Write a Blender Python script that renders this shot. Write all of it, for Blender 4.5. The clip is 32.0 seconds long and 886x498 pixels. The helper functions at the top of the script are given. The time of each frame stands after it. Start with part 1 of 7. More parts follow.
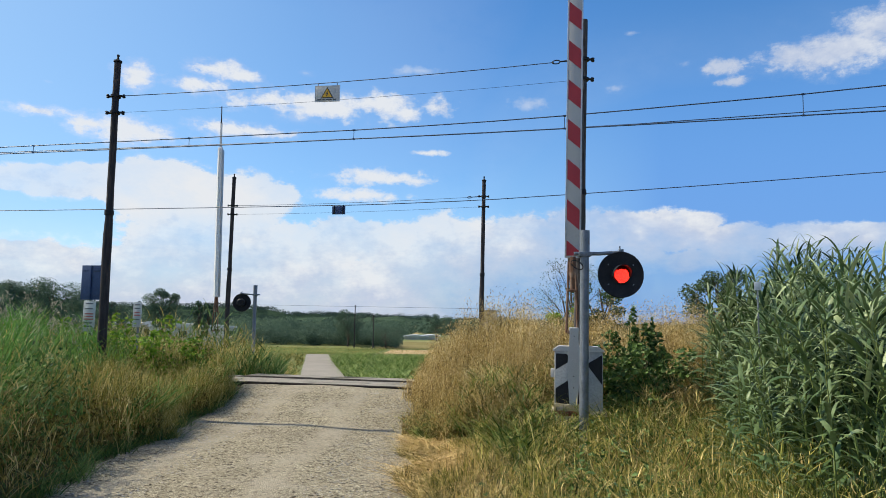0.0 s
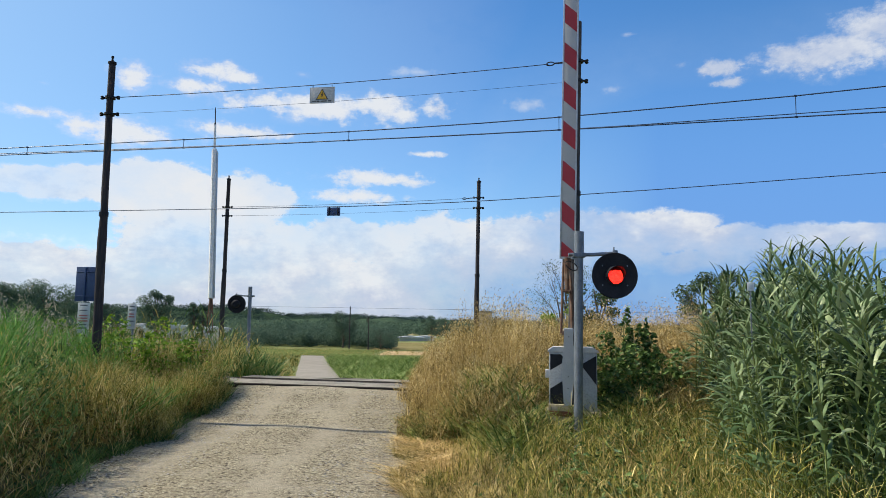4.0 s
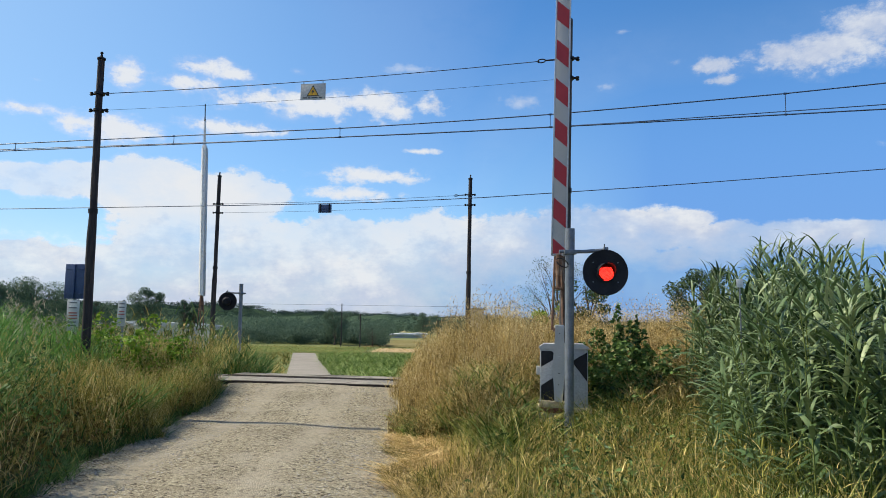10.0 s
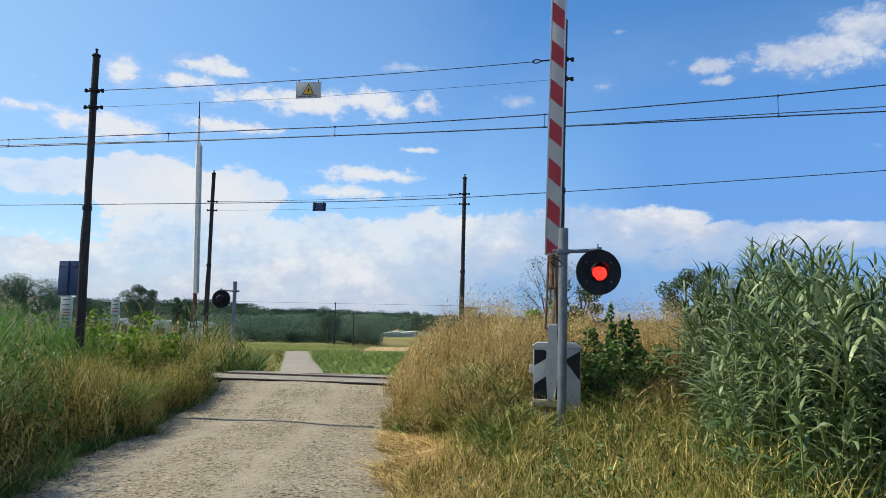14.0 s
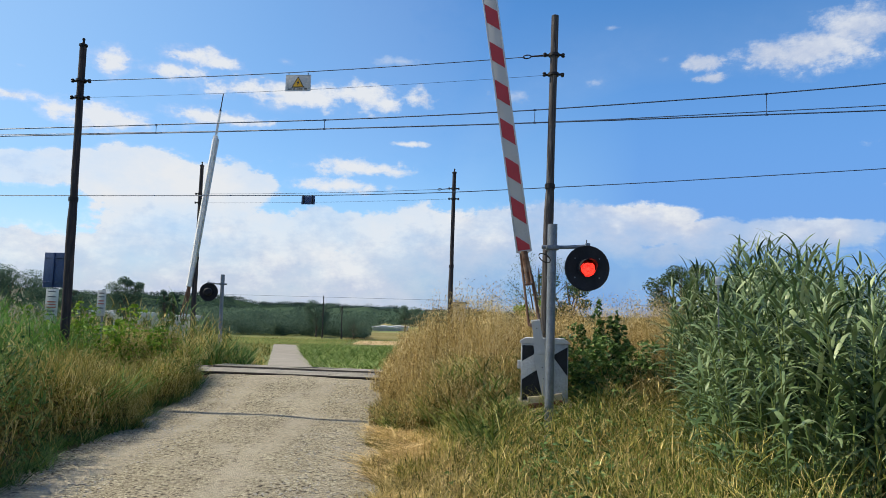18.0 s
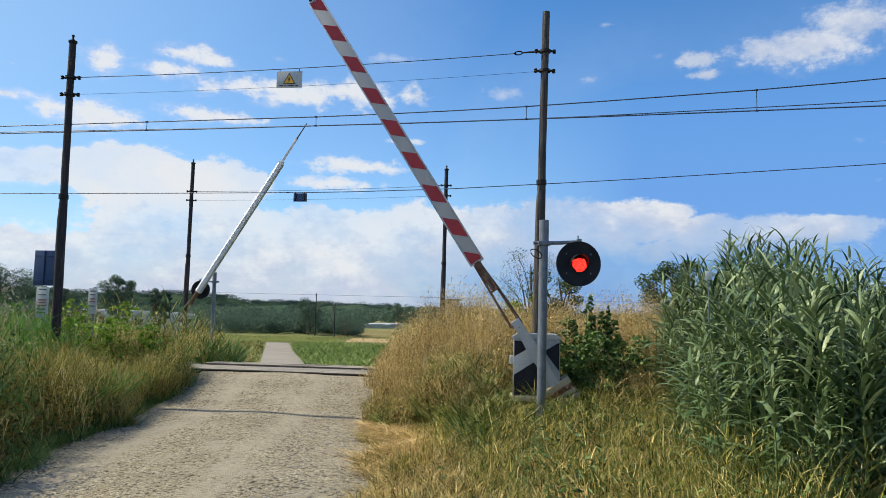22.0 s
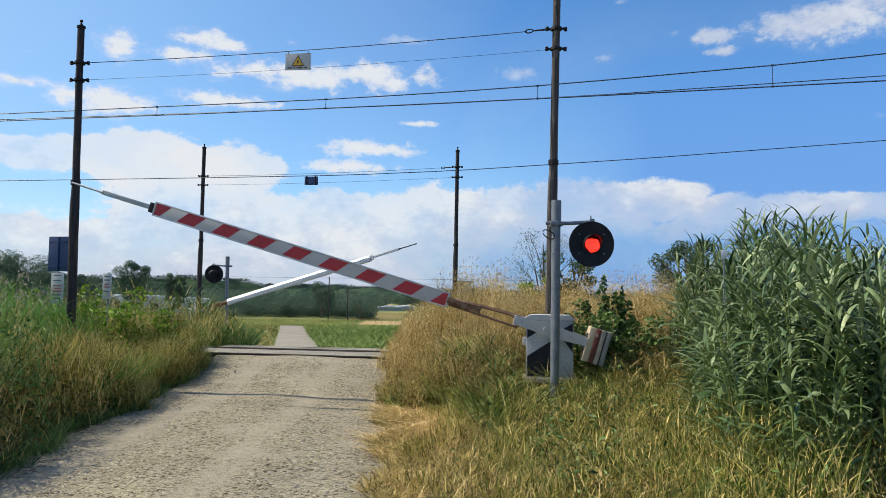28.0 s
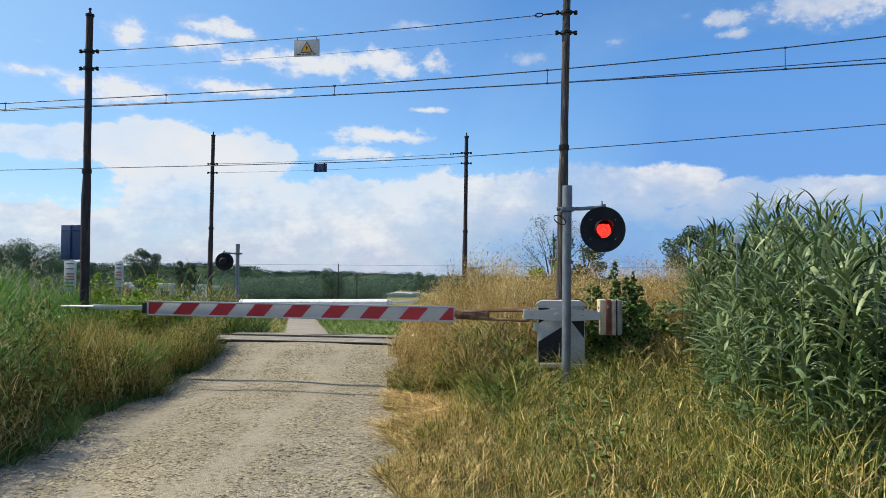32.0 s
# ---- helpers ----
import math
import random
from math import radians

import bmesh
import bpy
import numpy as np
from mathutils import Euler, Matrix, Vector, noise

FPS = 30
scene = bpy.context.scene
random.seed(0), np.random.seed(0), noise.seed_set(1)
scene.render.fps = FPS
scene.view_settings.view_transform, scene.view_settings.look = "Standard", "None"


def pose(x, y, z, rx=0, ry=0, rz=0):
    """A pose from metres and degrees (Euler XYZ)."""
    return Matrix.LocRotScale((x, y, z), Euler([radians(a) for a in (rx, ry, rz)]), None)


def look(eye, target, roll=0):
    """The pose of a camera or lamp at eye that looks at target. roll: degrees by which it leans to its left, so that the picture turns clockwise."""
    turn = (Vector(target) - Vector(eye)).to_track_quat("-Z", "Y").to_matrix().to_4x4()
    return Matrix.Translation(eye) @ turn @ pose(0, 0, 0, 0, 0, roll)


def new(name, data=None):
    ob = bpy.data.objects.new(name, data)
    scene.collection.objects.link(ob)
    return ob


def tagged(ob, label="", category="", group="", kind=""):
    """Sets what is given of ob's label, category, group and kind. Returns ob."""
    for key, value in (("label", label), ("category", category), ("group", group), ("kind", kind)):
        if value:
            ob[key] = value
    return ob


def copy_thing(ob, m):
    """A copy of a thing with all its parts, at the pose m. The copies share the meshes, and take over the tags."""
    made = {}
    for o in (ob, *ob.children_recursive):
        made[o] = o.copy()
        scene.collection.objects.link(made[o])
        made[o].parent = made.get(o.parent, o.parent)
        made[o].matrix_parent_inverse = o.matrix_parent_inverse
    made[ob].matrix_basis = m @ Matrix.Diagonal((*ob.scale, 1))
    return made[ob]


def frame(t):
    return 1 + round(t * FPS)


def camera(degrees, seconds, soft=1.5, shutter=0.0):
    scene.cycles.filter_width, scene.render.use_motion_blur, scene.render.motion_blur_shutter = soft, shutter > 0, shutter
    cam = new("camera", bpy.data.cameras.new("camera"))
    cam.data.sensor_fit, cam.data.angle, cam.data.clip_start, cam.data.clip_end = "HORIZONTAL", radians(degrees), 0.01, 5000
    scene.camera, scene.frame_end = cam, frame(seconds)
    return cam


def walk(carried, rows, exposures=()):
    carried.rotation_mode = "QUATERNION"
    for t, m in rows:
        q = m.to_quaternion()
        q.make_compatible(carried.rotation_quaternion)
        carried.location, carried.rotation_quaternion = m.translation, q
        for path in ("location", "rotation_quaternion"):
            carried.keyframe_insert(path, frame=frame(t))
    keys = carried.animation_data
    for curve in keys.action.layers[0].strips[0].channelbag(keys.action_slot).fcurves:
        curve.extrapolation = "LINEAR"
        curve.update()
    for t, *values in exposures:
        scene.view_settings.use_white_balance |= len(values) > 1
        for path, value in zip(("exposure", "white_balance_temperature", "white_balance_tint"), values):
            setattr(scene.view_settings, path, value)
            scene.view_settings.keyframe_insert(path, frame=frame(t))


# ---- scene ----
cam = camera(64.2, 32.0, soft=0.5)


def view(tilt, turn, roll, x, y, z):
    return pose(x, y, z, 90 + tilt, 0, turn) @ pose(0, 0, 0, 0, 0, roll)


walk(cam, [
    (0, view(5.987, 1.430, 1.056, 0.005, 0.022, 1.619)),
    (0.5, view(6.030, 1.501, 1.046, -0.001, 0.000, 1.614)),
    (1, view(6.015, 1.589, 1.008, 0.010, -0.002, 1.612)),
    (1.5, view(6.020, 1.591, 1.013, 0.007, -0.001, 1.611)),
    (2, view(6.053, 1.519, 0.992, 0.004, -0.000, 1.615)),
    (2.5, view(6.073, 1.350, 0.954, 0.012, -0.006, 1.619)),
    (3, view(6.068, 1.260, 0.955, 0.013, -0.001, 1.611)),
    (3.5, view(6.100, 1.131, 0.946, 0.006, -0.005, 1.617)),
    (5.5, view(6.024, 0.900, 0.967, 0.021, 0.001, 1.611)),
    (6, view(6.018, 0.840, 0.958, 0.019, -0.008, 1.611)),
    (6.5, view(5.992, 0.737, 0.918, 0.011, -0.015, 1.615)),
    (7, view(5.964, 0.760, 0.866, 0.015, -0.014, 1.613)),
    (7.5, view(5.937, 0.697, 0.911, 0.016, -0.009, 1.614)),
    (8, view(5.982, 0.638, 1.011, 0.019, -0.001, 1.606)),
    (8.5, view(5.958, 0.556, 0.992, 0.009, 0.002, 1.619)),
    (9, view(5.940, 0.454, 0.939, 0.014, 0.005, 1.613)),
    (9.5, view(5.883, 0.445, 0.903, 0.033, 0.004, 1.614)),
    (10, view(5.868, 0.363, 0.868, 0.018, -0.004, 1.614)),
    (10.5, view(5.896, 0.350, 0.910, 0.023, -0.005, 1.603)),
    (11, view(5.899, 0.244, 0.907, 0.010, -0.023, 1.601)),
    (11.5, view(5.891, 0.270, 0.955, 0.009, -0.022, 1.606)),
    (12, view(5.943, 0.186, 1.001, 0.017, -0.028, 1.603)),
    (12.5, view(5.857, 0.167, 1.030, 0.016, -0.038, 1.611)),
    (13, view(5.892, 0.077, 1.063, 0.022, -0.037, 1.602)),
    (13.5, view(5.810, -0.032, 1.092, 0.008, -0.036, 1.602)),
    (14, view(5.787, -0.144, 1.149, 0.011, -0.048, 1.610)),
    (14.5, view(5.778, -0.338, 1.199, 0.001, -0.053, 1.609)),
    (16.5, view(5.484, -0.695, 1.503, -0.002, -0.033, 1.614)),
    (17, view(5.520, -0.800, 1.603, 0.008, -0.034, 1.597)),
    (17.5, view(5.366, -0.985, 1.577, 0.001, -0.041, 1.615)),
    (18, view(5.357, -1.057, 1.539, 0.009, -0.043, 1.617)),
    (18.5, view(5.368, -1.191, 1.460, 0.012, -0.053, 1.611)),
    (19, view(5.317, -1.258, 1.345, 0.012, -0.057, 1.611)),
    (19.5, view(5.271, -1.325, 1.375, 0.019, -0.041, 1.608)),
    (20, view(5.218, -1.365, 1.343, 0.011, -0.046, 1.607)),
    (20.5, view(5.207, -1.401, 1.316, 0.014, -0.049, 1.609)),
    (21, view(5.119, -1.457, 1.295, 0.017, -0.046, 1.615)),
    (21.5, view(5.118, -1.474, 1.266, 0.022, -0.047, 1.605)),
    (22, view(5.155, -1.651, 1.280, 0.020, -0.055, 1.600)),
    (22.5, view(5.003, -1.741, 1.295, 0.015, -0.056, 1.607)),
    (23, view(4.967, -1.764, 1.357, 0.020, -0.058, 1.599)),
    (23.5, view(4.857, -1.804, 1.278, 0.018, -0.053, 1.602)),
    (24, view(4.689, -1.789, 1.231, 0.034, -0.041, 1.600)),
    (24.5, view(4.444, -1.818, 1.185, 0.019, -0.037, 1.608)),
    (25, view(4.268, -1.804, 1.096, 0.019, -0.046, 1.610)),
    (25.5, view(4.162, -1.779, 1.100, 0.031, -0.031, 1.601)),
    (27.5, view(3.822, -0.925, 0.725, 0.016, -0.005, 1.598)),
    (28, view(3.686, -0.695, 0.740, 0.026, -0.003, 1.600)),
    (28.5, view(3.549, -0.554, 0.610, 0.028, -0.005, 1.601)),
    (29, view(3.401, -0.434, 0.523, 0.029, -0.007, 1.603)),
    (29.5, view(3.127, -0.437, 0.436, 0.014, -0.002, 1.607)),
    (30, view(3.043, -0.303, 0.340, 0.013, -0.001, 1.599)),
    (30.5, view(3.002, -0.203, 0.401, 0.014, 0.008, 1.592)),
    (31, view(2.903, -0.098, 0.361, 0.015, 0.008, 1.597)),
    (31.5, view(2.744, -0.008, 0.396, 0.005, -0.003, 1.593)),
    (32, view(2.583, -0.017, 0.461, -0.003, 0.005, 1.597)),
], exposures=[(0.0, 0.05), (32.0, 0.05)])

# ---- light ----
SUN_AZ = radians(-79.5)
SUN_EL = radians(47)
to_sun = Vector((math.sin(SUN_AZ) * math.cos(SUN_EL), math.cos(SUN_AZ) * math.cos(SUN_EL), math.sin(SUN_EL)))
world = bpy.data.worlds.new("world")
scene.world = world
world.use_nodes = True
wn = world.node_tree.nodes
sky = wn.new("ShaderNodeTexSky")
sky.sky_type = "NISHITA"
sky.sun_disc = False
sky.sun_elevation = SUN_EL
sky.sun_rotation = SUN_AZ
sky.air_density, sky.dust_density, sky.ozone_density = 1.0, 0.4, 5.5
wn["Background"].inputs["Strength"].default_value = 0.165
deep = wn.new("ShaderNodeHueSaturation")
deep.inputs["Saturation"].default_value = 1.2
world.node_tree.links.new(sky.outputs["Color"], deep.inputs["Color"])
world.node_tree.links.new(deep.outputs["Color"], wn["Background"].inputs["Color"])
sun_data = bpy.data.lights.new("sun", "SUN")
sun_data.energy, sun_data.angle, sun_data.color = 5.7, radians(0.32), (1.0, 0.91, 0.74)
sun = new("sun", sun_data)
sun.matrix_world = look(to_sun * 50, (0, 0, 0))

# ---- small tools ----
TRACK = math.atan2(-0.176, 0.984)


def lerp(y, table):
    return float(np.interp(y, [p[0] for p in table], [p[1] for p in table]))


FALL = ((-5, 0.0), (10.2, -0.03), (11.2, -0.02), (14, 0.295), (16.3, 0.31), (18.5, 0.03), (25, -0.62), (42, -1.78), (60, -2.2), (81, -2.62), (92, -2.7), (120, -2.7))
FALL_X, FALL_Z = np.array([p[0] for p in FALL]), np.array([p[1] for p in FALL])


def ground_z(x, y):
    """Height of the ground: a gentle rise to the track, then the bank falls to the fields."""
    w = y + 0.19 * (np.clip(x, -40, 40) + 2.3)
    bank = np.clip(x / 1.2, 0, 1) * np.clip((y - 8.2) / 2.0, 0, 1) * np.clip((13.5 - y) / 2.0, 0, 1)
    return np.interp(w, FALL_X, FALL_Z) + 0.2 * bank


def mesh_tris(name, verts, tris, material, smooth=False):
    """A mesh from arrays of vertices (n, 3) and triangles (m, 3)."""
    me = bpy.data.meshes.new(name)
    n, m = len(verts), len(tris)
    me.vertices.add(n)
    me.vertices.foreach_set("co", np.asarray(verts, dtype=np.float32).ravel())
    me.loops.add(m * 3)
    me.loops.foreach_set("vertex_index", np.asarray(tris, dtype=np.int32).ravel())
    me.polygons.add(m)
    me.polygons.foreach_set("loop_start", np.arange(0, m * 3, 3, dtype=np.int32))
    if smooth:
        me.polygons.foreach_set("use_smooth", np.ones(m, dtype=bool))
    me.materials.append(material)
    me.update(calc_edges=True)
    return me


def thing(name, m, label, category, group="", kind=""):
    ob = new(name)
    ob.empty_display_size = 0.1
    ob.matrix_basis = m
    return tagged(ob, label, category, group, kind)


def part(name, bm, material, parent, label="", smooth=True):
    if isinstance(bm, bmesh.types.BMesh):
        me = bpy.data.meshes.new(name)
        bm.to_mesh(me)
        bm.free()
        me.materials.append(material)
        if smooth:
            me.polygons.foreach_set("use_smooth", [True] * len(me.polygons))
            me.set_sharp_from_angle(angle=radians(35))
    else:
        me = bm
    ob = new(name, me)
    ob.parent = parent
    return tagged(ob, label)


def add_box(bm, size, at=(0, 0, 0), bevel=0.0, turn=(0, 0, 0)):
    tmp = bmesh.new()
    bmesh.ops.create_cube(tmp, size=1.0)
    bmesh.ops.scale(tmp, vec=size, verts=tmp.verts)
    if bevel:
        bmesh.ops.bevel(tmp, geom=list(tmp.edges), offset=bevel, segments=2, affect="EDGES", profile=0.6)
    bmesh.ops.transform(tmp, matrix=pose(*at, *turn), verts=tmp.verts)
    join(bm, tmp)
    return bm


def join(bm, tmp):
    me = bpy.data.meshes.new("tmp")
    tmp.to_mesh(me)
    tmp.free()
    bm.from_mesh(me)
    bpy.data.meshes.remove(me)


def add_tube(bm, points, radius, sides=10, cap=True):
    """A tube along points; radius is a number or one per point."""
    pts = [Vector(p) for p in points]
    rad = radius if isinstance(radius, (list, tuple)) else [radius] * len(pts)
    rings = []
    for i, p in enumerate(pts):
        d = (pts[min(i + 1, len(pts) - 1)] - pts[max(i - 1, 0)]).normalized()
        u = d.cross(Vector((0, 0, 1)) if abs(d.z) < 0.9 else Vector((1, 0, 0))).normalized()
        v = d.cross(u)
        rings.append([bm.verts.new(p + (u * math.cos(2 * math.pi * k / sides) + v * math.sin(2 * math.pi * k / sides)) * rad[i]) for k in range(sides)])
    for a, b in zip(rings, rings[1:]):
        for k in range(sides):
            bm.faces.new((a[k], a[(k + 1) % sides], b[(k + 1) % sides], b[k]))
    if cap:
        bm.faces.new(rings[0][::-1])
        bm.faces.new(rings[-1])
    return bm


def add_lathe(bm, profile, sides=32, m=None):
    """Turns (radius, height) pairs about z; closed where the radius is 0."""
    rings = []
    start = len(bm.verts)
    for r, h in profile:
        if r < 1e-6:
            rings.append([bm.verts.new((0, 0, h))])
        else:
            rings.append([bm.verts.new((r * math.cos(2 * math.pi * k / sides), r * math.sin(2 * math.pi * k / sides), h)) for k in range(sides)])
    for a, b in zip(rings, rings[1:]):
        for k in range(sides):
            j = (k + 1) % sides
            loop = [a[k % len(a)], a[j % len(a)], b[j % len(b)], b[k % len(b)]]
            loop = [v for i, v in enumerate(loop) if v not in loop[:i]]
            if len(loop) > 2:
                bm.faces.new(loop)
    if m is not None:
        bm.verts.ensure_lookup_table()
        bmesh.ops.transform(bm, matrix=m, verts=bm.verts[start:])
    bmesh.ops.recalc_face_normals(bm, faces=bm.faces)
    return bm


def add_prism(bm, outline, depth, m):
    """An outline in x, z pulled along y by depth, then posed by m."""
    a = [bm.verts.new(m @ Vector((x, -depth / 2, z))) for x, z in outline]
    b = [bm.verts.new(m @ Vector((x, depth / 2, z))) for x, z in outline]
    n = len(outline)
    faces = [bm.faces.new(a), bm.faces.new(b[::-1])]
    for k in range(n):
        faces.append(bm.faces.new((a[k], b[k], b[(k + 1) % n], a[(k + 1) % n])))
    bmesh.ops.recalc_face_normals(bm, faces=faces)
    return bm


# ---- materials ----
def nodes_of(name):
    m = bpy.data.materials.new(name)
    m.use_nodes = True
    t = m.node_tree
    return m, t.nodes, t.links, t.nodes["Principled BSDF"]


def noise_node(n, l, scale, detail=4.0, rough=0.55, vector=None):
    k = n.new("ShaderNodeTexNoise")
    k.inputs["Scale"].default_value, k.inputs["Detail"].default_value, k.inputs["Roughness"].default_value = scale, detail, rough
    if vector is not None:
        l.new(vector, k.inputs["Vector"])
    return k


def ramp_node(n, l, fac, stops):
    r = n.new("ShaderNodeValToRGB")
    while len(r.color_ramp.elements) < len(stops):
        r.color_ramp.elements.new(0.5)
    for e, (p, c) in zip(r.color_ramp.elements, stops):
        e.position, e.color = p, (*c, 1)
    l.new(fac, r.inputs["Fac"])
    return r


def mixed(n, l, fac, a, b, kind="MIX"):
    k = n.new("ShaderNodeMix")
    k.data_type, k.blend_type = "RGBA", kind
    for socket, value in ((k.inputs[0], fac), (k.inputs[6], a), (k.inputs[7], b)):
        if isinstance(value, (int, float)):
            socket.default_value = value
        elif isinstance(value, tuple):
            socket.default_value = (*value, 1)
        else:
            l.new(value, socket)
    return k.outputs[2]


def math_node(n, l, op, a, b=0.0, c=0.0):
    k = n.new("ShaderNodeMath")
    k.operation = op
    for socket, value in zip(k.inputs, (a, b, c)):
        if isinstance(value, (int, float)):
            socket.default_value = value
        else:
            l.new(value, socket)
    return k.outputs[0]


def surface(name, colors, scale=6.0, fine=60.0, rough=0.7, metal=0.0, bump=0.2, bump_scale=None, wear=None, stretch=(1, 1, 1), depth=0.01, spec=0.5):
    """Colour stops over a large noise, broken up by a fine one; wear: (colour, amount, scale) of patches."""
    m, n, l, b = nodes_of(name)
    co = n.new("ShaderNodeTexCoord").outputs["Object"]
    mp = n.new("ShaderNodeMapping")
    mp.inputs["Scale"].default_value = stretch
    l.new(co, mp.inputs["Vector"])
    co = mp.outputs["Vector"]
    big, small = noise_node(n, l, scale, 5, 0.6, co), noise_node(n, l, fine, 4, 0.6, co)
    k = len(colors)
    ramp = ramp_node(n, l, big.outputs["Fac"], [(0.3 + 0.4 * i / max(k - 1, 1), c) for i, c in enumerate(colors)])
    grain = ramp_node(n, l, small.outputs["Fac"], [(0.25, (0.62, 0.62, 0.62)), (0.75, (1.25, 1.25, 1.25))])
    col = mixed(n, l, 0.8, ramp.outputs["Color"], grain.outputs["Color"], "MULTIPLY")
    if wear:
        patch = noise_node(n, l, wear[2], 6, 0.7, co)
        mask = ramp_node(n, l, patch.outputs["Fac"], [(0.62 - wear[1] * 0.3, (0, 0, 0)), (0.68 - wear[1] * 0.3, (1, 1, 1))])
        col = mixed(n, l, mask.outputs["Color"], col, wear[0])
    l.new(col, b.inputs["Base Color"])
    rr = ramp_node(n, l, small.outputs["Fac"], [(0.2, (max(rough - 0.12, 0.05),) * 3), (0.8, (min(rough + 0.12, 1),) * 3)])
    l.new(rr.outputs["Color"], b.inputs["Roughness"])
    b.inputs["Metallic"].default_value = metal
    b.inputs["Specular IOR Level"].default_value = spec
    if bump:
        bp = n.new("ShaderNodeBump")
        bp.inputs["Strength"].default_value, bp.inputs["Distance"].default_value = bump, depth
        l.new((noise_node(n, l, bump_scale, 6, 0.65, co) if bump_scale else small).outputs["Fac"], bp.inputs["Height"])
        l.new(bp.outputs["Normal"], b.inputs["Normal"])
    return m


def foliage(name, colors, translucent=0.35, rough=0.5, spec=0.22, patch=0.6):
    """Leaves and blades: colour by blade and by patch of ground, light passes through."""
    m, n, l, b = nodes_of(name)
    geo = n.new("ShaderNodeNewGeometry")
    co = n.new("ShaderNodeTexCoord").outputs["Object"]
    big = noise_node(n, l, patch, 3, 0.6, co)
    f = math_node(n, l, "ADD", math_node(n, l, "MULTIPLY", geo.outputs["Random Per Island"], 0.75), math_node(n, l, "MULTIPLY", math_node(n, l, "SUBTRACT", big.outputs["Fac"], 0.36), 0.95))
    k = len(colors)
    ramp = ramp_node(n, l, f, [(0.1 + 0.8 * i / max(k - 1, 1), c) for i, c in enumerate(colors)])
    small = noise_node(n, l, 25.0, 3, 0.6, co)
    grain = ramp_node(n, l, small.outputs["Fac"], [(0.3, (0.75, 0.75, 0.75)), (0.7, (1.15, 1.15, 1.15))])
    col = mixed(n, l, 0.7, ramp.outputs["Color"], grain.outputs["Color"], "MULTIPLY")
    l.new(col, b.inputs["Base Color"])
    b.inputs["Roughness"].default_value = rough
    b.inputs["Specular IOR Level"].default_value = spec
    tr = n.new("ShaderNodeBsdfTranslucent")
    l.new(col, tr.inputs["Color"])
    mix = n.new("ShaderNodeMixShader")
    mix.inputs[0].default_value = 0.6 * translucent
    l.new(b.outputs[0], mix.inputs[1])
    l.new(tr.outputs[0], mix.inputs[2])
    l.new(mix.outputs[0], n["Material Output"].inputs["Surface"])
    return m


def plain(name, color, rough=0.5, metal=0.0, emit=0.0):
    m, n, l, b = nodes_of(name)
    b.inputs["Base Color"].default_value = (*color, 1)
    b.inputs["Roughness"].default_value, b.inputs["Metallic"].default_value = rough, metal
    if emit:
        b.inputs["Emission Color"].default_value = (*color, 1)
        b.inputs["Emission Strength"].default_value = emit
    return m



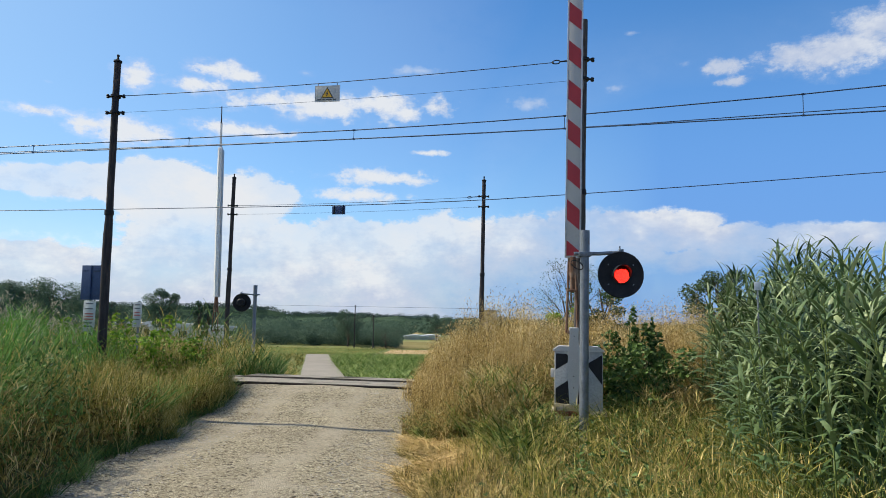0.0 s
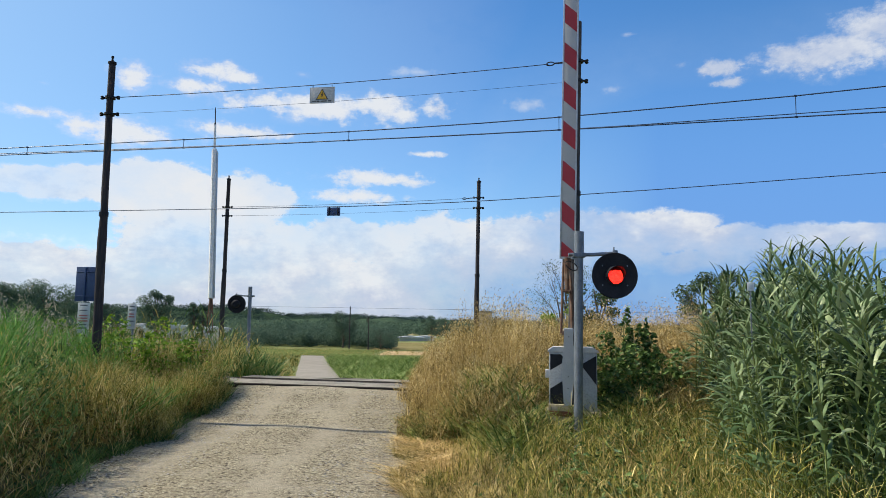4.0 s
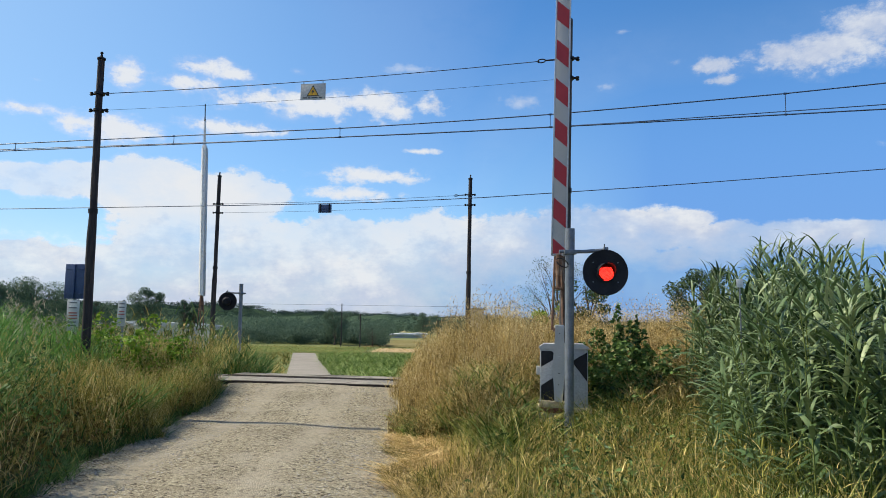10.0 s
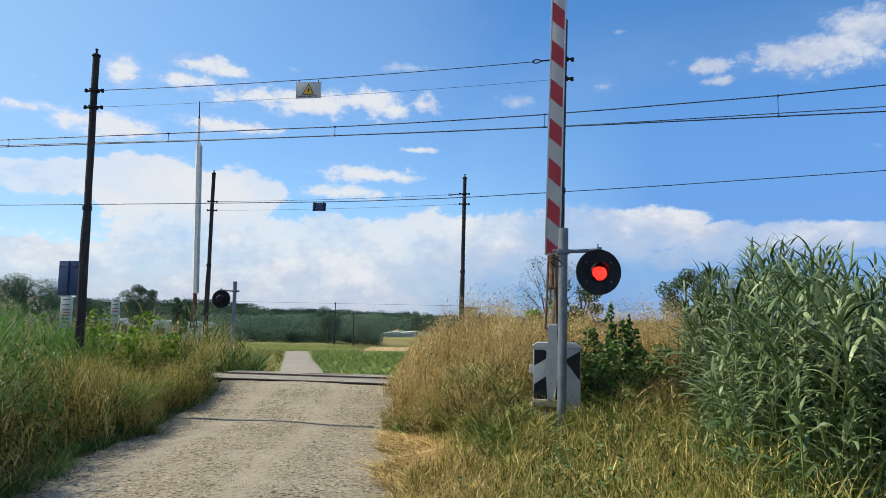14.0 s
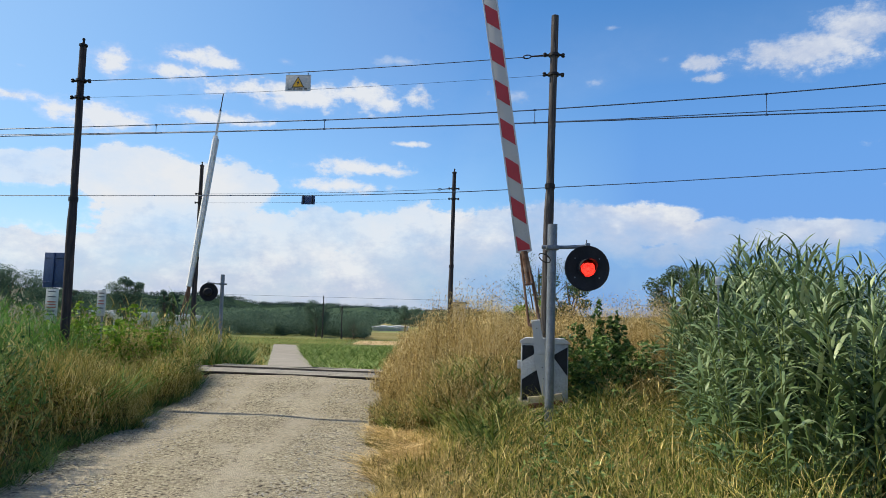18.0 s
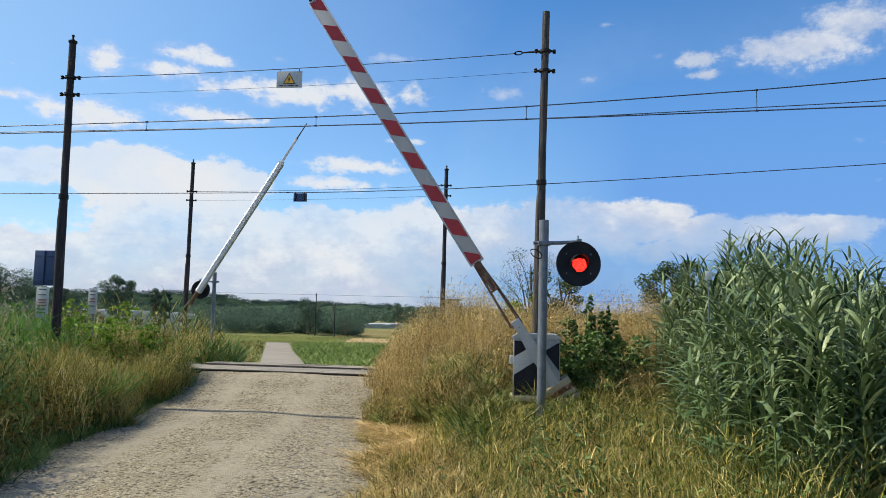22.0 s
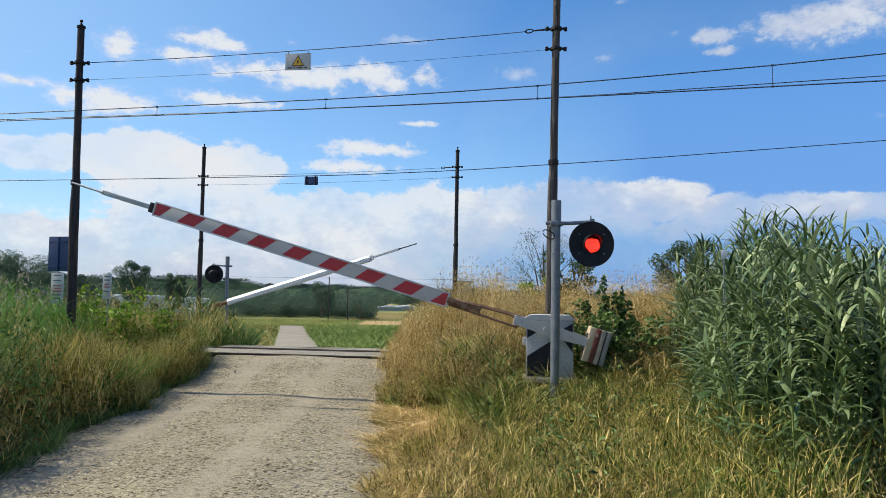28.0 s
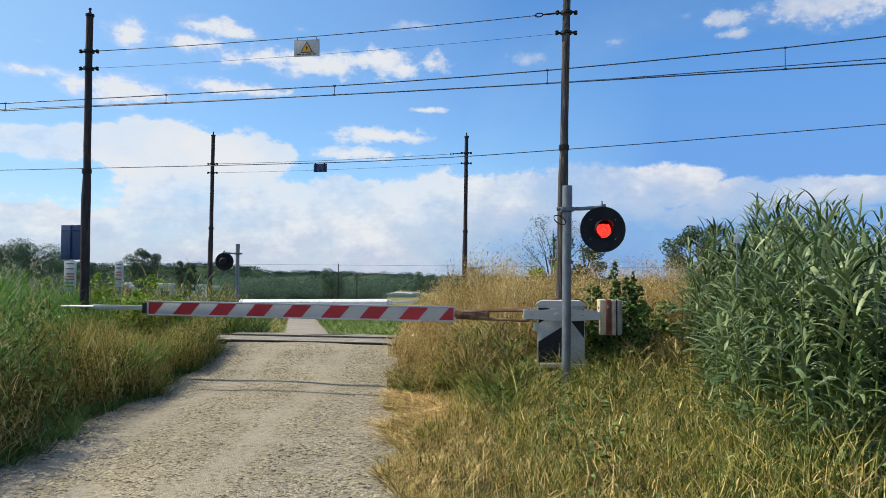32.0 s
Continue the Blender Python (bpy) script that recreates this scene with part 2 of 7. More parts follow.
def gravel_material():
    """Rolled chippings: stones of many greys with dark gaps, dust in the wheel tracks."""
    m, n, l, b = nodes_of("road_gravel")
    co = n.new("ShaderNodeTexCoord").outputs["Object"]
    warp = noise_node(n, l, 20.0, 2, 0.5, co)
    add = n.new("ShaderNodeVectorMath")
    add.operation = "MULTIPLY_ADD"
    add.inputs[1].default_value = (0.025, 0.025, 0.025)
    l.new(warp.outputs["Color"], add.inputs[0])
    l.new(co, add.inputs[2])
    cells = n.new("ShaderNodeTexVoronoi")
    cells.inputs["Scale"].default_value = 40.0
    l.new(add.outputs[0], cells.inputs["Vector"])
    edge = n.new("ShaderNodeTexVoronoi")
    edge.feature = "DISTANCE_TO_EDGE"
    edge.inputs["Scale"].default_value = 40.0
    l.new(add.outputs[0], edge.inputs["Vector"])
    sep = n.new("ShaderNodeSeparateColor")
    l.new(cells.outputs["Color"], sep.inputs[0])
    stone = ramp_node(n, l, sep.outputs[0], [(0.0, (0.07, 0.055, 0.04)), (0.09, (0.10, 0.08, 0.055)), (0.115, (0.25, 0.215, 0.15)), (0.45, (0.375, 0.32, 0.215)), (0.8, (0.46, 0.40, 0.28)), (1.0, (0.57, 0.50, 0.36))])
    gap = ramp_node(n, l, edge.outputs["Distance"], [(0.0, (0.28, 0.26, 0.235)), (0.13, (1, 1, 1))])
    col = mixed(n, l, 0.85, stone.outputs["Color"], gap.outputs["Color"], "MULTIPLY")
    big = noise_node(n, l, 0.7, 5, 0.6, co)
    tint = ramp_node(n, l, big.outputs["Fac"], [(0.3, (0.78, 0.79, 0.78)), (0.7, (1.07, 1.09, 1.07))])
    col = mixed(n, l, 1.0, col, tint.outputs["Color"], "MULTIPLY")
    dust = noise_node(n, l, 1.6, 6, 0.65, co)
    mask = ramp_node(n, l, dust.outputs["Fac"], [(0.52, (0, 0, 0)), (0.68, (0.7, 0.7, 0.7))])
    col = mixed(n, l, mask.outputs["Color"], col, (0.38, 0.335, 0.25))
    # fine dust rolled flat along the wheel tracks
    xyz = n.new("ShaderNodeSeparateXYZ")
    l.new(co, xyz.inputs[0])
    wander = math_node(n, l, "MULTIPLY_ADD", big.outputs["Fac"], 0.5, 1.6)
    for at in (0.0, 1.42):
        off = math_node(n, l, "ABSOLUTE", math_node(n, l, "ADD", math_node(n, l, "ADD", xyz.outputs["X"], wander), at))
        band = n.new("ShaderNodeMapRange")
        band.interpolation_type = "SMOOTHSTEP"
        band.inputs[1].default_value, band.inputs[2].default_value, band.inputs[3].default_value, band.inputs[4].default_value = 0.06, 0.3, 0.62, 0.0
        l.new(off, band.inputs[0])
        worn = math_node(n, l, "MULTIPLY", band.outputs[0], math_node(n, l, "MULTIPLY_ADD", dust.outputs["Fac"], 1.4, 0.1))
        col = mixed(n, l, worn, col, (0.40, 0.35, 0.255))
    l.new(col, b.inputs["Base Color"])
    b.inputs["Roughness"].default_value = 0.93
    b.inputs["Specular IOR Level"].default_value = 0.15
    bp = n.new("ShaderNodeBump")
    bp.inputs["Strength"].default_value, bp.inputs["Distance"].default_value = 0.9, 0.014
    l.new(math_node(n, l, "ADD", math_node(n, l, "MULTIPLY", edge.outputs["Distance"], 1.6), math_node(n, l, "MULTIPLY", sep.outputs[1], 0.5)), bp.inputs["Height"])
    l.new(bp.outputs["Normal"], b.inputs["Normal"])
    return m


M_road = gravel_material()
M_asphalt = surface("old_asphalt", [(0.25, 0.225, 0.185), (0.33, 0.30, 0.25)], 0.4, 40, 0.95, bump=0.5, depth=0.01, spec=0.05)
M_stone = surface("pebble", [(0.25, 0.23, 0.19), (0.38, 0.355, 0.31), (0.46, 0.43, 0.38)], 3.0, 60, 0.9, bump=0.3)
M_rail = surface("rail_steel", [(0.10, 0.07, 0.055), (0.17, 0.12, 0.09)], 4, 40, 0.6, 0.5, bump=0.2)
M_railtop = surface("rail_head_steel", [(0.22, 0.19, 0.16), (0.33, 0.29, 0.25)], 6, 60, 0.6, 0.3, bump=0.05)
M_deck = surface("worn_deck_asphalt", [(0.19, 0.175, 0.145), (0.27, 0.25, 0.205), (0.34, 0.31, 0.26)], 2.2, 30, 0.95, bump=0.6, depth=0.012, wear=((0.12, 0.11, 0.095), 0.03, 3.0), spec=0.05)
M_concrete = surface("concrete", [(0.26, 0.235, 0.195), (0.34, 0.31, 0.26)], 2.0, 40, 0.9, bump=0.3)
M_wood_pole = surface("weathered_wood_pole", [(0.035, 0.03, 0.03), (0.075, 0.067, 0.064), (0.14, 0.13, 0.125)], 4, 50, 0.85, bump=0.7, stretch=(9, 9, 0.5), wear=((0.21, 0.195, 0.18), 0.16, 3.0), spec=0.2)
M_steel_pole = surface("dark_tarred_pole", [(0.022, 0.02, 0.024), (0.042, 0.037, 0.039), (0.072, 0.06, 0.058)], 4, 50, 0.75, 0.0, bump=0.4, stretch=(6, 6, 0.6), wear=((0.11, 0.075, 0.06), 0.06, 4.0), spec=0.2)
M_dark_iron = surface("dark_iron", [(0.018, 0.018, 0.02), (0.038, 0.035, 0.036)], 8, 60, 0.6, 0.3, bump=0.15, spec=0.25)
M_galv = surface("galvanised_steel", [(0.12, 0.14, 0.165), (0.18, 0.205, 0.235), (0.235, 0.26, 0.295)], 9, 70, 0.5, 0.45, bump=0.08, stretch=(1, 1, 0.5), wear=((0.17, 0.12, 0.09), 0.02, 7.0))
M_wire = plain("copper_wire", (0.04, 0.075, 0.14), 0.6)
M_white = surface("white_paint", [(0.70, 0.70, 0.69), (0.80, 0.80, 0.78)], 3, 30, 0.45, bump=0.06, wear=((0.45, 0.42, 0.37), 0.0, 6.0))
# Greyer white with worn patches; its grey includes shade on boom and levers.
M_white_grey = surface("greyed_white_paint", [(0.44, 0.44, 0.43), (0.52, 0.515, 0.50)], 2.5, 160, 0.5, bump=0.04, wear=((0.36, 0.33, 0.29), 0.0, 5.0))
M_tip = surface("dull_fibreglass_tip", [(0.36, 0.38, 0.37), (0.47, 0.49, 0.47)], 4, 60, 0.5, bump=0.05, wear=((0.27, 0.28, 0.27), 0.05, 6.0))
M_red = surface("red_reflective_paint", [(0.40, 0.017, 0.026), (0.48, 0.026, 0.036)], 3, 160, 0.45, bump=0.03)
M_black = surface("black_paint", [(0.012, 0.013, 0.017), (0.024, 0.025, 0.03)], 6, 40, 0.6, bump=0.1, spec=0.2)
M_navy = surface("dark_sign_back", [(0.026, 0.052, 0.135), (0.038, 0.072, 0.17)], 3, 40, 0.45, 0.1, bump=0.05)
M_grey_box = surface("grey_painted_box", [(0.33, 0.35, 0.37), (0.43, 0.45, 0.47)], 4, 40, 0.5, bump=0.08, wear=((0.22, 0.2, 0.18), 0.03, 5.0))
M_rust = surface("rusty_iron", [(0.10, 0.05, 0.03), (0.18, 0.10, 0.065), (0.28, 0.20, 0.15)], 7, 60, 0.85, 0.2, bump=0.3)
M_rust_panel = surface("rust_red_plate", [(0.10, 0.026, 0.018), (0.18, 0.055, 0.036)], 8, 40, 0.8, bump=0.3, wear=((0.45, 0.36, 0.28), 0.02, 11.0))
M_plank = surface("bleached_plank", [(0.44, 0.36, 0.24), (0.58, 0.49, 0.35)], 5, 40, 0.85, bump=0.3, stretch=(1, 6, 6))
M_weight = surface("weathered_iron_weight", [(0.22, 0.18, 0.13), (0.36, 0.31, 0.24), (0.44, 0.39, 0.31)], 6, 40, 0.8, 0.1, bump=0.3)
M_weight_grey = surface("grey_iron_weight", [(0.15, 0.15, 0.145), (0.26, 0.26, 0.25)], 6, 40, 0.8, 0.1, bump=0.3)
M_alu = surface("aluminium_edge", [(0.45, 0.46, 0.47), (0.55, 0.56, 0.57)], 5, 50, 0.45, 0.6, bump=0.05)
M_yellow = plain("yellow_sign_paint", (0.85, 0.45, 0.02), 0.45)
M_sign_white = surface("white_sign_enamel", [(0.50, 0.50, 0.48), (0.60, 0.60, 0.57)], 5, 40, 0.4, bump=0.03)
M_ink = plain("sign_ink", (0.03, 0.03, 0.035), 0.5)
M_ink_red = plain("sign_red_ink", (0.42, 0.12, 0.10), 0.5)
M_ink_faded = plain("faded_sign_ink", (0.13, 0.13, 0.14), 0.6)
# Near-black colour that paints the shade beside the rails.
M_rail_shade = surface("painted_rail_shade", [(0.022, 0.02, 0.018), (0.045, 0.04, 0.035)], 6, 40, 0.95, bump=0.3, spec=0.0)
M_lens = plain("red_lamp_glow", (1.0, 0.03, 0.018), 0.3, 0.0, 2.4)
lamp_nodes, lamp_links = M_lens.node_tree.nodes, M_lens.node_tree.links
lamp_cell = lamp_nodes.new("ShaderNodeNewGeometry").outputs["Random Per Island"]
lamp_links.new(math_node(lamp_nodes, lamp_links, "MULTIPLY_ADD", lamp_cell, 3.4, 0.9), lamp_nodes["Principled BSDF"].inputs["Emission Strength"])
M_lens_dark = plain("red_lens_glass", (0.20, 0.010, 0.010), 0.25)
M_grass_green = foliage("green_weeds", [(0.020, 0.052, 0.012), (0.058, 0.125, 0.028), (0.125, 0.22, 0.052), (0.24, 0.33, 0.11)], 0.35, 0.6, 0.14, patch=1.1)
M_reed_grass = foliage("bright_reed_grass", [(0.04, 0.12, 0.02), (0.10, 0.25, 0.042), (0.24, 0.42, 0.10)], 0.5, 0.5, 0.2, patch=1.2)
M_dead = foliage("dead_grass", [(0.035, 0.045, 0.012), (0.23, 0.19, 0.055), (0.54, 0.405, 0.14), (0.80, 0.64, 0.30)], 0.28, 0.6, 0.1, patch=2.0)
M_verge = foliage("tangled_verge_grass", [(0.012, 0.026, 0.005), (0.145, 0.166, 0.029), (0.40, 0.345, 0.08), (0.78, 0.61, 0.26)], 0.24, 0.6, 0.1, patch=2.4)
M_grass_deep = foliage("deep_green_grass", [(0.034, 0.075, 0.014), (0.095, 0.155, 0.028), (0.22, 0.27, 0.055), (0.50, 0.45, 0.16)], 0.36, 0.5, 0.18, patch=1.8)
M_grass_gold = foliage("golden_grass", [(0.075, 0.09, 0.018), (0.25, 0.22, 0.045), (0.48, 0.39, 0.11), (0.74, 0.61, 0.27)], 0.36, 0.6, 0.1, patch=1.6)
M_plume = foliage("reed_plume", [(0.30, 0.27, 0.19), (0.50, 0.46, 0.36)], 0.3, 0.7, 0.05, patch=1.0)
M_flower = foliage("yellow_petals", [(0.55, 0.40, 0.02), (0.75, 0.58, 0.05)], 0.3, 0.6, 0.1, patch=1.0)
M_under = foliage("dead_undergrowth", [(0.05, 0.05, 0.016), (0.15, 0.115, 0.036), (0.32, 0.235, 0.08)], 0.2, 0.8, 0.05, patch=1.6)
M_oat = foliage("dry_wild_oats", [(0.11, 0.08, 0.024), (0.41, 0.29, 0.095), (0.67, 0.51, 0.215), (0.88, 0.74, 0.42)], 0.3, 0.6, 0.1, patch=1.4)
M_straw = foliage("bleached_straw", [(0.30, 0.18, 0.055), (0.58, 0.40, 0.14), (0.80, 0.61, 0.28)], 0.1, patch=2.5)
M_mixed_grass = foliage("verge_turf", [(0.04, 0.065, 0.010), (0.11, 0.13, 0.02), (0.25, 0.21, 0.045), (0.56, 0.42, 0.15)], 0.15, 0.6, 0.1, patch=2.2)
M_leaf_dark = foliage("dark_weed_leaves", [(0.018, 0.05, 0.012), (0.085, 0.16, 0.038), (0.24, 0.35, 0.10)], 0.3, 0.5, 0.25, patch=2.0)
M_leaf_bright = foliage("bright_leaves", [(0.05, 0.12, 0.011), (0.15, 0.285, 0.024), (0.35, 0.48, 0.06)], 0.45, 0.55, 0.15, patch=2.0)
M_reed_leaf = foliage("giant_reed_leaf", [(0.016, 0.038, 0.012), (0.090, 0.149, 0.052), (0.385, 0.455, 0.226)], 0.22, 0.42, 0.26, patch=1.2)
M_reed_stem = foliage("giant_reed_stem", [(0.07, 0.12, 0.026), (0.18, 0.22, 0.06)], 0.1, 0.5, patch=1.0)
M_tree = foliage("tree_leaves", [(0.035, 0.066, 0.022), (0.062, 0.105, 0.034), (0.11, 0.16, 0.055)], 0.35, patch=0.4)
# Distance haze is put into these leaf colours as a paler, bluer tint.
M_far_tree = foliage("haze_tinted_woodland_leaves", [(0.058, 0.10, 0.072), (0.10, 0.158, 0.108), (0.18, 0.245, 0.165)], 0.45, 0.9, 0.05, patch=0.22)
M_bark = surface("bark", [(0.06, 0.045, 0.035), (0.13, 0.10, 0.08)], 5, 40, 0.95, bump=0.6)
M_crop = foliage("green_crop", [(0.05, 0.10, 0.016), (0.14, 0.215, 0.04), (0.38, 0.44, 0.16)], 0.35, 0.6, 0.1, patch=0.6)
M_far_roof = surface("pale_roof_sheets", [(0.5, 0.52, 0.54), (0.62, 0.64, 0.66)], 0.5, 8, 0.6, bump=0.05)
M_far_wall = surface("pale_rendered_wall", [(0.50, 0.43, 0.34), (0.60, 0.52, 0.42)], 0.5, 8, 0.9, bump=0.05)
M_glass_dark = plain("dark_window", (0.03, 0.035, 0.04), 0.15)


def ground_material():
    m, n, l, b = nodes_of("fields")
    geo = n.new("ShaderNodeNewGeometry").outputs["Position"]
    sep = n.new("ShaderNodeSeparateXYZ")
    l.new(geo, sep.inputs[0])
    big, mid, fine = noise_node(n, l, 0.012, 4, 0.6, geo), noise_node(n, l, 0.35, 5, 0.65, geo), noise_node(n, l, 14.0, 4, 0.7, geo)
    soil = ramp_node(n, l, mid.outputs["Fac"], [(0.3, (0.06, 0.048, 0.025)), (0.7, (0.18, 0.137, 0.07))])
    meadow = ramp_node(n, l, mid.outputs["Fac"], [(0.3, (0.09, 0.13, 0.035)), (0.7, (0.20, 0.21, 0.075))])
    fields = ramp_node(n, l, big.outputs["Fac"], [(0.38, (0.10, 0.15, 0.04)), (0.5, (0.20, 0.21, 0.08)), (0.62, (0.46, 0.35, 0.18))])
    far1 = n.new("ShaderNodeMapRange")
    far1.inputs[1].default_value, far1.inputs[2].default_value = 17.0, 22.0
    l.new(sep.outputs["Y"], far1.inputs[0])
    far2 = n.new("ShaderNodeMapRange")
    far2.inputs[1].default_value, far2.inputs[2].default_value = 95.0, 130.0
    l.new(sep.outputs["Y"], far2.inputs[0])
    col = mixed(n, l, far1.outputs[0], soil.outputs["Color"], meadow.outputs["Color"])
    col = mixed(n, l, far2.outputs[0], col, fields.outputs["Color"])
    grain = ramp_node(n, l, fine.outputs["Fac"], [(0.3, (0.65, 0.65, 0.65)), (0.7, (1.2, 1.2, 1.2))])
    l.new(mixed(n, l, 0.8, col, grain.outputs["Color"], "MULTIPLY"), b.inputs["Base Color"])
    b.inputs["Roughness"].default_value = 0.95
    b.inputs["Specular IOR Level"].default_value = 0.1
    bp = n.new("ShaderNodeBump")
    bp.inputs["Strength"].default_value, bp.inputs["Distance"].default_value = 0.6, 0.03
    l.new(fine.outputs["Fac"], bp.inputs["Height"])
    l.new(bp.outputs["Normal"], b.inputs["Normal"])
    return m


M_ground = ground_material()

BIG_CLOUD = ((28.7, 19.5, 5.3, 1.7), (31.4, 20.5, 3.2, 1.7), (25.4, 19.7, 2.3, 0.9))
SMALL_CLOUDS = ((-25.9, 17.7, 1.1, 1.0), (-21.5, 17.7, 2.0, 0.6), (-20.3, 19.0, 2.0, 0.6), (-18.0, 18.7, 1.3, 0.4), (-16.1, 17.1, 3.1, 0.8), (-10.7, 17.0, 3.2, 1.0), (-6.5, 17.2, 2.8, 1.1),
    (-1.6, 17.3, 1.3, 0.7), (-31.9, 14.3, 1.7, 0.4), (-26.7, 13.8, 3.6, 0.8), (-28.6, 13.9, 1.7, 0.4), (-24.4, 13.6, 2.0, 0.4), (-17.3, 14.7, 3.7, 0.5), (-7.1, 11.6, 3.9, 0.6),
    (-8.2, 10.1, 3.4, 0.5), (-3.1, 13.7, 1.2, 0.2), (20.6, 19.5, 1.1, 0.5), (21.4, 18.3, 1.0, 0.3))
THIN_CLOUDS = ((5.7, 17.6, 1.9, 0.7), (-3.8, 20.1, 2.8, 0.4), (12.5, 18.5, 0.8, 0.4), (-12.9, 19.4, 0.9, 0.3), (17.9, 20.0, 0.6, 0.3), (-31.7, 16.4, 0.6, 0.2), (13.9, 22.5, 0.9, 0.2),
    (-12.9, 16.2, 2.7, 0.9))
CLOUD_BANK = ((-22.9, 9.5, 4.8, 2.5), (-17.9, 9.4, 4.5, 2.1), (-15.3, 9.8, 2.2, 1.0), (-19.9, 5.8, 6.8, 3.7), (-22.2, 3.1, 4.8, 3.4), (-30.2, 9.5, 5.4, 1.2), (-33.0, 9.4, 2.0, 0.9),
    (-31.9, 3.3, 5.5, 2.3), (-9.9, 6.5, 2.5, 2.1), (-7.6, 6.4, 2.3, 1.7), (-4.8, 6.0, 2.8, 2.1), (-1.6, 6.5, 3.2, 2.5), (1.6, 6.3, 3.4, 2.2), (5.3, 6.6, 3.9, 2.2),
    (8.9, 6.8, 3.6, 2.3), (12.4, 6.9, 3.9, 2.3), (15.6, 7.3, 4.0, 1.8), (18.1, 8.0, 2.5, 0.9), (21.1, 6.6, 3.5, 1.3), (25.7, 6.3, 6.2, 1.3), (29.9, 6.8, 3.0, 0.7),
    (-11.5, 2.1, 16.4, 3.1), (8.4, 3.6, 15.7, 2.8), (22.3, 4.3, 10.0, 2.1), (-25.9, 2.9, 2.8, 2.6), (-29.0, 2.4, 3.2, 2.0), (-12.3, 5.1, 4.0, 2.2), (-14.3, 5.6, 3.1, 2.2), (-27.3, 10.0, 3.6, 1.3), (-52.0, 6.0, 14.0, 4.0))
# Unseen glowing clouds beside, behind and overhead, added to whiten the fill light.
FILL_CLOUDS = tuple((a + 7 * math.sin(a), 14 + 9 * math.sin(a * 1.7), 13.0, 6.5) for a in range(50, 312, 22)) + tuple((a, 48 + 8 * math.sin(a), 13.0, 8.0) for a in range(60, 245, 36))


def cloud_material():
    """White clouds with ragged outlines over a clear backdrop."""
    m, n, l, b = nodes_of("clouds")
    n.remove(b)
    co = n.new("ShaderNodeTexCoord").outputs["Object"]
    sep = n.new("ShaderNodeSeparateXYZ")
    l.new(co, sep.inputs[0])
    flat = math_node(n, l, "SQRT", math_node(n, l, "ADD", math_node(n, l, "POWER", sep.outputs["X"], 2.0), math_node(n, l, "POWER", sep.outputs["Y"], 2.0)))
    az = math_node(n, l, "MULTIPLY", math_node(n, l, "ARCTAN2", sep.outputs["X"], sep.outputs["Y"]), 57.2958)
    el = math_node(n, l, "MULTIPLY", math_node(n, l, "ARCTAN2", sep.outputs["Z"], flat), 57.2958)
    comb = n.new("ShaderNodeCombineXYZ")
    l.new(az, comb.inputs[0])
    l.new(math_node(n, l, "MULTIPLY", el, 1.5), comb.inputs[1])
    nz = noise_node(n, l, 0.33, 9, 0.6, comb.outputs[0])
    puff = noise_node(n, l, 0.9, 7, 0.62, comb.outputs[0])
    wide = noise_node(n, l, 0.12, 5, 0.55, comb.outputs[0])
    vec = n.new("ShaderNodeCombineXYZ")
    l.new(az, vec.inputs[0])
    l.new(el, vec.inputs[1])

    def cover(cells):
        total = None
        for a, e, ra, re in cells:
            sub = n.new("ShaderNodeVectorMath")
            sub.operation = "SUBTRACT"
            sub.inputs[1].default_value = (a, e, 0)
            l.new(vec.outputs[0], sub.inputs[0])
            div = n.new("ShaderNodeVectorMath")
            div.operation = "DIVIDE"
            div.inputs[1].default_value = (ra, re, 1)
            l.new(sub.outputs[0], div.inputs[0])
            ln = n.new("ShaderNodeVectorMath")
            ln.operation = "LENGTH"
            l.new(div.outputs[0], ln.inputs[0])
            c = math_node(n, l, "SUBTRACT", 1.15, ln.outputs["Value"])
            total = c if total is None else math_node(n, l, "MAXIMUM", total, c)
        return total

    def ragged(c, amount, low, high):
        s = math_node(n, l, "ADD", c, math_node(n, l, "MULTIPLY", math_node(n, l, "SUBTRACT", nz.outputs["Fac"], 0.5), amount))
        s = math_node(n, l, "ADD", s, math_node(n, l, "MULTIPLY", math_node(n, l, "SUBTRACT", puff.outputs["Fac"], 0.5), amount * 0.55))
        k = n.new("ShaderNodeMapRange")
        k.interpolation_type = "SMOOTHSTEP"
        k.inputs[1].default_value, k.inputs[2].default_value = low, high
        l.new(s, k.inputs[0])
        return k.outputs[0]

    small = math_node(n, l, "MAXIMUM", math_node(n, l, "MULTIPLY", ragged(cover(SMALL_CLOUDS), 3.4, -0.5, 0.95), 0.96), math_node(n, l, "MULTIPLY", ragged(cover(THIN_CLOUDS), 3.2, -0.2, 1.5), 0.5))
    small = math_node(n, l, "MAXIMUM", small, math_node(n, l, "MULTIPLY", ragged(cover(BIG_CLOUD), 1.9, -0.1, 0.9), 0.9))
    thin = math_node(n, l, "MULTIPLY_ADD", wide.outputs["Fac"], 0.9, 0.42)
    bank = math_node(n, l, "MULTIPLY", ragged(cover(CLOUD_BANK), 1.0, -0.02, 0.26), math_node(n, l, "MINIMUM", thin, 1.0))
    rest = ragged(cover([(a - 360 if a > 180 else a, e, ra, re) for a, e, ra, re in FILL_CLOUDS]), 1.4, 0.0, 0.5)
    haze = n.new("ShaderNodeMapRange")
    haze.interpolation_type = "SMOOTHSTEP"
    haze.inputs[1].default_value, haze.inputs[2].default_value, haze.inputs[3].default_value, haze.inputs[4].default_value = 0.5, 8.0, 0.7, 0.0
    l.new(el, haze.inputs[0])
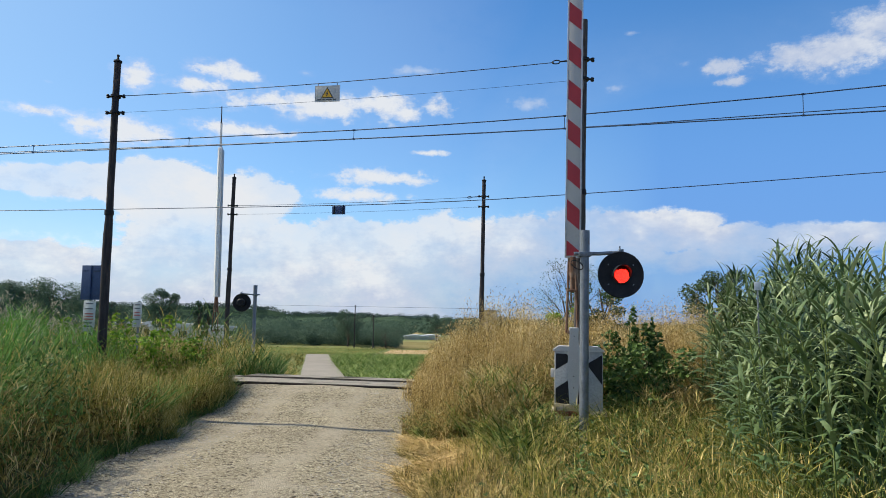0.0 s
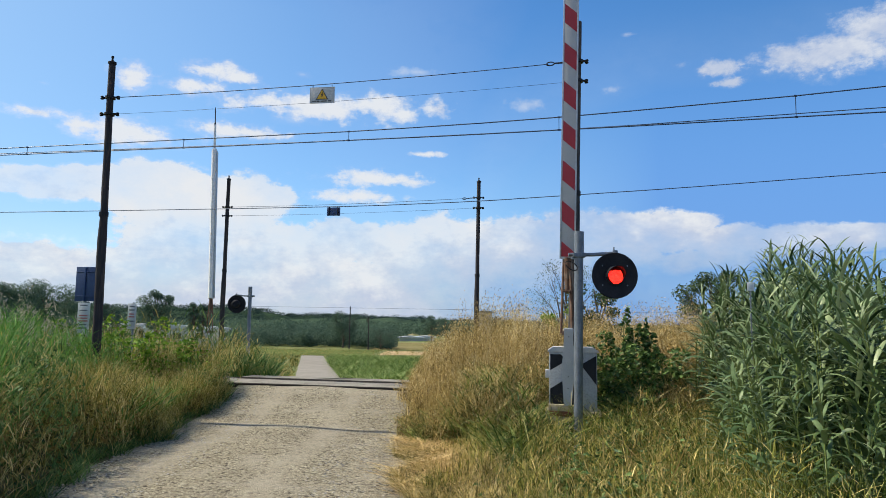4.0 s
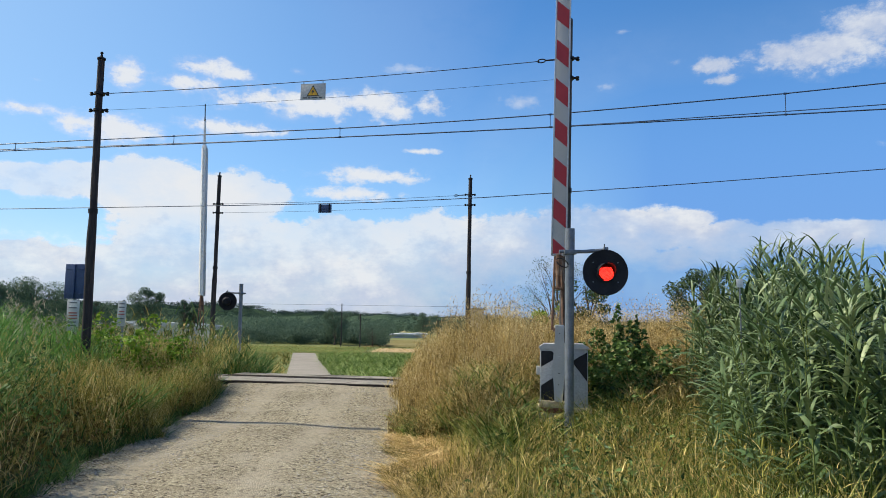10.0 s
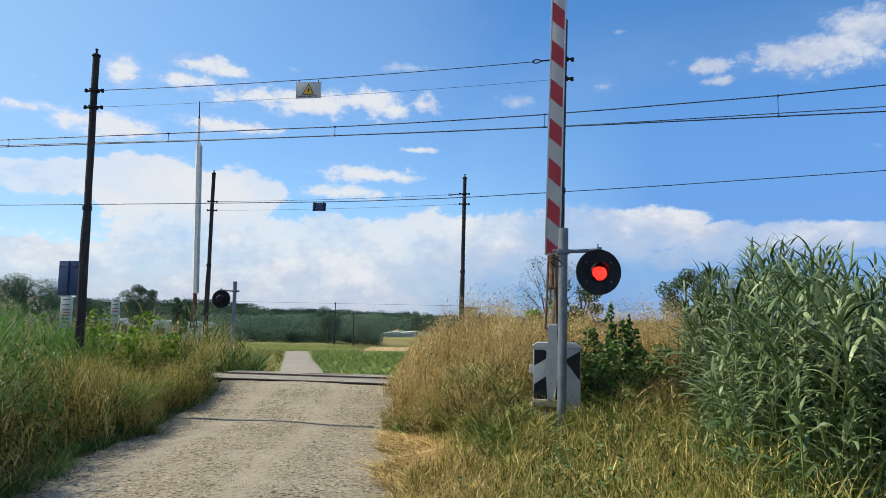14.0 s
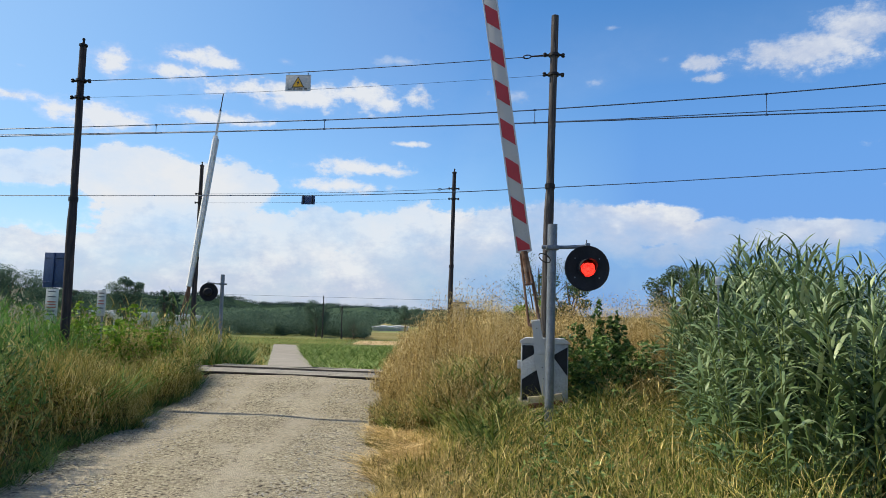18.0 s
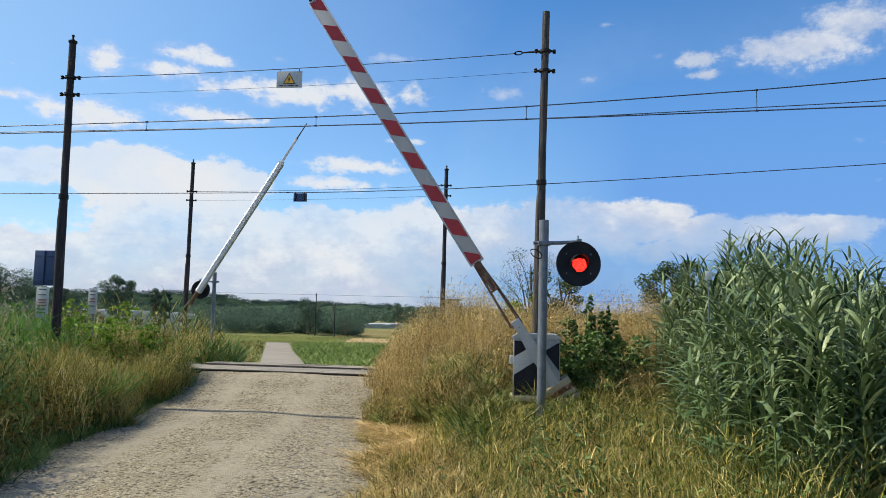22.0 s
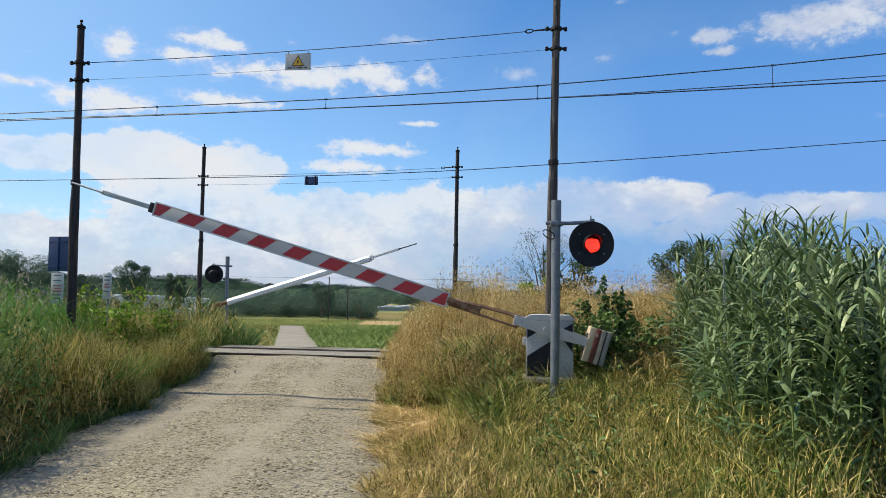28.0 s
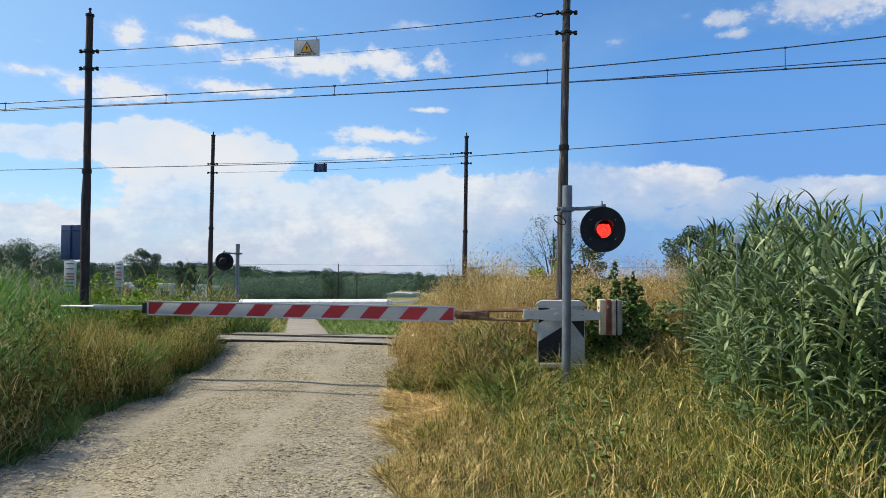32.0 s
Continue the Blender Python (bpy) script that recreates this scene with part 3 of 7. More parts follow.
    clear_az = n.new("ShaderNodeMapRange")
    clear_az.inputs[1].default_value, clear_az.inputs[2].default_value = -2.0, 16.0
    l.new(az, clear_az.inputs[0])
    tall = n.new("ShaderNodeMapRange")
    tall.interpolation_type = "SMOOTHSTEP"
    tall.inputs[1].default_value, tall.inputs[2].default_value, tall.inputs[3].default_value, tall.inputs[4].default_value = 6.0, 25.0, 0.82, 0.0
    l.new(el, tall.inputs[0])
    west = n.new("ShaderNodeMapRange")
    west.inputs[1].default_value, west.inputs[2].default_value, west.inputs[3].default_value, west.inputs[4].default_value = -44.0, 6.0, 0.68, 0.0
    l.new(az, west.inputs[0])
    lower = n.new("ShaderNodeMapRange")
    lower.inputs[1].default_value, lower.inputs[2].default_value, lower.inputs[3].default_value, lower.inputs[4].default_value = 24.0, 34.0, 1.0, 0.0
    l.new(el, lower.inputs[0])
    air = math_node(n, l, "MAXIMUM", math_node(n, l, "MULTIPLY", west.outputs[0], lower.outputs[0]), math_node(n, l, "MULTIPLY", tall.outputs[0], clear_az.outputs[0]))
    veil = math_node(n, l, "MAXIMUM", haze.outputs[0], air)
    alpha = math_node(n, l, "MAXIMUM", math_node(n, l, "MAXIMUM", math_node(n, l, "MAXIMUM", small, rest), bank), veil)
    lit = math_node(n, l, "ADD", math_node(n, l, "MULTIPLY", wide.outputs["Fac"], 0.6), math_node(n, l, "MULTIPLY_ADD", nz.outputs["Fac"], 0.5, -0.04))
    lit = math_node(n, l, "ADD", lit, math_node(n, l, "MULTIPLY_ADD", puff.outputs["Fac"], 0.22, -0.11))
    high = n.new("ShaderNodeMapRange")
    high.inputs[1].default_value, high.inputs[2].default_value, high.inputs[3].default_value, high.inputs[4].default_value = 0.0, 8.0, -0.16, 0.16
    l.new(el, high.inputs[0])
    east = n.new("ShaderNodeMapRange")
    east.inputs[1].default_value, east.inputs[2].default_value, east.inputs[3].default_value, east.inputs[4].default_value = -6.0, 14.0, 0.0, -0.42
    l.new(az, east.inputs[0])
    low = n.new("ShaderNodeMapRange")
    low.inputs[1].default_value, low.inputs[2].default_value, low.inputs[3].default_value, low.inputs[4].default_value = 3.0, 6.3, 1.0, 0.0
    l.new(el, low.inputs[0])
    wedge = n.new("ShaderNodeMapRange")
    wedge.inputs[1].default_value, wedge.inputs[2].default_value, wedge.inputs[3].default_value, wedge.inputs[4].default_value = 17.0, 27.0, 0.0, -0.34
    l.new(az, wedge.inputs[0])
    lit = math_node(n, l, "ADD", lit, math_node(n, l, "MULTIPLY", math_node(n, l, "ADD", east.outputs[0], wedge.outputs[0]), low.outputs[0]))
    dull = n.new("ShaderNodeMapRange")
    dull.inputs[1].default_value, dull.inputs[2].default_value, dull.inputs[3].default_value, dull.inputs[4].default_value = -4.0, 10.0, 0.0, -0.18
    l.new(az, dull.inputs[0])
    lit = math_node(n, l, "ADD", lit, dull.outputs[0])
    tone = ramp_node(n, l, math_node(n, l, "ADD", lit, high.outputs[0]), [(0.0, (0.20, 0.40, 0.78)), (0.24, (0.42, 0.55, 0.78)), (0.46, (0.60, 0.67, 0.82)), (0.62, (0.86, 0.89, 0.93))])
    em = n.new("ShaderNodeEmission")
    em.inputs["Strength"].default_value = 0.9
    thick = math_node(n, l, "MINIMUM", math_node(n, l, "MAXIMUM", math_node(n, l, "MAXIMUM", bank, rest), math_node(n, l, "MULTIPLY", small, 1.6)), 1.0)
    in_air = math_node(n, l, "MULTIPLY", math_node(n, l, "MINIMUM", math_node(n, l, "MULTIPLY", air, 4.0), 1.0), math_node(n, l, "SUBTRACT", 1.0, thick))
    in_air = math_node(n, l, "MULTIPLY", in_air, math_node(n, l, "SUBTRACT", 1.0, math_node(n, l, "MULTIPLY", haze.outputs[0], math_node(n, l, "SUBTRACT", 1.4, clear_az.outputs[0]))))
    air_tone = mixed(n, l, clear_az.outputs[0], (0.46, 0.70, 0.95), (0.15, 0.36, 0.84))
    l.new(mixed(n, l, in_air, tone.outputs["Color"], air_tone), em.inputs["Color"])
    clear = n.new("ShaderNodeBsdfTransparent")
    mix = n.new("ShaderNodeMixShader")
    l.new(alpha, mix.inputs[0])
    l.new(clear.outputs[0], mix.inputs[1])
    l.new(em.outputs[0], mix.inputs[2])
    l.new(mix.outputs[0], n["Material Output"].inputs["Surface"])
    return m


def cloud_backdrop():
    bm = bmesh.new()
    rings = []
    for e in range(-4, 73, 2):
        c, s = math.cos(radians(e)), math.sin(radians(e))
        rings.append([bm.verts.new((4200 * c * math.sin(radians(a)), 4200 * c * math.cos(radians(a)), 4200 * s)) for a in range(0, 360, 5)])
    for p, q in zip(rings, rings[1:]):
        for k in range(72):
            bm.faces.new((p[k], p[(k + 1) % 72], q[(k + 1) % 72], q[k]))
    me = bpy.data.meshes.new("cloud_backdrop")
    bm.to_mesh(me)
    bm.free()
    me.materials.append(cloud_material())
    ob = new("backdrop", me)
    ob.location = (0, 0, 1.6)
    return tagged(ob, "white cumulus clouds in a blue summer sky", "clouds", kind="structure")


clouds = cloud_backdrop()

# ---- ground, road and track ----
def spread(lo, hi, near, count):
    """Places along an axis, close together about near and wide apart far off."""
    t = np.linspace(-1, 1, count)
    s = np.sign(t) * (np.abs(t) * 0.02 + np.abs(t) ** 4 * 0.98)
    return np.where(s < 0, near + (near - lo) * s, near + (hi - near) * s)


def make_ground():
    xs, ys = spread(-4500, 4500, -1.0, 161), spread(-4500, 4500, 12.0, 201)
    gx, gy = np.meshgrid(xs, ys)
    gz = ground_z(gx, gy)
    rough = np.array([[noise.noise((x * 0.6, y * 0.6, 0)) for x in xs] for y in ys])
    side = np.clip(np.maximum(-4.0 - gx, gx - 0.2) / 1.5, 0, 1)
    gz = gz + rough * 0.05 * side - 0.012
    verts = np.stack([gx, gy, gz], -1).reshape(-1, 3)
    w = len(xs)
    j, i = np.meshgrid(np.arange(len(ys) - 1), np.arange(w - 1), indexing="ij")
    a = (j * w + i).ravel()
    tris = np.concatenate([np.stack([a, a + 1, a + w + 1], -1), np.stack([a, a + w + 1, a + w], -1)])
    return tagged(new("ground", mesh_tris("ground", verts, tris, M_ground, True)), "dry soil, meadows and fields", "ground", kind="structure")


make_ground()


def road_left(y):
    return -3.86 - 0.06 * (y - 6)


def road_right(y):
    return -0.30 - 0.06 * (y - 5.3)


def strip(name, ys, left, right, lift, material, label, steps=14, rough=0.0):
    verts, tris = [], []
    for j, y in enumerate(ys):
        for i in range(steps + 1):
            f = i / steps
            x = left(y) + (right(y) - left(y)) * f
            if i in (0, steps):
                x += 0.12 * noise.noise((y * 0.9, i, 3.0))
            if name == "road":
                y0 = y
                y = min(y, 14.40 - 0.178 * (x + 2.5))
            crown = 0.035 * (1 - (2 * f - 1) ** 2) - 0.012 * math.exp(-((f - 0.28) / 0.09) ** 2) - 0.012 * math.exp(-((f - 0.74) / 0.09) ** 2)
            verts.append((x, y, float(ground_z(x, y)) + lift + crown + rough * noise.noise((x * 1.7, y * 1.7, 1.0))))
            if name == "road":
                y = y0
    w = steps + 1
    for j in range(len(ys) - 1):
        for i in range(steps):
            a = j * w + i
            tris += [(a, a + 1, a + w + 1), (a, a + w + 1, a + w)]
    return tagged(new(name, mesh_tris(name, verts, tris, material, True)), label, "road", kind="structure")


strip("road", list(np.arange(-25, 0, 1.0)) + list(np.arange(0, 14.75, 0.15)), road_left, road_right, 0.012, M_road, "pale gravelly country road", 24, 0.008)


def far_centre(y):
    return -2.55 - 0.2075 * (y - 16)


strip("road_beyond", list(np.arange(16.3, 92, 0.8)), lambda y: far_centre(y) - 1.42 - 0.012 * max(0, 24 - y), lambda y: far_centre(y) + 1.42 + 0.095 * max(0, 20 - y), 0.012, M_asphalt, "narrow worn asphalt lane across the fields", 8)


def track_point(along, across):
    """A place on the track: along it to the right, across it away from the near rail."""
    c, s = math.cos(TRACK), math.sin(TRACK)
    return -2.5 + along * c - across * s, 14.45 + along * s + across * c


def rail(across, label, z):
    # head, web and foot in section
    t = thing("rail", pose(*track_point(0, across), z, 0, 0, math.degrees(TRACK)), label, "rail", "rails of the track")
    bm = bmesh.new()
    add_prism(bm, [(-0.07, 0), (0.07, 0), (0.07, 0.012), (0.012, 0.03), (0.012, 0.10), (0.034, 0.112), (-0.034, 0.112), (-0.012, 0.10), (-0.012, 0.03), (-0.07, 0.012)], 80, pose(0, 0, 0, 0, 0, 90))
    part("web", bm, M_rail, t, smooth=False)
    bm = bmesh.new()
    add_box(bm, (80, 0.07, 0.032), (0, 0, 0.129), 0.006)
    part("head", bm, M_railtop, t)
    return t


rail(0.0, "worn steel rail set in the crossing", 0.200)
rail(1.5, "worn steel rail on the far side of the track", 0.185)

def deck_strip(name, across, wide, top, material, label, category):
    """A strip of the crossing's deck along the track, worn and a little uneven."""
    bm = bmesh.new()
    n = 26
    for k in range(n):
        x0, x1 = -2.72 + 5.3 * k / n, -2.72 + 5.3 * (k + 1) / n
        lift = 0.004 * noise.noise((k * 0.37, across * 3, 2.0))
        add_box(bm, (x1 - x0, wide + 0.02 * noise.noise((k * 0.8, across, 5.0)), 0.12), ((x0 + x1) / 2, 0, lift))
    me = bpy.data.meshes.new(name)
    bm.to_mesh(me)
    bm.free()
    me.materials.append(material)
    ob = new(name, me)
    ob.matrix_basis = pose(*track_point(0, across), top - 0.06, 0, 0, math.degrees(TRACK))
    return tagged(ob, label, category, kind="structure")


# Dark strip laid where the near rail's side is in shade.
deck_strip("rail_shade_strip", -0.13, 0.2, 0.352, M_rail_shade, "broken dark strip painted as shade in front of the rail", "joint")
deck_strip("crossing_panel", 0.60, 1.0, 0.338, M_deck, "grey asphalt infill between the rails", "crossing deck")
# Flush dark strip that paints the shade inside the far rail's groove.
deck_strip("rail_shade_strip_far", 1.30, 0.36, 0.340, M_rail_shade, "dark strip painted as shade of the groove beside the far rail", "joint")
deck_strip("crossing_kerb", 1.85, 0.6, 0.338, M_deck, "pale strip of asphalt beyond the rail", "kerb")


def sleepers():
    verts, tris = [], []
    cube = [(-1, -1, -1), (1, -1, -1), (1, 1, -1), (-1, 1, -1), (-1, -1, 1), (1, -1, 1), (1, 1, 1), (-1, 1, 1)]
    quads = [(0, 3, 2, 1), (4, 5, 6, 7), (0, 1, 5, 4), (1, 2, 6, 5), (2, 3, 7, 6), (3, 0, 4, 7)]
    c, s = math.cos(TRACK), math.sin(TRACK)
    for k in range(-50, 51):
        if abs(k * 0.6) < 2.9:
            continue
        x, y = track_point(k * 0.6, 0.75)
        base = len(verts)
        for u, v, w in cube:
            verts.append((x + u * 0.12 * c - v * 1.2 * s, y + u * 0.12 * s + v * 1.2 * c, 0.15 + w * 0.06))
        for q in quads:
            tris += [(base + q[0], base + q[1], base + q[2]), (base + q[0], base + q[2], base + q[3])]
    tagged(new("sleepers", mesh_tris("sleepers", verts, tris, M_concrete)), "concrete sleepers under the rails", "sleepers", kind="stuff")


sleepers()


def pebbles(name, count, area, size, label, lift=0.02):
    rng = np.random.default_rng(5)
    octa = np.array([(1, 0, 0), (-1, 0, 0), (0, 1, 0), (0, -1, 0), (0, 0, 1), (0, 0, -1)], float)
    faces = np.array([(0, 2, 4), (2, 1, 4), (1, 3, 4), (3, 0, 4), (2, 0, 5), (1, 2, 5), (3, 1, 5), (0, 3, 5)])
    x, y = area(rng, count)
    r = rng.uniform(size[0], size[1], count) * rng.choice([1, 1, 1, 1.8], count)
    sh = octa[None] * (r[:, None, None] * rng.uniform(0.6, 1.3, (count, 6, 1))) * np.array([1, 1, 0.55])
    ang = rng.uniform(0, 6.28, count)
    c, s = np.cos(ang)[:, None], np.sin(ang)[:, None]
    v = np.stack([sh[..., 0] * c - sh[..., 1] * s + x[:, None], sh[..., 0] * s + sh[..., 1] * c + y[:, None], sh[..., 2] + (ground_z(x, y) + lift)[:, None]], -1).reshape(-1, 3)
    t = (faces[None] + (np.arange(count) * 6)[:, None, None]).reshape(-1, 3)
    tagged(new(name, mesh_tris(name, v, t, M_stone)), label, "gravel", kind="stuff")


def on_road(rng, n):
    y = 4.2 + 9.6 * rng.random(n) ** 1.25
    f = rng.random(n)
    return road_left(y) + (road_right(y) - road_left(y)) * f, y


pebbles("gravel", 9000, on_road, (0.004, 0.011), "loose pale chippings on the road", 0.03)


def field(name, x0, x1, y0, y1, material, label):
    """A flat field laid on the plain beyond the track."""
    verts = []
    for j in range(7):
        for i in range(13):
            x, y = x0 + (x1 - x0) * i / 12, y0 + (y1 - y0) * j / 6 + 1.5 * noise.noise((i * 0.7, j, x0))
            verts.append((x, y, float(ground_z(x, y)) + 0.02))
    tris = []
    for j in range(6):
        for i in range(12):
            a = j * 13 + i
            tris += [(a, a + 1, a + 14), (a, a + 14, a + 13)]
    tagged(new(name, mesh_tris(name, verts, tris, material)), label, "field", kind="structure")


M_stubble = surface("stubble", [(0.42, 0.30, 0.16), (0.52, 0.39, 0.22)], 0.2, 3.0, 0.95, bump=0.3, spec=0.0)
M_fallow = surface("fallow_field", [(0.16, 0.15, 0.06), (0.25, 0.21, 0.10)], 0.1, 2.0, 0.95, bump=0.3, spec=0.0)
M_meadow = surface("mown_meadow", [(0.10, 0.13, 0.04), (0.17, 0.19, 0.065)], 0.15, 3.0, 0.95, bump=0.3, spec=0.0)
field("field_stubble", -10.5, 60, 98, 112, M_stubble, "tan stubble field")
field("field_fallow", -14, 80, 116, 160, M_fallow, "brown-green fallow field")
field("field_meadow", -90, -11.5, 93, 114, M_meadow, "green mown meadow")

# ---- poles, wires and signs of the crossing ----
def crossing_pole(name, top, foot, radius, material, label, finial, levels):
    """A pole from foot to top with a joint two thirds down, a finial and a clamp at each wire."""
    f, t = Vector(foot), Vector(top)
    ob = thing(name, Matrix.Translation(f), label, "pole", "poles beside the crossing")
    d = t - f
    bm = bmesh.new()
    n = 14
    pts = [d * (i / n) + Vector((0.008 * noise.noise((i * 0.7, radius * 90, 0)), 0.008 * noise.noise((i * 0.7, 9, radius * 70)), 0)) for i in range(n + 1)]
    rad = [radius * (1.12 if i / n < 0.56 else 0.9 - 0.12 * (i / n - 0.56)) for i in range(n + 1)]
    add_tube(bm, pts, rad, 14)
    part("shaft", bm, material, ob)
    bm = bmesh.new()
    add_tube(bm, [d * 0.56, d * 0.572], radius * 1.16, 14)
    part("joint_collar", bm, M_dark_iron, ob)
    if finial:
        bm = bmesh.new()
        add_lathe(bm, [(0, 0.0), (radius * 1.05, 0.0), (radius * 1.05, 0.03), (0.03, 0.045), (0.014, 0.085), (0.016, 0.095), (0.026, 0.11), (0.022, 0.135), (0, 0.142)], 14, Matrix.Translation(d))
        part("finial", bm, M_dark_iron, ob)
    for z in levels:
        c = d * ((z - f.z) / d.z)
        bm = bmesh.new()
        add_tube(bm, [c - Vector((0, 0, 0.02)), c + Vector((0, 0, 0.02))], radius * 1.3, 14)
        add_box(bm, (0.30, 0.035, 0.03), tuple(c), 0.006, (0, 0, math.degrees(TRACK)))
        clamp = part("clamp", bm, M_dark_iron, ob)
        for side in (-0.14, 0.14):
            bm = bmesh.new()
            add_lathe(bm, [(0, -0.03), (0.022, -0.03), (0.03, -0.015), (0.02, 0.0), (0.03, 0.015), (0.022, 0.03), (0, 0.03)], 10, Matrix.Translation(c + Vector((side, 0, 0))))
            part("insulator", bm, M_dark_iron, clamp)
    return ob


LP_TOP, LP_FOOT = (-5.945, 11.65, 5.98), (-5.88, 11.65, -0.05)
RP_TOP, RP_FOOT = (1.85, 10.5, 6.29), (1.73, 10.5, 0.1)
LF_TOP, LF_FOOT = (-7.235, 22.0, 6.08), (-7.245, 22.0, -0.6)
RF_TOP, RF_FOOT = (0.68, 20.9, 5.88), (0.63, 20.9, -0.6)
crossing_pole("crossing_pole", LP_TOP, LP_FOOT, 0.066, M_steel_pole, "dark weathered pole with iron clamps beside the road", True, (5.38, 5.09))
crossing_pole("crossing_pole", RP_TOP, RP_FOOT, 0.066, M_wood_pole, "weathered wooden pole with iron clamps behind the signal", False, (5.66, 5.35))
crossing_pole("crossing_pole", LF_TOP, LF_FOOT, 0.066, M_steel_pole, "dark pole beyond the track", True, (5.2, 4.92))
crossing_pole("crossing_pole", RF_TOP, RF_FOOT, 0.066, M_steel_pole, "dark pole in dry grass beyond the track", True, (5.41, 5.1))


def sagging(a, b, sag, n=24):
    a, b = Vector(a), Vector(b)
    return [a.lerp(b, i / n) - Vector((0, 0, sag * 4 * (i / n) * (1 - i / n))) for i in range(n + 1)]


def wire(name, pts, radius, label, group=""):
    bm = bmesh.new()
    add_tube(bm, pts, radius, 6)
    t = thing(name, pose(0, 0, 0), label, "wire", group)
    part("strand", bm, M_wire, t)
    return t


def turnbuckle(t, a, b):
    a, b = Vector(a), Vector(b)
    d = (b - a).normalized()
    bm = bmesh.new()
    add_tube(bm, [a + d * 0.1, b], [0.012, 0.018], 8)
    rod = part("turnbuckle", bm, M_dark_iron, t)
    bm = bmesh.new()
    c = a + d * 0.05
    up = Vector((0, 0, 1))
    add_tube(bm, [c + d * 0.06 * math.cos(k * math.pi / 8) + up * 0.028 * math.sin(k * math.pi / 8) for k in range(17)], 0.009, 6, False)
    part("eye", bm, M_dark_iron, rod)


near_up = wire("warning_wire", sagging((-5.94, 11.65, 5.38), (1.4, 10.57, 5.64), 0.05), 0.0065, "thin steel wire that carries the warning sign", "warning sign wires")
turnbuckle(near_up, (1.38, 10.57, 5.64), (1.78, 10.5, 5.66))
wire("warning_wire", sagging((-5.94, 11.65, 5.09), (1.84, 10.5, 5.35), 0.05), 0.0025, "thin lower guy wire under the warning sign", "warning sign wires")
far_up = wire("warning_wire", sagging((-7.24, 22.0, 5.2), (0.3, 20.95, 5.39), 0.04), 0.006, "thin steel wire beyond the track", "warning sign wires")
turnbuckle(far_up, (0.2, 20.97, 5.385), (0.62, 20.9, 5.41))
wire("warning_wire", sagging((-7.24, 22.0, 4.92), (0.67, 20.9, 5.1), 0.04), 0.004, "thin lower guy wire beyond the track", "warning sign wires")


def warning_sign():
    t = thing("warning_sign", pose(-2.185, 11.06, 5.27, 0, 0, -8), "white board with a yellow high voltage triangle hung on a wire", "sign", "warning signs")
    bm = bmesh.new()
    add_box(bm, (0.41, 0.012, 0.265), (0, 0, 0), 0.003)
    part("board", bm, M_sign_white, t)
    bm = bmesh.new()
    for z, h in ((0.128, 0.01), (-0.128, 0.01)):
        add_box(bm, (0.42, 0.018, h), (0, 0, z), 0.002)
    for x in (-0.203, 0.203):
        add_box(bm, (0.01, 0.018, 0.246), (x, 0, 0), 0.002)
    part("rim", bm, M_alu, t)
    bm = bmesh.new()
    add_prism(bm, [(-0.105, -0.075), (0.105, -0.075), (0.0, 0.107)], 0.004, pose(0, -0.009, 0))
    tri = part("triangle_border", bm, M_ink, t, smooth=False)
    bm = bmesh.new()
    add_prism(bm, [(-0.083, -0.062), (0.083, -0.062), (0.0, 0.082)], 0.004, pose(0, -0.0125, 0))
    part("triangle", bm, M_yellow, tri, smooth=False)
    bm = bmesh.new()
    add_prism(bm, [(0.012, 0.045), (-0.022, -0.004), (-0.002, -0.004), (-0.012, -0.05), (0.024, 0.008), (0.004, 0.008)], 0.004, pose(0, -0.016, 0))
    part("lightning_bolt", bm, M_ink, tri, smooth=False)
    for x0, w in ((-0.13, 0.07), (-0.06, 0.04), (0.03, 0.10), (0.125, 0.05)):
        bm = bmesh.new()
        add_box(bm, (w, 0.003, 0.016), (x0, -0.0085, -0.1))
        part("lettering_bar", bm, M_ink, t, smooth=False)
    for x in (-0.16, 0.16):
        bm = bmesh.new()
        add_tube(bm, [(x, 0, 0.12), (x, 0, 0.17)], 0.006, 6)
        part("hanger", bm, M_dark_iron, t)


warning_sign()
t = thing("warning_sign", pose(-3.77, 21.48, 5.02, 0, 0, -8), "small dark back of a warning board beyond the track", "sign", "warning signs")
bm = bmesh.new()
add_box(bm, (0.42, 0.014, 0.26), (0, 0, 0), 0.003)
part("board", bm, M_navy, t)
for x in (-0.14, 0.14):
    bm = bmesh.new()
    add_box(bm, (0.03, 0.03, 0.28), (x, -0.02, 0.02), 0.003)
    part("bracket", bm, M_dark_iron, t)

# contact line over the track

def line_at(s, z):
    """A place over the track; s is 0 above the road and grows to the right."""
    return Vector((-2.34 + 18.66 / 19.17 * s, 15.2 - 4.4 / 19.17 * s, z))


MESS = ((-60, 6.6), (-45, 6.3), (-30, 6.08), (-20, 5.95), (-9, 5.87), (0, 5.82), (2.4, 5.835), (5, 5.89), (9.2, 6.05), (11, 6.15), (20, 6.75), (40, 7.9))
CONTACT = ((-60, 6.1), (-9, 5.695), (-3, 5.635), (2.4, 5.61), (6, 5.615), (10.6, 5.64), (40, 5.8))
SECOND = ((-60, 0.1), (-9, 0.05), (2.4, 0.004), (6, 0.03), (10.6, 0.10), (40, 0.6))
wire("messenger_wire", [line_at(s, lerp(s, MESS)) for s in np.arange(-60, 40.1, 1.5)], 0.0125, "dark messenger wire over the track", "contact line")
wire("contact_wire", [line_at(s, lerp(s, CONTACT)) for s in np.arange(-60, 40.1, 1.5)], 0.0135, "dark contact wire over the track", "contact line")
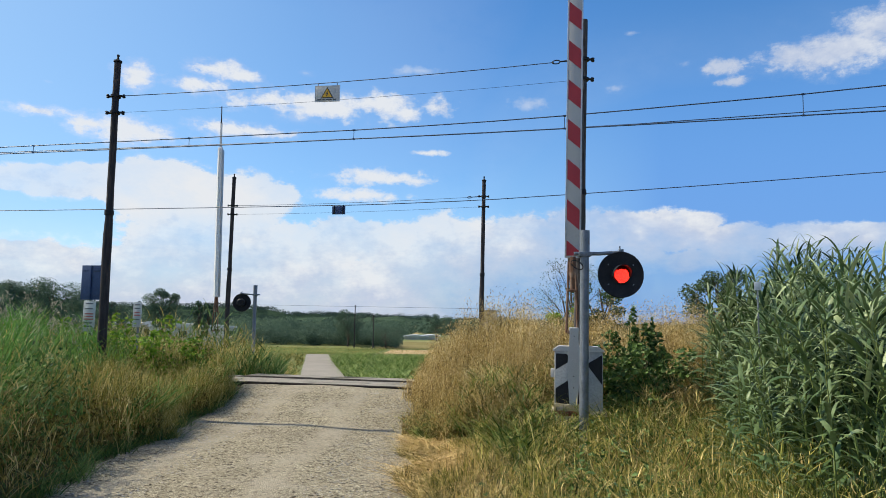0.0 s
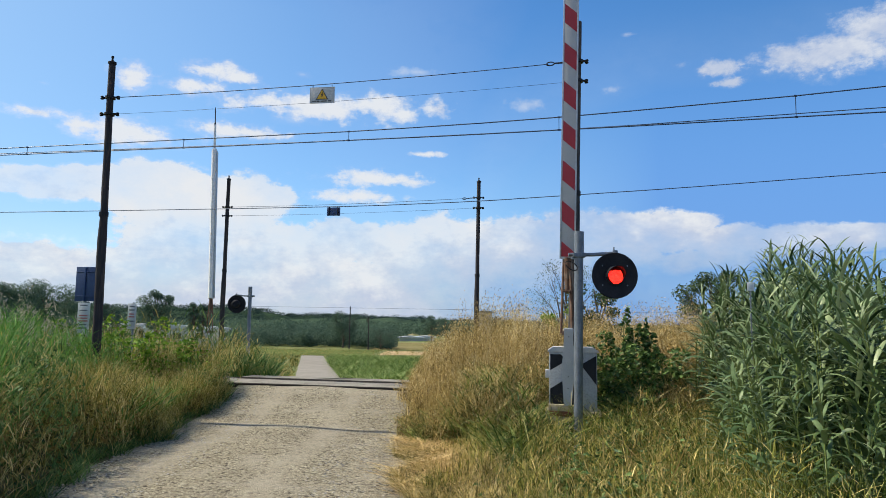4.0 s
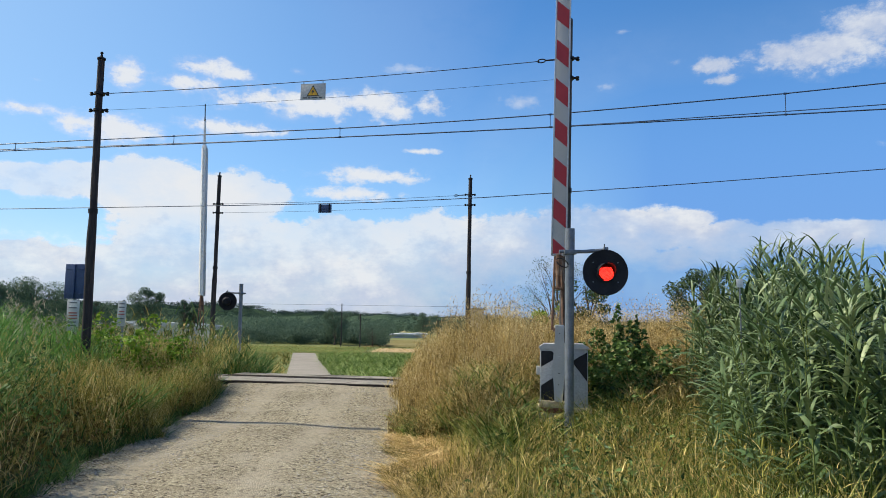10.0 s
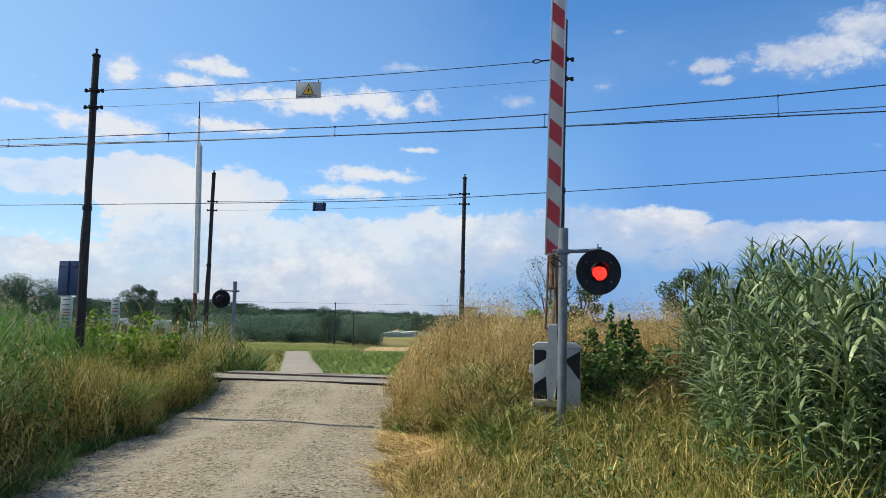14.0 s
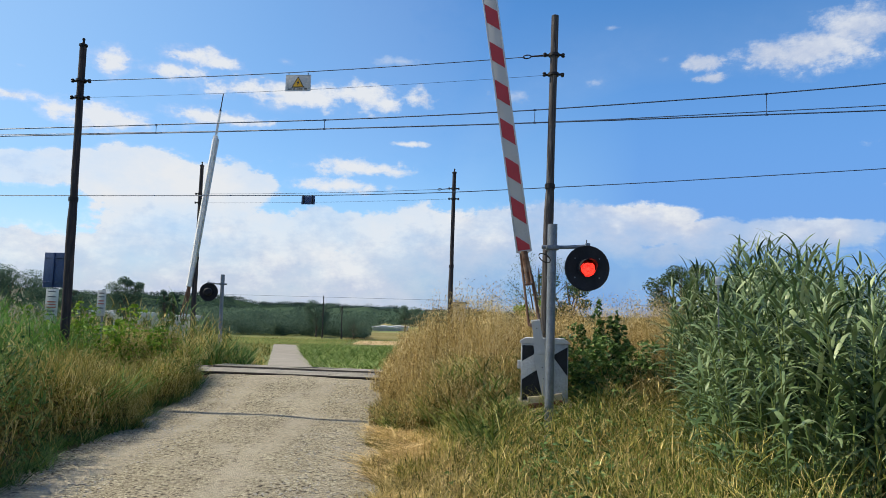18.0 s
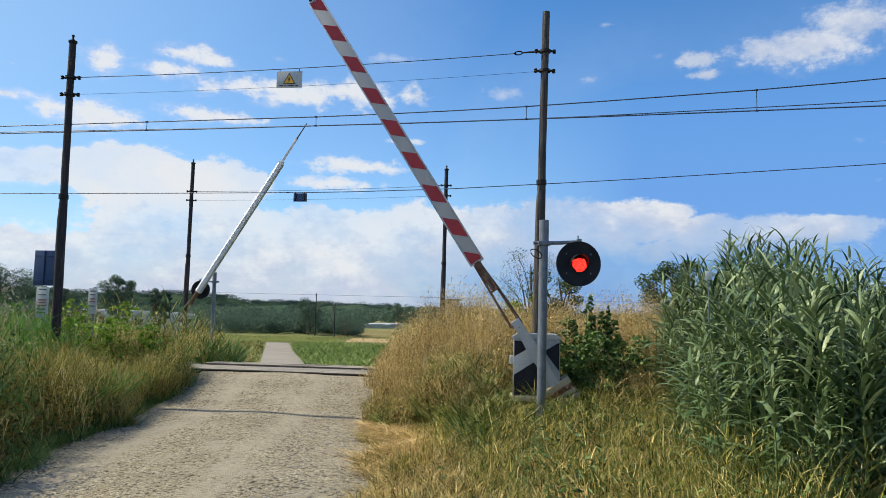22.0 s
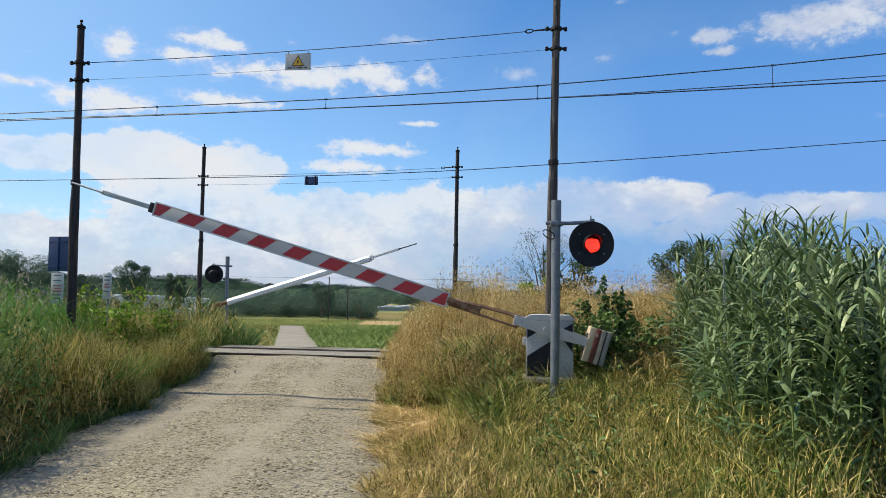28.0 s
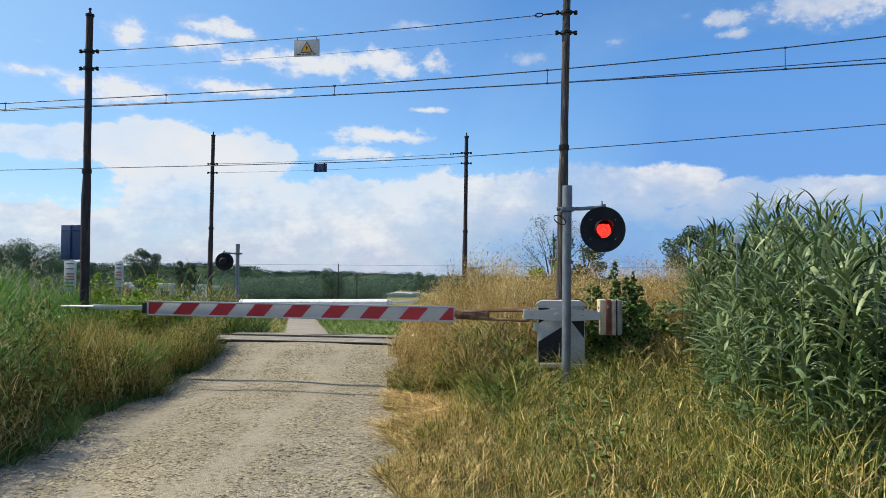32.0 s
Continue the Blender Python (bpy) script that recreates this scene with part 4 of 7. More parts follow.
wire("contact_wire", [line_at(s, lerp(s, CONTACT) + lerp(s, SECOND)) + Vector((0.0, 0.05, 0)) for s in np.arange(-60, 40.1, 1.5)], 0.0095, "second dark contact wire over the track", "contact line")
for s in (-13.2, -8.67, -4.2, -0.05, 4.55, 9.0, 13.6):
    z0, z1 = lerp(s, CONTACT), lerp(s, MESS)
    t = thing("dropper", Matrix.Translation(line_at(s, z0)), "thin dropper between messenger and contact wire", "dropper", "droppers of the contact line")
    bm = bmesh.new()
    add_tube(bm, [(0, 0, 0.0), (0, 0, z1 - z0)], 0.007, 6)
    part("rod", bm, M_wire, t)
    for z in (0.0, z1 - z0):
        bm = bmesh.new()
        add_box(bm, (0.06, 0.03, 0.035), (0, 0, z), 0.006)
        part("clip", bm, M_wire, t)
CABLE = ((-26, 4.95), (-13.45, 4.85), (-6.6, 4.86), (-2.5, 4.88), (0.62, 4.965), (5.5, 5.215), (10.86, 5.545), (25, 6.5))
wire("overhead_cable", [(x, 19.1 - 0.168 * x, lerp(x, CABLE)) for x in np.arange(-26, 25.1, 1.0)], 0.012, "dark overhead cable along the far side of the track")


# ---- crossing signals ----
def crossing_signal(m, front, label):
    """A steel post with a lamp on a round black board. Local -y faces the road user; x to the lamp."""
    t = thing("crossing_signal", m, label, "signal", "crossing signals")
    bm = bmesh.new()
    add_tube(bm, [(0, 0, -0.3), (0.01, 0, 1.2), (0.018, 0, 2.33)], 0.057, 20)
    part("post", bm, M_galv, t)
    bm = bmesh.new()
    add_tube(bm, [(0.019, 0, 2.29), (0.021, 0, 2.615)], 0.063, 20)
    part("sleeve", bm, M_galv, t)
    for z in (1.0, 1.92):
        bm = bmesh.new()
        add_tube(bm, [(0.012, 0, z), (0.012, 0, z + 0.018)], 0.0605, 20)
        part("band", bm, M_galv, t)
    bm = bmesh.new()
    add_tube(bm, [(-0.12, -0.02, 2.315), (0.2, -0.03, 2.32), (0.50, -0.04, 2.345)], 0.024, 12)
    arm = part("cross_arm", bm, M_galv, t)
    bm = bmesh.new()
    add_box(bm, (0.16, 0.15, 0.06), (0.015, 0, 2.31), 0.012)
    add_tube(bm, [(-0.045, -0.09, 2.31), (-0.045, 0.09, 2.31)], 0.012, 8)
    part("clamp", bm, M_galv, arm)
    bm = bmesh.new()
    add_box(bm, (0.06, 0.05, 0.05), (0.47, -0.05, 2.355), 0.008)
    add_tube(bm, [(0.455, -0.05, 2.37), (0.455, -0.05, 2.42)], 0.009, 8)
    part("lamp_hook", bm, M_galv, arm)
    bm = bmesh.new()
    side = -1 if front else 0.35
    add_tube(bm, [(0.09 * side + 0.075 * math.cos(a) * side, -0.06, 2.17 + 0.05 * math.sin(a) + 0.03 * math.cos(a)) for a in np.linspace(0, 6.0, 20)], 0.008, 6)
    part("cable_loop", bm, M_dark_iron, t)
    c = Vector((0.455, -0.08, 2.055))
    face = Matrix.Translation(c) @ pose(0, 0, 0, 90, 0, 0)
    bm = bmesh.new()
    add_lathe(bm, [(0, 0.012), (0.26, 0.012), (0.283, 0.02), (0.292, 0.008), (0.285, -0.012), (0.26, -0.004), (0, -0.004)], 56, face)
    disc = part("backing_board", bm, M_black, t, "round black backing board")
    bm = bmesh.new()
    add_lathe(bm, [(0, -0.2), (0.09, -0.2), (0.12, -0.17), (0.125, -0.006), (0, -0.006)], 28, face)
    part("lamp_housing", bm, M_black, disc)
    bm = bmesh.new()
    add_lathe(bm, [(0.125, 0.012), (0.125, 0.03), (0.108, 0.034), (0.104, 0.014)], 32, face)
    part("bezel", bm, M_black, disc)
    bm = bmesh.new()
    add_lathe(bm, [(0.106, 0.014), (0.095, 0.024), (0.06, 0.034), (0, 0.04)], 32, face)
    lens = part("lens", bm, M_lens_dark, disc, "dark red lens")
    # cells of the lit lamp
    bm = bmesh.new()
    for ring in range(7):
        for k in range(max(1, ring * 6)):
            a = 2 * math.pi * k / max(1, ring * 6) + ring * 0.3
            if (ring == 6 and math.sin(a * 2.0 + 0.6) > 0.2) or 0.0165 * ring * math.sin(a) > 0.07:
                continue
            x, z = 0.0165 * ring * math.cos(a), 0.0165 * ring * math.sin(a)
            tmp = bmesh.new()
            bmesh.ops.create_icosphere(tmp, subdivisions=1, radius=0.0088)
            bmesh.ops.transform(tmp, matrix=Matrix.Translation(c + Vector((x + 0.006, -0.043 + 2.0 * (x * x + z * z), z - 0.006))), verts=tmp.verts)
            join(bm, tmp)
    part("lamp_glow", bm, M_lens, disc, "glowing red lamp")
    # hood over the lens
    bm = bmesh.new()
    inner, outer = [], []
    for k in range(19):
        a = radians(-12 + 204 * k / 18)
        reach = 0.17 * (0.35 + 0.65 * max(0.0, math.sin(a)) ** 0.6)
        for r, ring in ((0.112, inner), (0.118, outer)):
            ring.append((bm.verts.new(c + Vector((r * math.cos(a), -0.015, r * math.sin(a)))), bm.verts.new(c + Vector((r * math.cos(a) * 0.97, -0.02 - reach, r * math.sin(a) * 0.97)))))
    for k in range(18):
        for ring in (inner, outer):
            bm.faces.new((ring[k][0], ring[k][1], ring[k + 1][1], ring[k + 1][0]))
        bm.faces.new((inner[k][1], outer[k][1], outer[k + 1][1], inner[k + 1][1]))
    part("hood", bm, M_black, disc)
    for a in (38, 142, 218, 322):
        bm = bmesh.new()
        add_lathe(bm, [(0, 0.02), (0.008, 0.02), (0.009, 0.011)], 10, Matrix.Translation(c + Vector((0.2 * math.cos(radians(a)), 0, 0.2 * math.sin(radians(a))))) @ pose(0, 0, 0, 90, 0, 0))
        part("bolt", bm, M_galv, disc)
    bm = bmesh.new()
    add_tube(bm, [c + Vector((0, 0, 0.26)), c + Vector((0.0, 0.02, 0.30))], 0.012, 8)
    part("hanger", bm, M_galv, disc)
    return t


crossing_signal(pose(1.565, 9.0, 0.21, 0, 0, 2), True, "grey steel post with lit red lamp on round black board")
crossing_signal(pose(-6.52, 22.5, 0.1, 0, 0, 180 + 2), False, "pale steel post with a dark lamp back beyond the track")


# ---- barriers ----
def barrier_machine(m, label, seen):
    """The drive box under the boom. Local x along the lowered boom, y towards its striped face."""
    t = thing("barrier_machine", m, label, "barrier machine", "barrier machines")
    bm = bmesh.new()
    add_box(bm, (0.62, 0.40, 0.77), (-0.06, 0, 0.905), 0.012)
    part("cabinet", bm, M_grey_box, t)
    bm = bmesh.new()
    add_prism(bm, [(-0.39, 1.28), (0.27, 1.28), (0.27, 1.30), (0.20, 1.345), (-0.32, 1.345), (-0.39, 1.30)], 0.44, Matrix.Identity(4))
    part("lid", bm, M_white_grey, t, "chipped off-white lid", smooth=False)
    for outline in ([(0.235, 1.25), (0.235, 1.04), (0.02, 1.17), (0.10, 1.25)], [(0.235, 0.80), (-0.10, 1.02), (-0.10, 0.535), (0.235, 0.535)], [(-0.16, 1.12), (-0.36, 1.24), (-0.36, 0.86)]):
        bm = bmesh.new()
        add_prism(bm, outline, 0.006, pose(0, 0.2035, 0))
        part("black_stripe", bm, M_black, t, "black chevron paint", smooth=False)
    bm = bmesh.new()
    add_box(bm, (0.72, 0.5, 0.06), (-0.06, 0, 0.488), 0.008)
    part("base_plank", bm, M_plank, t, "bleached timber base")
    bm = bmesh.new()
    add_box(bm, (0.6, 0.4, 0.6), (-0.06, 0, 0.155), 0.01)
    part("plinth", bm, M_rust, t)
    bm = bmesh.new()
    add_box(bm, (0.05, 0.1, 0.11), (0.275, 0.12, 0.99), 0.008)
    part("lock_box", bm, M_white_grey, t)
    bm = bmesh.new()
    add_tube(bm, [(0, -0.26, 1.16), (0, 0.26, 1.16)], 0.035, 16)
    part("shaft", bm, M_dark_iron, t)
    return t


def barrier_arm(name, m, striped, label):
    """A boom with its levers and counterweight. Local x runs out along the boom, z up, y to its front; the shaft is at 0."""
    t = thing(name, m, label, "barrier", "barriers of the crossing")
    lo, hi = (-0.120, 0.062) if striped else (-0.105, 0.07)
    c = (lo + hi) / 2
    bm = bmesh.new()
    if striped:
        add_box(bm, (4.68, 0.05, hi - lo - 0.008), (3.76, 0, c), 0.006)
    else:
        section = [(-0.085, lo), (0.085, lo), (0.085, hi - 0.075), (0.02, hi), (-0.02, hi), (-0.085, hi - 0.075)]
        add_prism(bm, section, 4.68, Matrix.Translation((3.76, 0, 0)) @ pose(0, 0, 0, 0, 0, 90))
    boom = part("boom", bm, M_white_grey if striped else M_white, t, "white painted boom")
    if striped:
        for k in range(0, 9):
            x0 = 1.215 + 0.578 * k
            quad = [(x0, hi - 0.006), (x0 + 0.285, hi - 0.006), (x0 + 0.435, lo + 0.006), (x0 + 0.15, lo + 0.006)]
            # clipped to the boom's ends
            out = []
            for (xa, za), (xb, zb) in zip(quad, quad[1:] + quad[:1]):
                pts = [(xa, za)]
                for lim in (1.435, 6.085):
                    if (xa - lim) * (xb - lim) < 0:
                        f = (lim - xa) / (xb - xa)
                        pts.append((lim, za + f * (zb - za)))
                pts[1:] = sorted(pts[1:], key=lambda p: abs(p[0] - xa))
                out += pts
            out = [p for p in out if 1.434 <= p[0] <= 6.086]
            if len(out) < 3 or max(p[0] for p in out) - min(p[0] for p in out) < 0.08:
                continue
            bm = bmesh.new()
            add_prism(bm, out, 0.006, pose(0, 0.0265, 0))
            part("red_stripe", bm, M_red, boom, "faded red reflective stripe", smooth=False)
    for z in (lo - 0.006, hi + 0.006) if striped else (lo - 0.006,):
        bm = bmesh.new()
        add_box(bm, (4.7, 0.066, 0.022), (3.76, 0, z), 0.004)
        part("edge_rail", bm, M_alu, boom)
    for x in (1.412, 6.108):
        bm = bmesh.new()
        add_box(bm, (0.016, 0.066, hi - lo), (x, 0, c), 0.004)
        part("end_cap", bm, M_alu, boom)
    bm = bmesh.new()
    add_box(bm, (0.09, 0.06, 0.15), (6.15, 0, c), 0.01)
    part("coupling", bm, M_dark_iron if striped else M_white, boom)
    bm = bmesh.new()
    add_box(bm, (0.84, 0.035, 0.070), (6.6, 0, c), 0.008)
    part("tip_section", bm, M_tip if striped else M_white, t, "slim grey-white tip section")
    bm = bmesh.new()
    add_tube(bm, [(7.0, 0, c), (7.08, 0, c), (7.56, 0, c)], [0.032, 0.018, 0.015], 10)
    part("tip_rod", bm, M_alu if striped else M_dark_iron, t)
    # rusted rods between levers and boom
    bm = bmesh.new()
    add_tube(bm, [(0.95, 0, -0.03), (1.42, 0, c)], [0.035, 0.055], 10)
    part("neck", bm, M_rust, t, "rusty neck of the boom")
    for y, z0 in ((-0.09, 0.055), (0.09, 0.045), (0.0, -0.10)):
        bm = bmesh.new()
        add_tube(bm, [(0.37, y, z0), (0.95, y * 0.55, z0 * 0.8 - 0.01), (1.40, y * 0.2, c + 0.5 * z0)], 0.017, 8)
        part("rod", bm, M_rust, t, "rusty steel rod")
    bm = bmesh.new()
    add_tube(bm, [(0.95, -0.11, 0.0), (0.95, 0.11, 0.0)], 0.014, 8)
    add_box(bm, (0.03, 0.14, 0.13), (0.95, 0, -0.03), 0.006)
    part("clamp_plate", bm, M_rust, t)
    bm = bmesh.new()
    add_tube(bm, [(0.37, -0.27, -0.01), (0.37, 0.27, -0.01)], 0.028, 10)
    add_box(bm, (0.06, 0.2, 0.14), (0.38, 0, -0.02), 0.01)
    part("cross_bar", bm, M_rust, t)
    for y in (-0.27, 0.27):
        bm = bmesh.new()
        top = [(0.43, -0.062), (0.43, 0.06), (0.30, 0.055), (0.05, 0.075), (-0.10, 0.085), (-0.58, 0.05), (-0.58, -0.05), (-0.10, -0.085), (0.05, -0.075), (0.30, -0.058)]
        add_prism(bm, top, 0.022, pose(0, y, 0))
        lever = part("lever", bm, M_white_grey, t, "white lever plate", smooth=False)
        bm = bmesh.new()
        add_box(bm, (0.05, 0.09, 0.124), (0.42, y + (0.045 if y < 0 else -0.045), -0.005), 0.01)
        part("bent_end", bm, M_white_grey, lever)
        bm = bmesh.new()
        add_lathe(bm, [(0, 0.022), (0.026, 0.022), (0.03, 0.0)], 14, pose(0, y, 0, -90 if y > 0 else 90, 0, 0))
        part("hub_cap", bm, M_white_grey, lever)
        for x in (0.33, -0.2, -0.35):
            bm = bmesh.new()
            add_lathe(bm, [(0, 0.018), (0.007, 0.018), (0.008, 0.008)], 8, pose(x, y, 0.0, -90 if y > 0 else 90, 0, 0))
            part("bolt", bm, M_dark_iron, lever)
    # The thin dark iron slice paints the shaded gap between two plates.
    weight = [(-0.615, 0.085, M_plank), (-0.693, 0.066, M_rust_panel), (-0.759, 0.062, M_weight), (-0.797, 0.012, M_dark_iron), (-0.836, 0.064, M_weight_grey)]
    for x, w, mat in weight:
        bm = bmesh.new()
        add_box(bm, (w, 0.50 if mat is not M_rust_panel else 0.515, 0.455), (x, 0.0, -0.02), 0.01)
        part("counterweight", bm, mat, t, "flaking rust-red weight plate" if mat is M_rust_panel else "weathered grey-brown counterweight layer")
    bm = bmesh.new()
    for z in (-0.12, 0.1):
        add_tube(bm, [(-0.56, 0.12, z), (-0.93, 0.12, z)], 0.012, 8)
    part("weight_bolt", bm, M_dark_iron, t)
    return t


P_NEAR, P_FAR = (1.54, 9.6, 1.16), (-7.6, 22.0, 0.89)
TURN_NEAR, TURN_FAR = math.degrees(math.atan2(0.148, -0.989)), math.degrees(math.atan2(-0.189, 0.982))
barrier_machine(pose(1.54, 9.6, 0.0, 0, 0, TURN_NEAR), "grey barrier drive box with black chevrons in the grass", True)
barrier_machine(pose(-7.6, 22.0, -0.27, 0, 0, TURN_FAR), "pale barrier drive box in weeds beyond the track", False)
arm_near = barrier_arm("crossing_barrier", pose(*P_NEAR, 0, -90.3, TURN_NEAR), True, "red and white striped barrier boom with a counterweight")
arm_near.scale = (0.975, 1, 1)
arm_far = barrier_arm("crossing_barrier", pose(*P_FAR, 0, -91.5, TURN_FAR), False, "white back of the barrier boom beyond the track")


# ---- boards on the verge ----
def verge_board(m, w, h, low, back, label, rows):
    t = thing("verge_sign", m, label, "sign", "signs on the verge")
    bm = bmesh.new()
    add_tube(bm, [(0, 0.02, 0), (0, 0.02, low + h + 0.02)], 0.025, 10)
    part("post", bm, M_galv, t)
    if back:
        bm = bmesh.new()
        add_box(bm, (back[0], 0.02, back[1]), (-0.02, 0, low + h + 0.03 + back[1] / 2), 0.006)
        b = part("dark_panel", bm, M_navy, t, "dark back of a panel")
        bm = bmesh.new()
        add_box(bm, (0.045, 0.03, back[1] * 0.98), (-0.03, -0.025, low + h + 0.03 + back[1] / 2), 0.006)
        part("stiffener", bm, M_navy, b)
        for k in (0.15, 0.85):
            bm = bmesh.new()
            add_box(bm, (back[0] * 0.9, 0.02, 0.02), (-0.02, -0.02, low + h + 0.03 + back[1] * k), 0.004)
            part("batten", bm, M_navy, b)
    bm = bmesh.new()
    add_box(bm, (w, 0.014, h), (0, -0.03, low + h / 2), 0.004)
    board = part("board", bm, M_sign_white, t)
    for z, wide, mat in rows:
        bm = bmesh.new()
        add_box(bm, (w * wide, 0.004, 0.024), (0, -0.039, low + h * z))
        part("lettering_bar", bm, mat, board, smooth=False)
    return t


verge_board(pose(-6.83, 13.0, 0.2, 0, 0, -10), 0.25, 0.62, 1.08, (0.42, 0.64), "white notice board under the dark back of a panel", ((0.93, 0.6, M_ink_faded), (0.78, 0.62, M_ink_faded), (0.63, 0.66, M_ink_red), (0.55, 0.72, M_ink_red), (0.47, 0.75, M_ink_red), (0.36, 0.6, M_ink_faded), (0.26, 0.68, M_ink_faded)))
verge_board(pose(-6.62, 14.5, 0.2, 0, 0, -10), 0.19, 0.52, 1.22, None, "small white notice board with red lines in the weeds", ((0.88, 0.6, M_ink_faded), (0.74, 0.66, M_ink_faded), (0.58, 0.6, M_ink_red), (0.47, 0.7, M_ink_red), (0.3, 0.6, M_ink_faded)))


def marker_stake(x, y, top, w, h):
    z = float(ground_z(x, y))
    t = thing("marker_stake", pose(x, y, z, 0, 0, -8), "thin stake with a small white plate in the reeds", "marker")
    bm = bmesh.new()
    add_tube(bm, [(0, 0.012, -0.1), (0.004, 0.012, 1.0), (0, 0.012, top - z - 0.01)], 0.008, 8)
    part("stake", bm, M_galv, t)
    bm = bmesh.new()
    add_box(bm, (w, 0.006, h), (0, 0, top - z - h / 2), 0.002)
    part("plate", bm, M_white, t, "small white plate")


marker_stake(3.0, 7.2, 2.09, 0.065, 0.085)

# ---- plants ----
def blade_mesh(name, x, y, z, height, width, lean, bend, material, heading=None, seed=1, segs=3, flat=1.0):
    """Tapered blades that curve over; all arguments are arrays or numbers."""
    rng = np.random.default_rng(seed)
    n = len(x)
    height, width = np.broadcast_to(height, n), np.broadcast_to(width, n)
    head = rng.uniform(0, 2 * math.pi, n) if heading is None else heading
    face = rng.uniform(0, 2 * math.pi, n)
    lean, bend = np.broadcast_to(lean, n), np.broadcast_to(bend, n)
    rows = []
    for k in range(segs + 1):
        f = k / segs
        out = height * (lean * f + bend * f * f)
        up = flat * height * (f - 0.5 * bend * f * f * f)
        cx, cy, cz = x + np.cos(head) * out, y + np.sin(head) * out, z + up
        wd = width * (1 - f) ** 0.6 * (0.6 + 0.4 * math.sin(math.pi * min(f + 0.25, 1)))
        if k < segs:
            rows.append(np.stack([cx - np.cos(face) * wd / 2, cy - np.sin(face) * wd / 2, cz], -1))
            rows.append(np.stack([cx + np.cos(face) * wd / 2, cy + np.sin(face) * wd / 2, cz], -1))
        else:
            rows.append(np.stack([cx, cy, cz], -1))
    v = np.stack(rows, 1)
    per = 2 * segs + 1
    tri = []
    for k in range(segs - 1):
        a = 2 * k
        tri += [(a, a + 1, a + 3), (a, a + 3, a + 2)]
    tri.append((2 * segs - 2, 2 * segs - 1, 2 * segs))
    t = (np.array(tri)[None] + (np.arange(n) * per)[:, None, None]).reshape(-1, 3)
    return mesh_tris(name, v.reshape(-1, 3), t, material)


def stuff(name, me, label, category):
    return tagged(new(name, me), label, category, kind="stuff")


def scatter(rng, n, x0, x1, y0, y1, keep):
    x, y = rng.uniform(x0, x1, n * 4), rng.uniform(y0, y1, n * 4)
    k = keep(x, y)
    return x[k][:n], y[k][:n]


def patchy(x, y, scale, seed):
    return np.array([noise.noise((a * scale, b * scale, seed)) for a, b in zip(x, y)])


def leaf_cards(rng, centres, size, normal_up=0.3, aspect=0.28, hang=0.0):
    """Small folded leaves at the centres, turned at random."""
    n = len(centres)
    d = rng.normal(size=(n, 3))
    d[:, 2] = d[:, 2] * 0.6 - hang
    d /= np.linalg.norm(d, axis=1)[:, None]
    u = rng.normal(size=(n, 3))
    u[:, 2] += normal_up
    s = np.cross(d, u)
    s /= np.linalg.norm(s, axis=1)[:, None] + 1e-9
    up = np.cross(s, d)
    L = np.broadcast_to(size, n)[:, None] * rng.uniform(0.6, 1.3, (n, 1))
    c = np.asarray(centres)
    v = np.stack([c - d * L * 0.5, c + s * L * aspect + up * L * 0.06, c + d * L * 0.55 - up * L * 0.05, c - s * L * aspect + up * L * 0.06], 1)
    t = (np.array([(0, 1, 2), (0, 2, 3)])[None] + (np.arange(n) * 4)[:, None, None]).reshape(-1, 3)
    return v.reshape(-1, 3), t


def spikelets(name, x, y, h, per, size, material, label, seed, spread_r=0.05, span=(0.6, 0.93)):
    rng = np.random.default_rng(seed)
    n = len(x) * per
    xx, yy, hh = np.repeat(x, per), np.repeat(y, per), np.repeat(h, per)
    c = np.stack([xx + rng.normal(0, spread_r, n), yy + rng.normal(0, spread_r, n), ground_z(xx, yy) + hh * rng.uniform(*span, n)], -1)
    v, t = leaf_cards(rng, c, size, 0.3, 0.11, 1.2)
    stuff(name, mesh_tris(name, v, t, material), label, "grass")


def tufts(rng, cx, cy, per, spread_r):
    """Blade places grouped in tufts, with headings that point out of the tuft."""
    n = len(cx) * per
    a, r = rng.uniform(0, 2 * math.pi, n), spread_r * rng.random(n) ** 0.7
    return np.repeat(cx, per) + r * np.cos(a), np.repeat(cy, per) + r * np.sin(a), a + rng.normal(0, 0.5, n), np.repeat(rng.random(len(cx)), per)


def bank_height(x, y):
    """How tall the growth on the left bank is."""
    off = road_left(y) + 0.09 * np.clip((9.0 - y) / 2.5, 0, 1) - x
    h = np.interp(off, [-0.2, 0.0, 0.2, 0.6, 1.5, 2.6, 4.5], [0.12, 0.72, 1.08, 1.32, 1.55, 1.7, 1.78])
    h = h + 0.32 * np.exp(-((off - 0.25) / 0.3) ** 2) * np.clip((8.5 - y) / 2.0, 0, 1)
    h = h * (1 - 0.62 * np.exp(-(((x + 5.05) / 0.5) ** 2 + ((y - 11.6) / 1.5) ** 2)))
    return h * np.interp(y, [3.0, 5.5, 9.0, 12.0, 14.5], [1.05, 1.06, 1.0, 0.92, 0.78])


def strokes(name, rng, x, y, z, length, width, material, label, category, lean=(0.2, 0.9), bend=(0.1, 0.9), segs=3, seed=1, head=None):
    """A tangle of short blades that start at any height."""
    n = len(x)
    return stuff(name, blade_mesh(name, x, y, z, rng.uniform(*length, n), rng.uniform(*width, n), rng.uniform(*lean, n), rng.uniform(*bend, n), material, head, seed, segs), label, category)


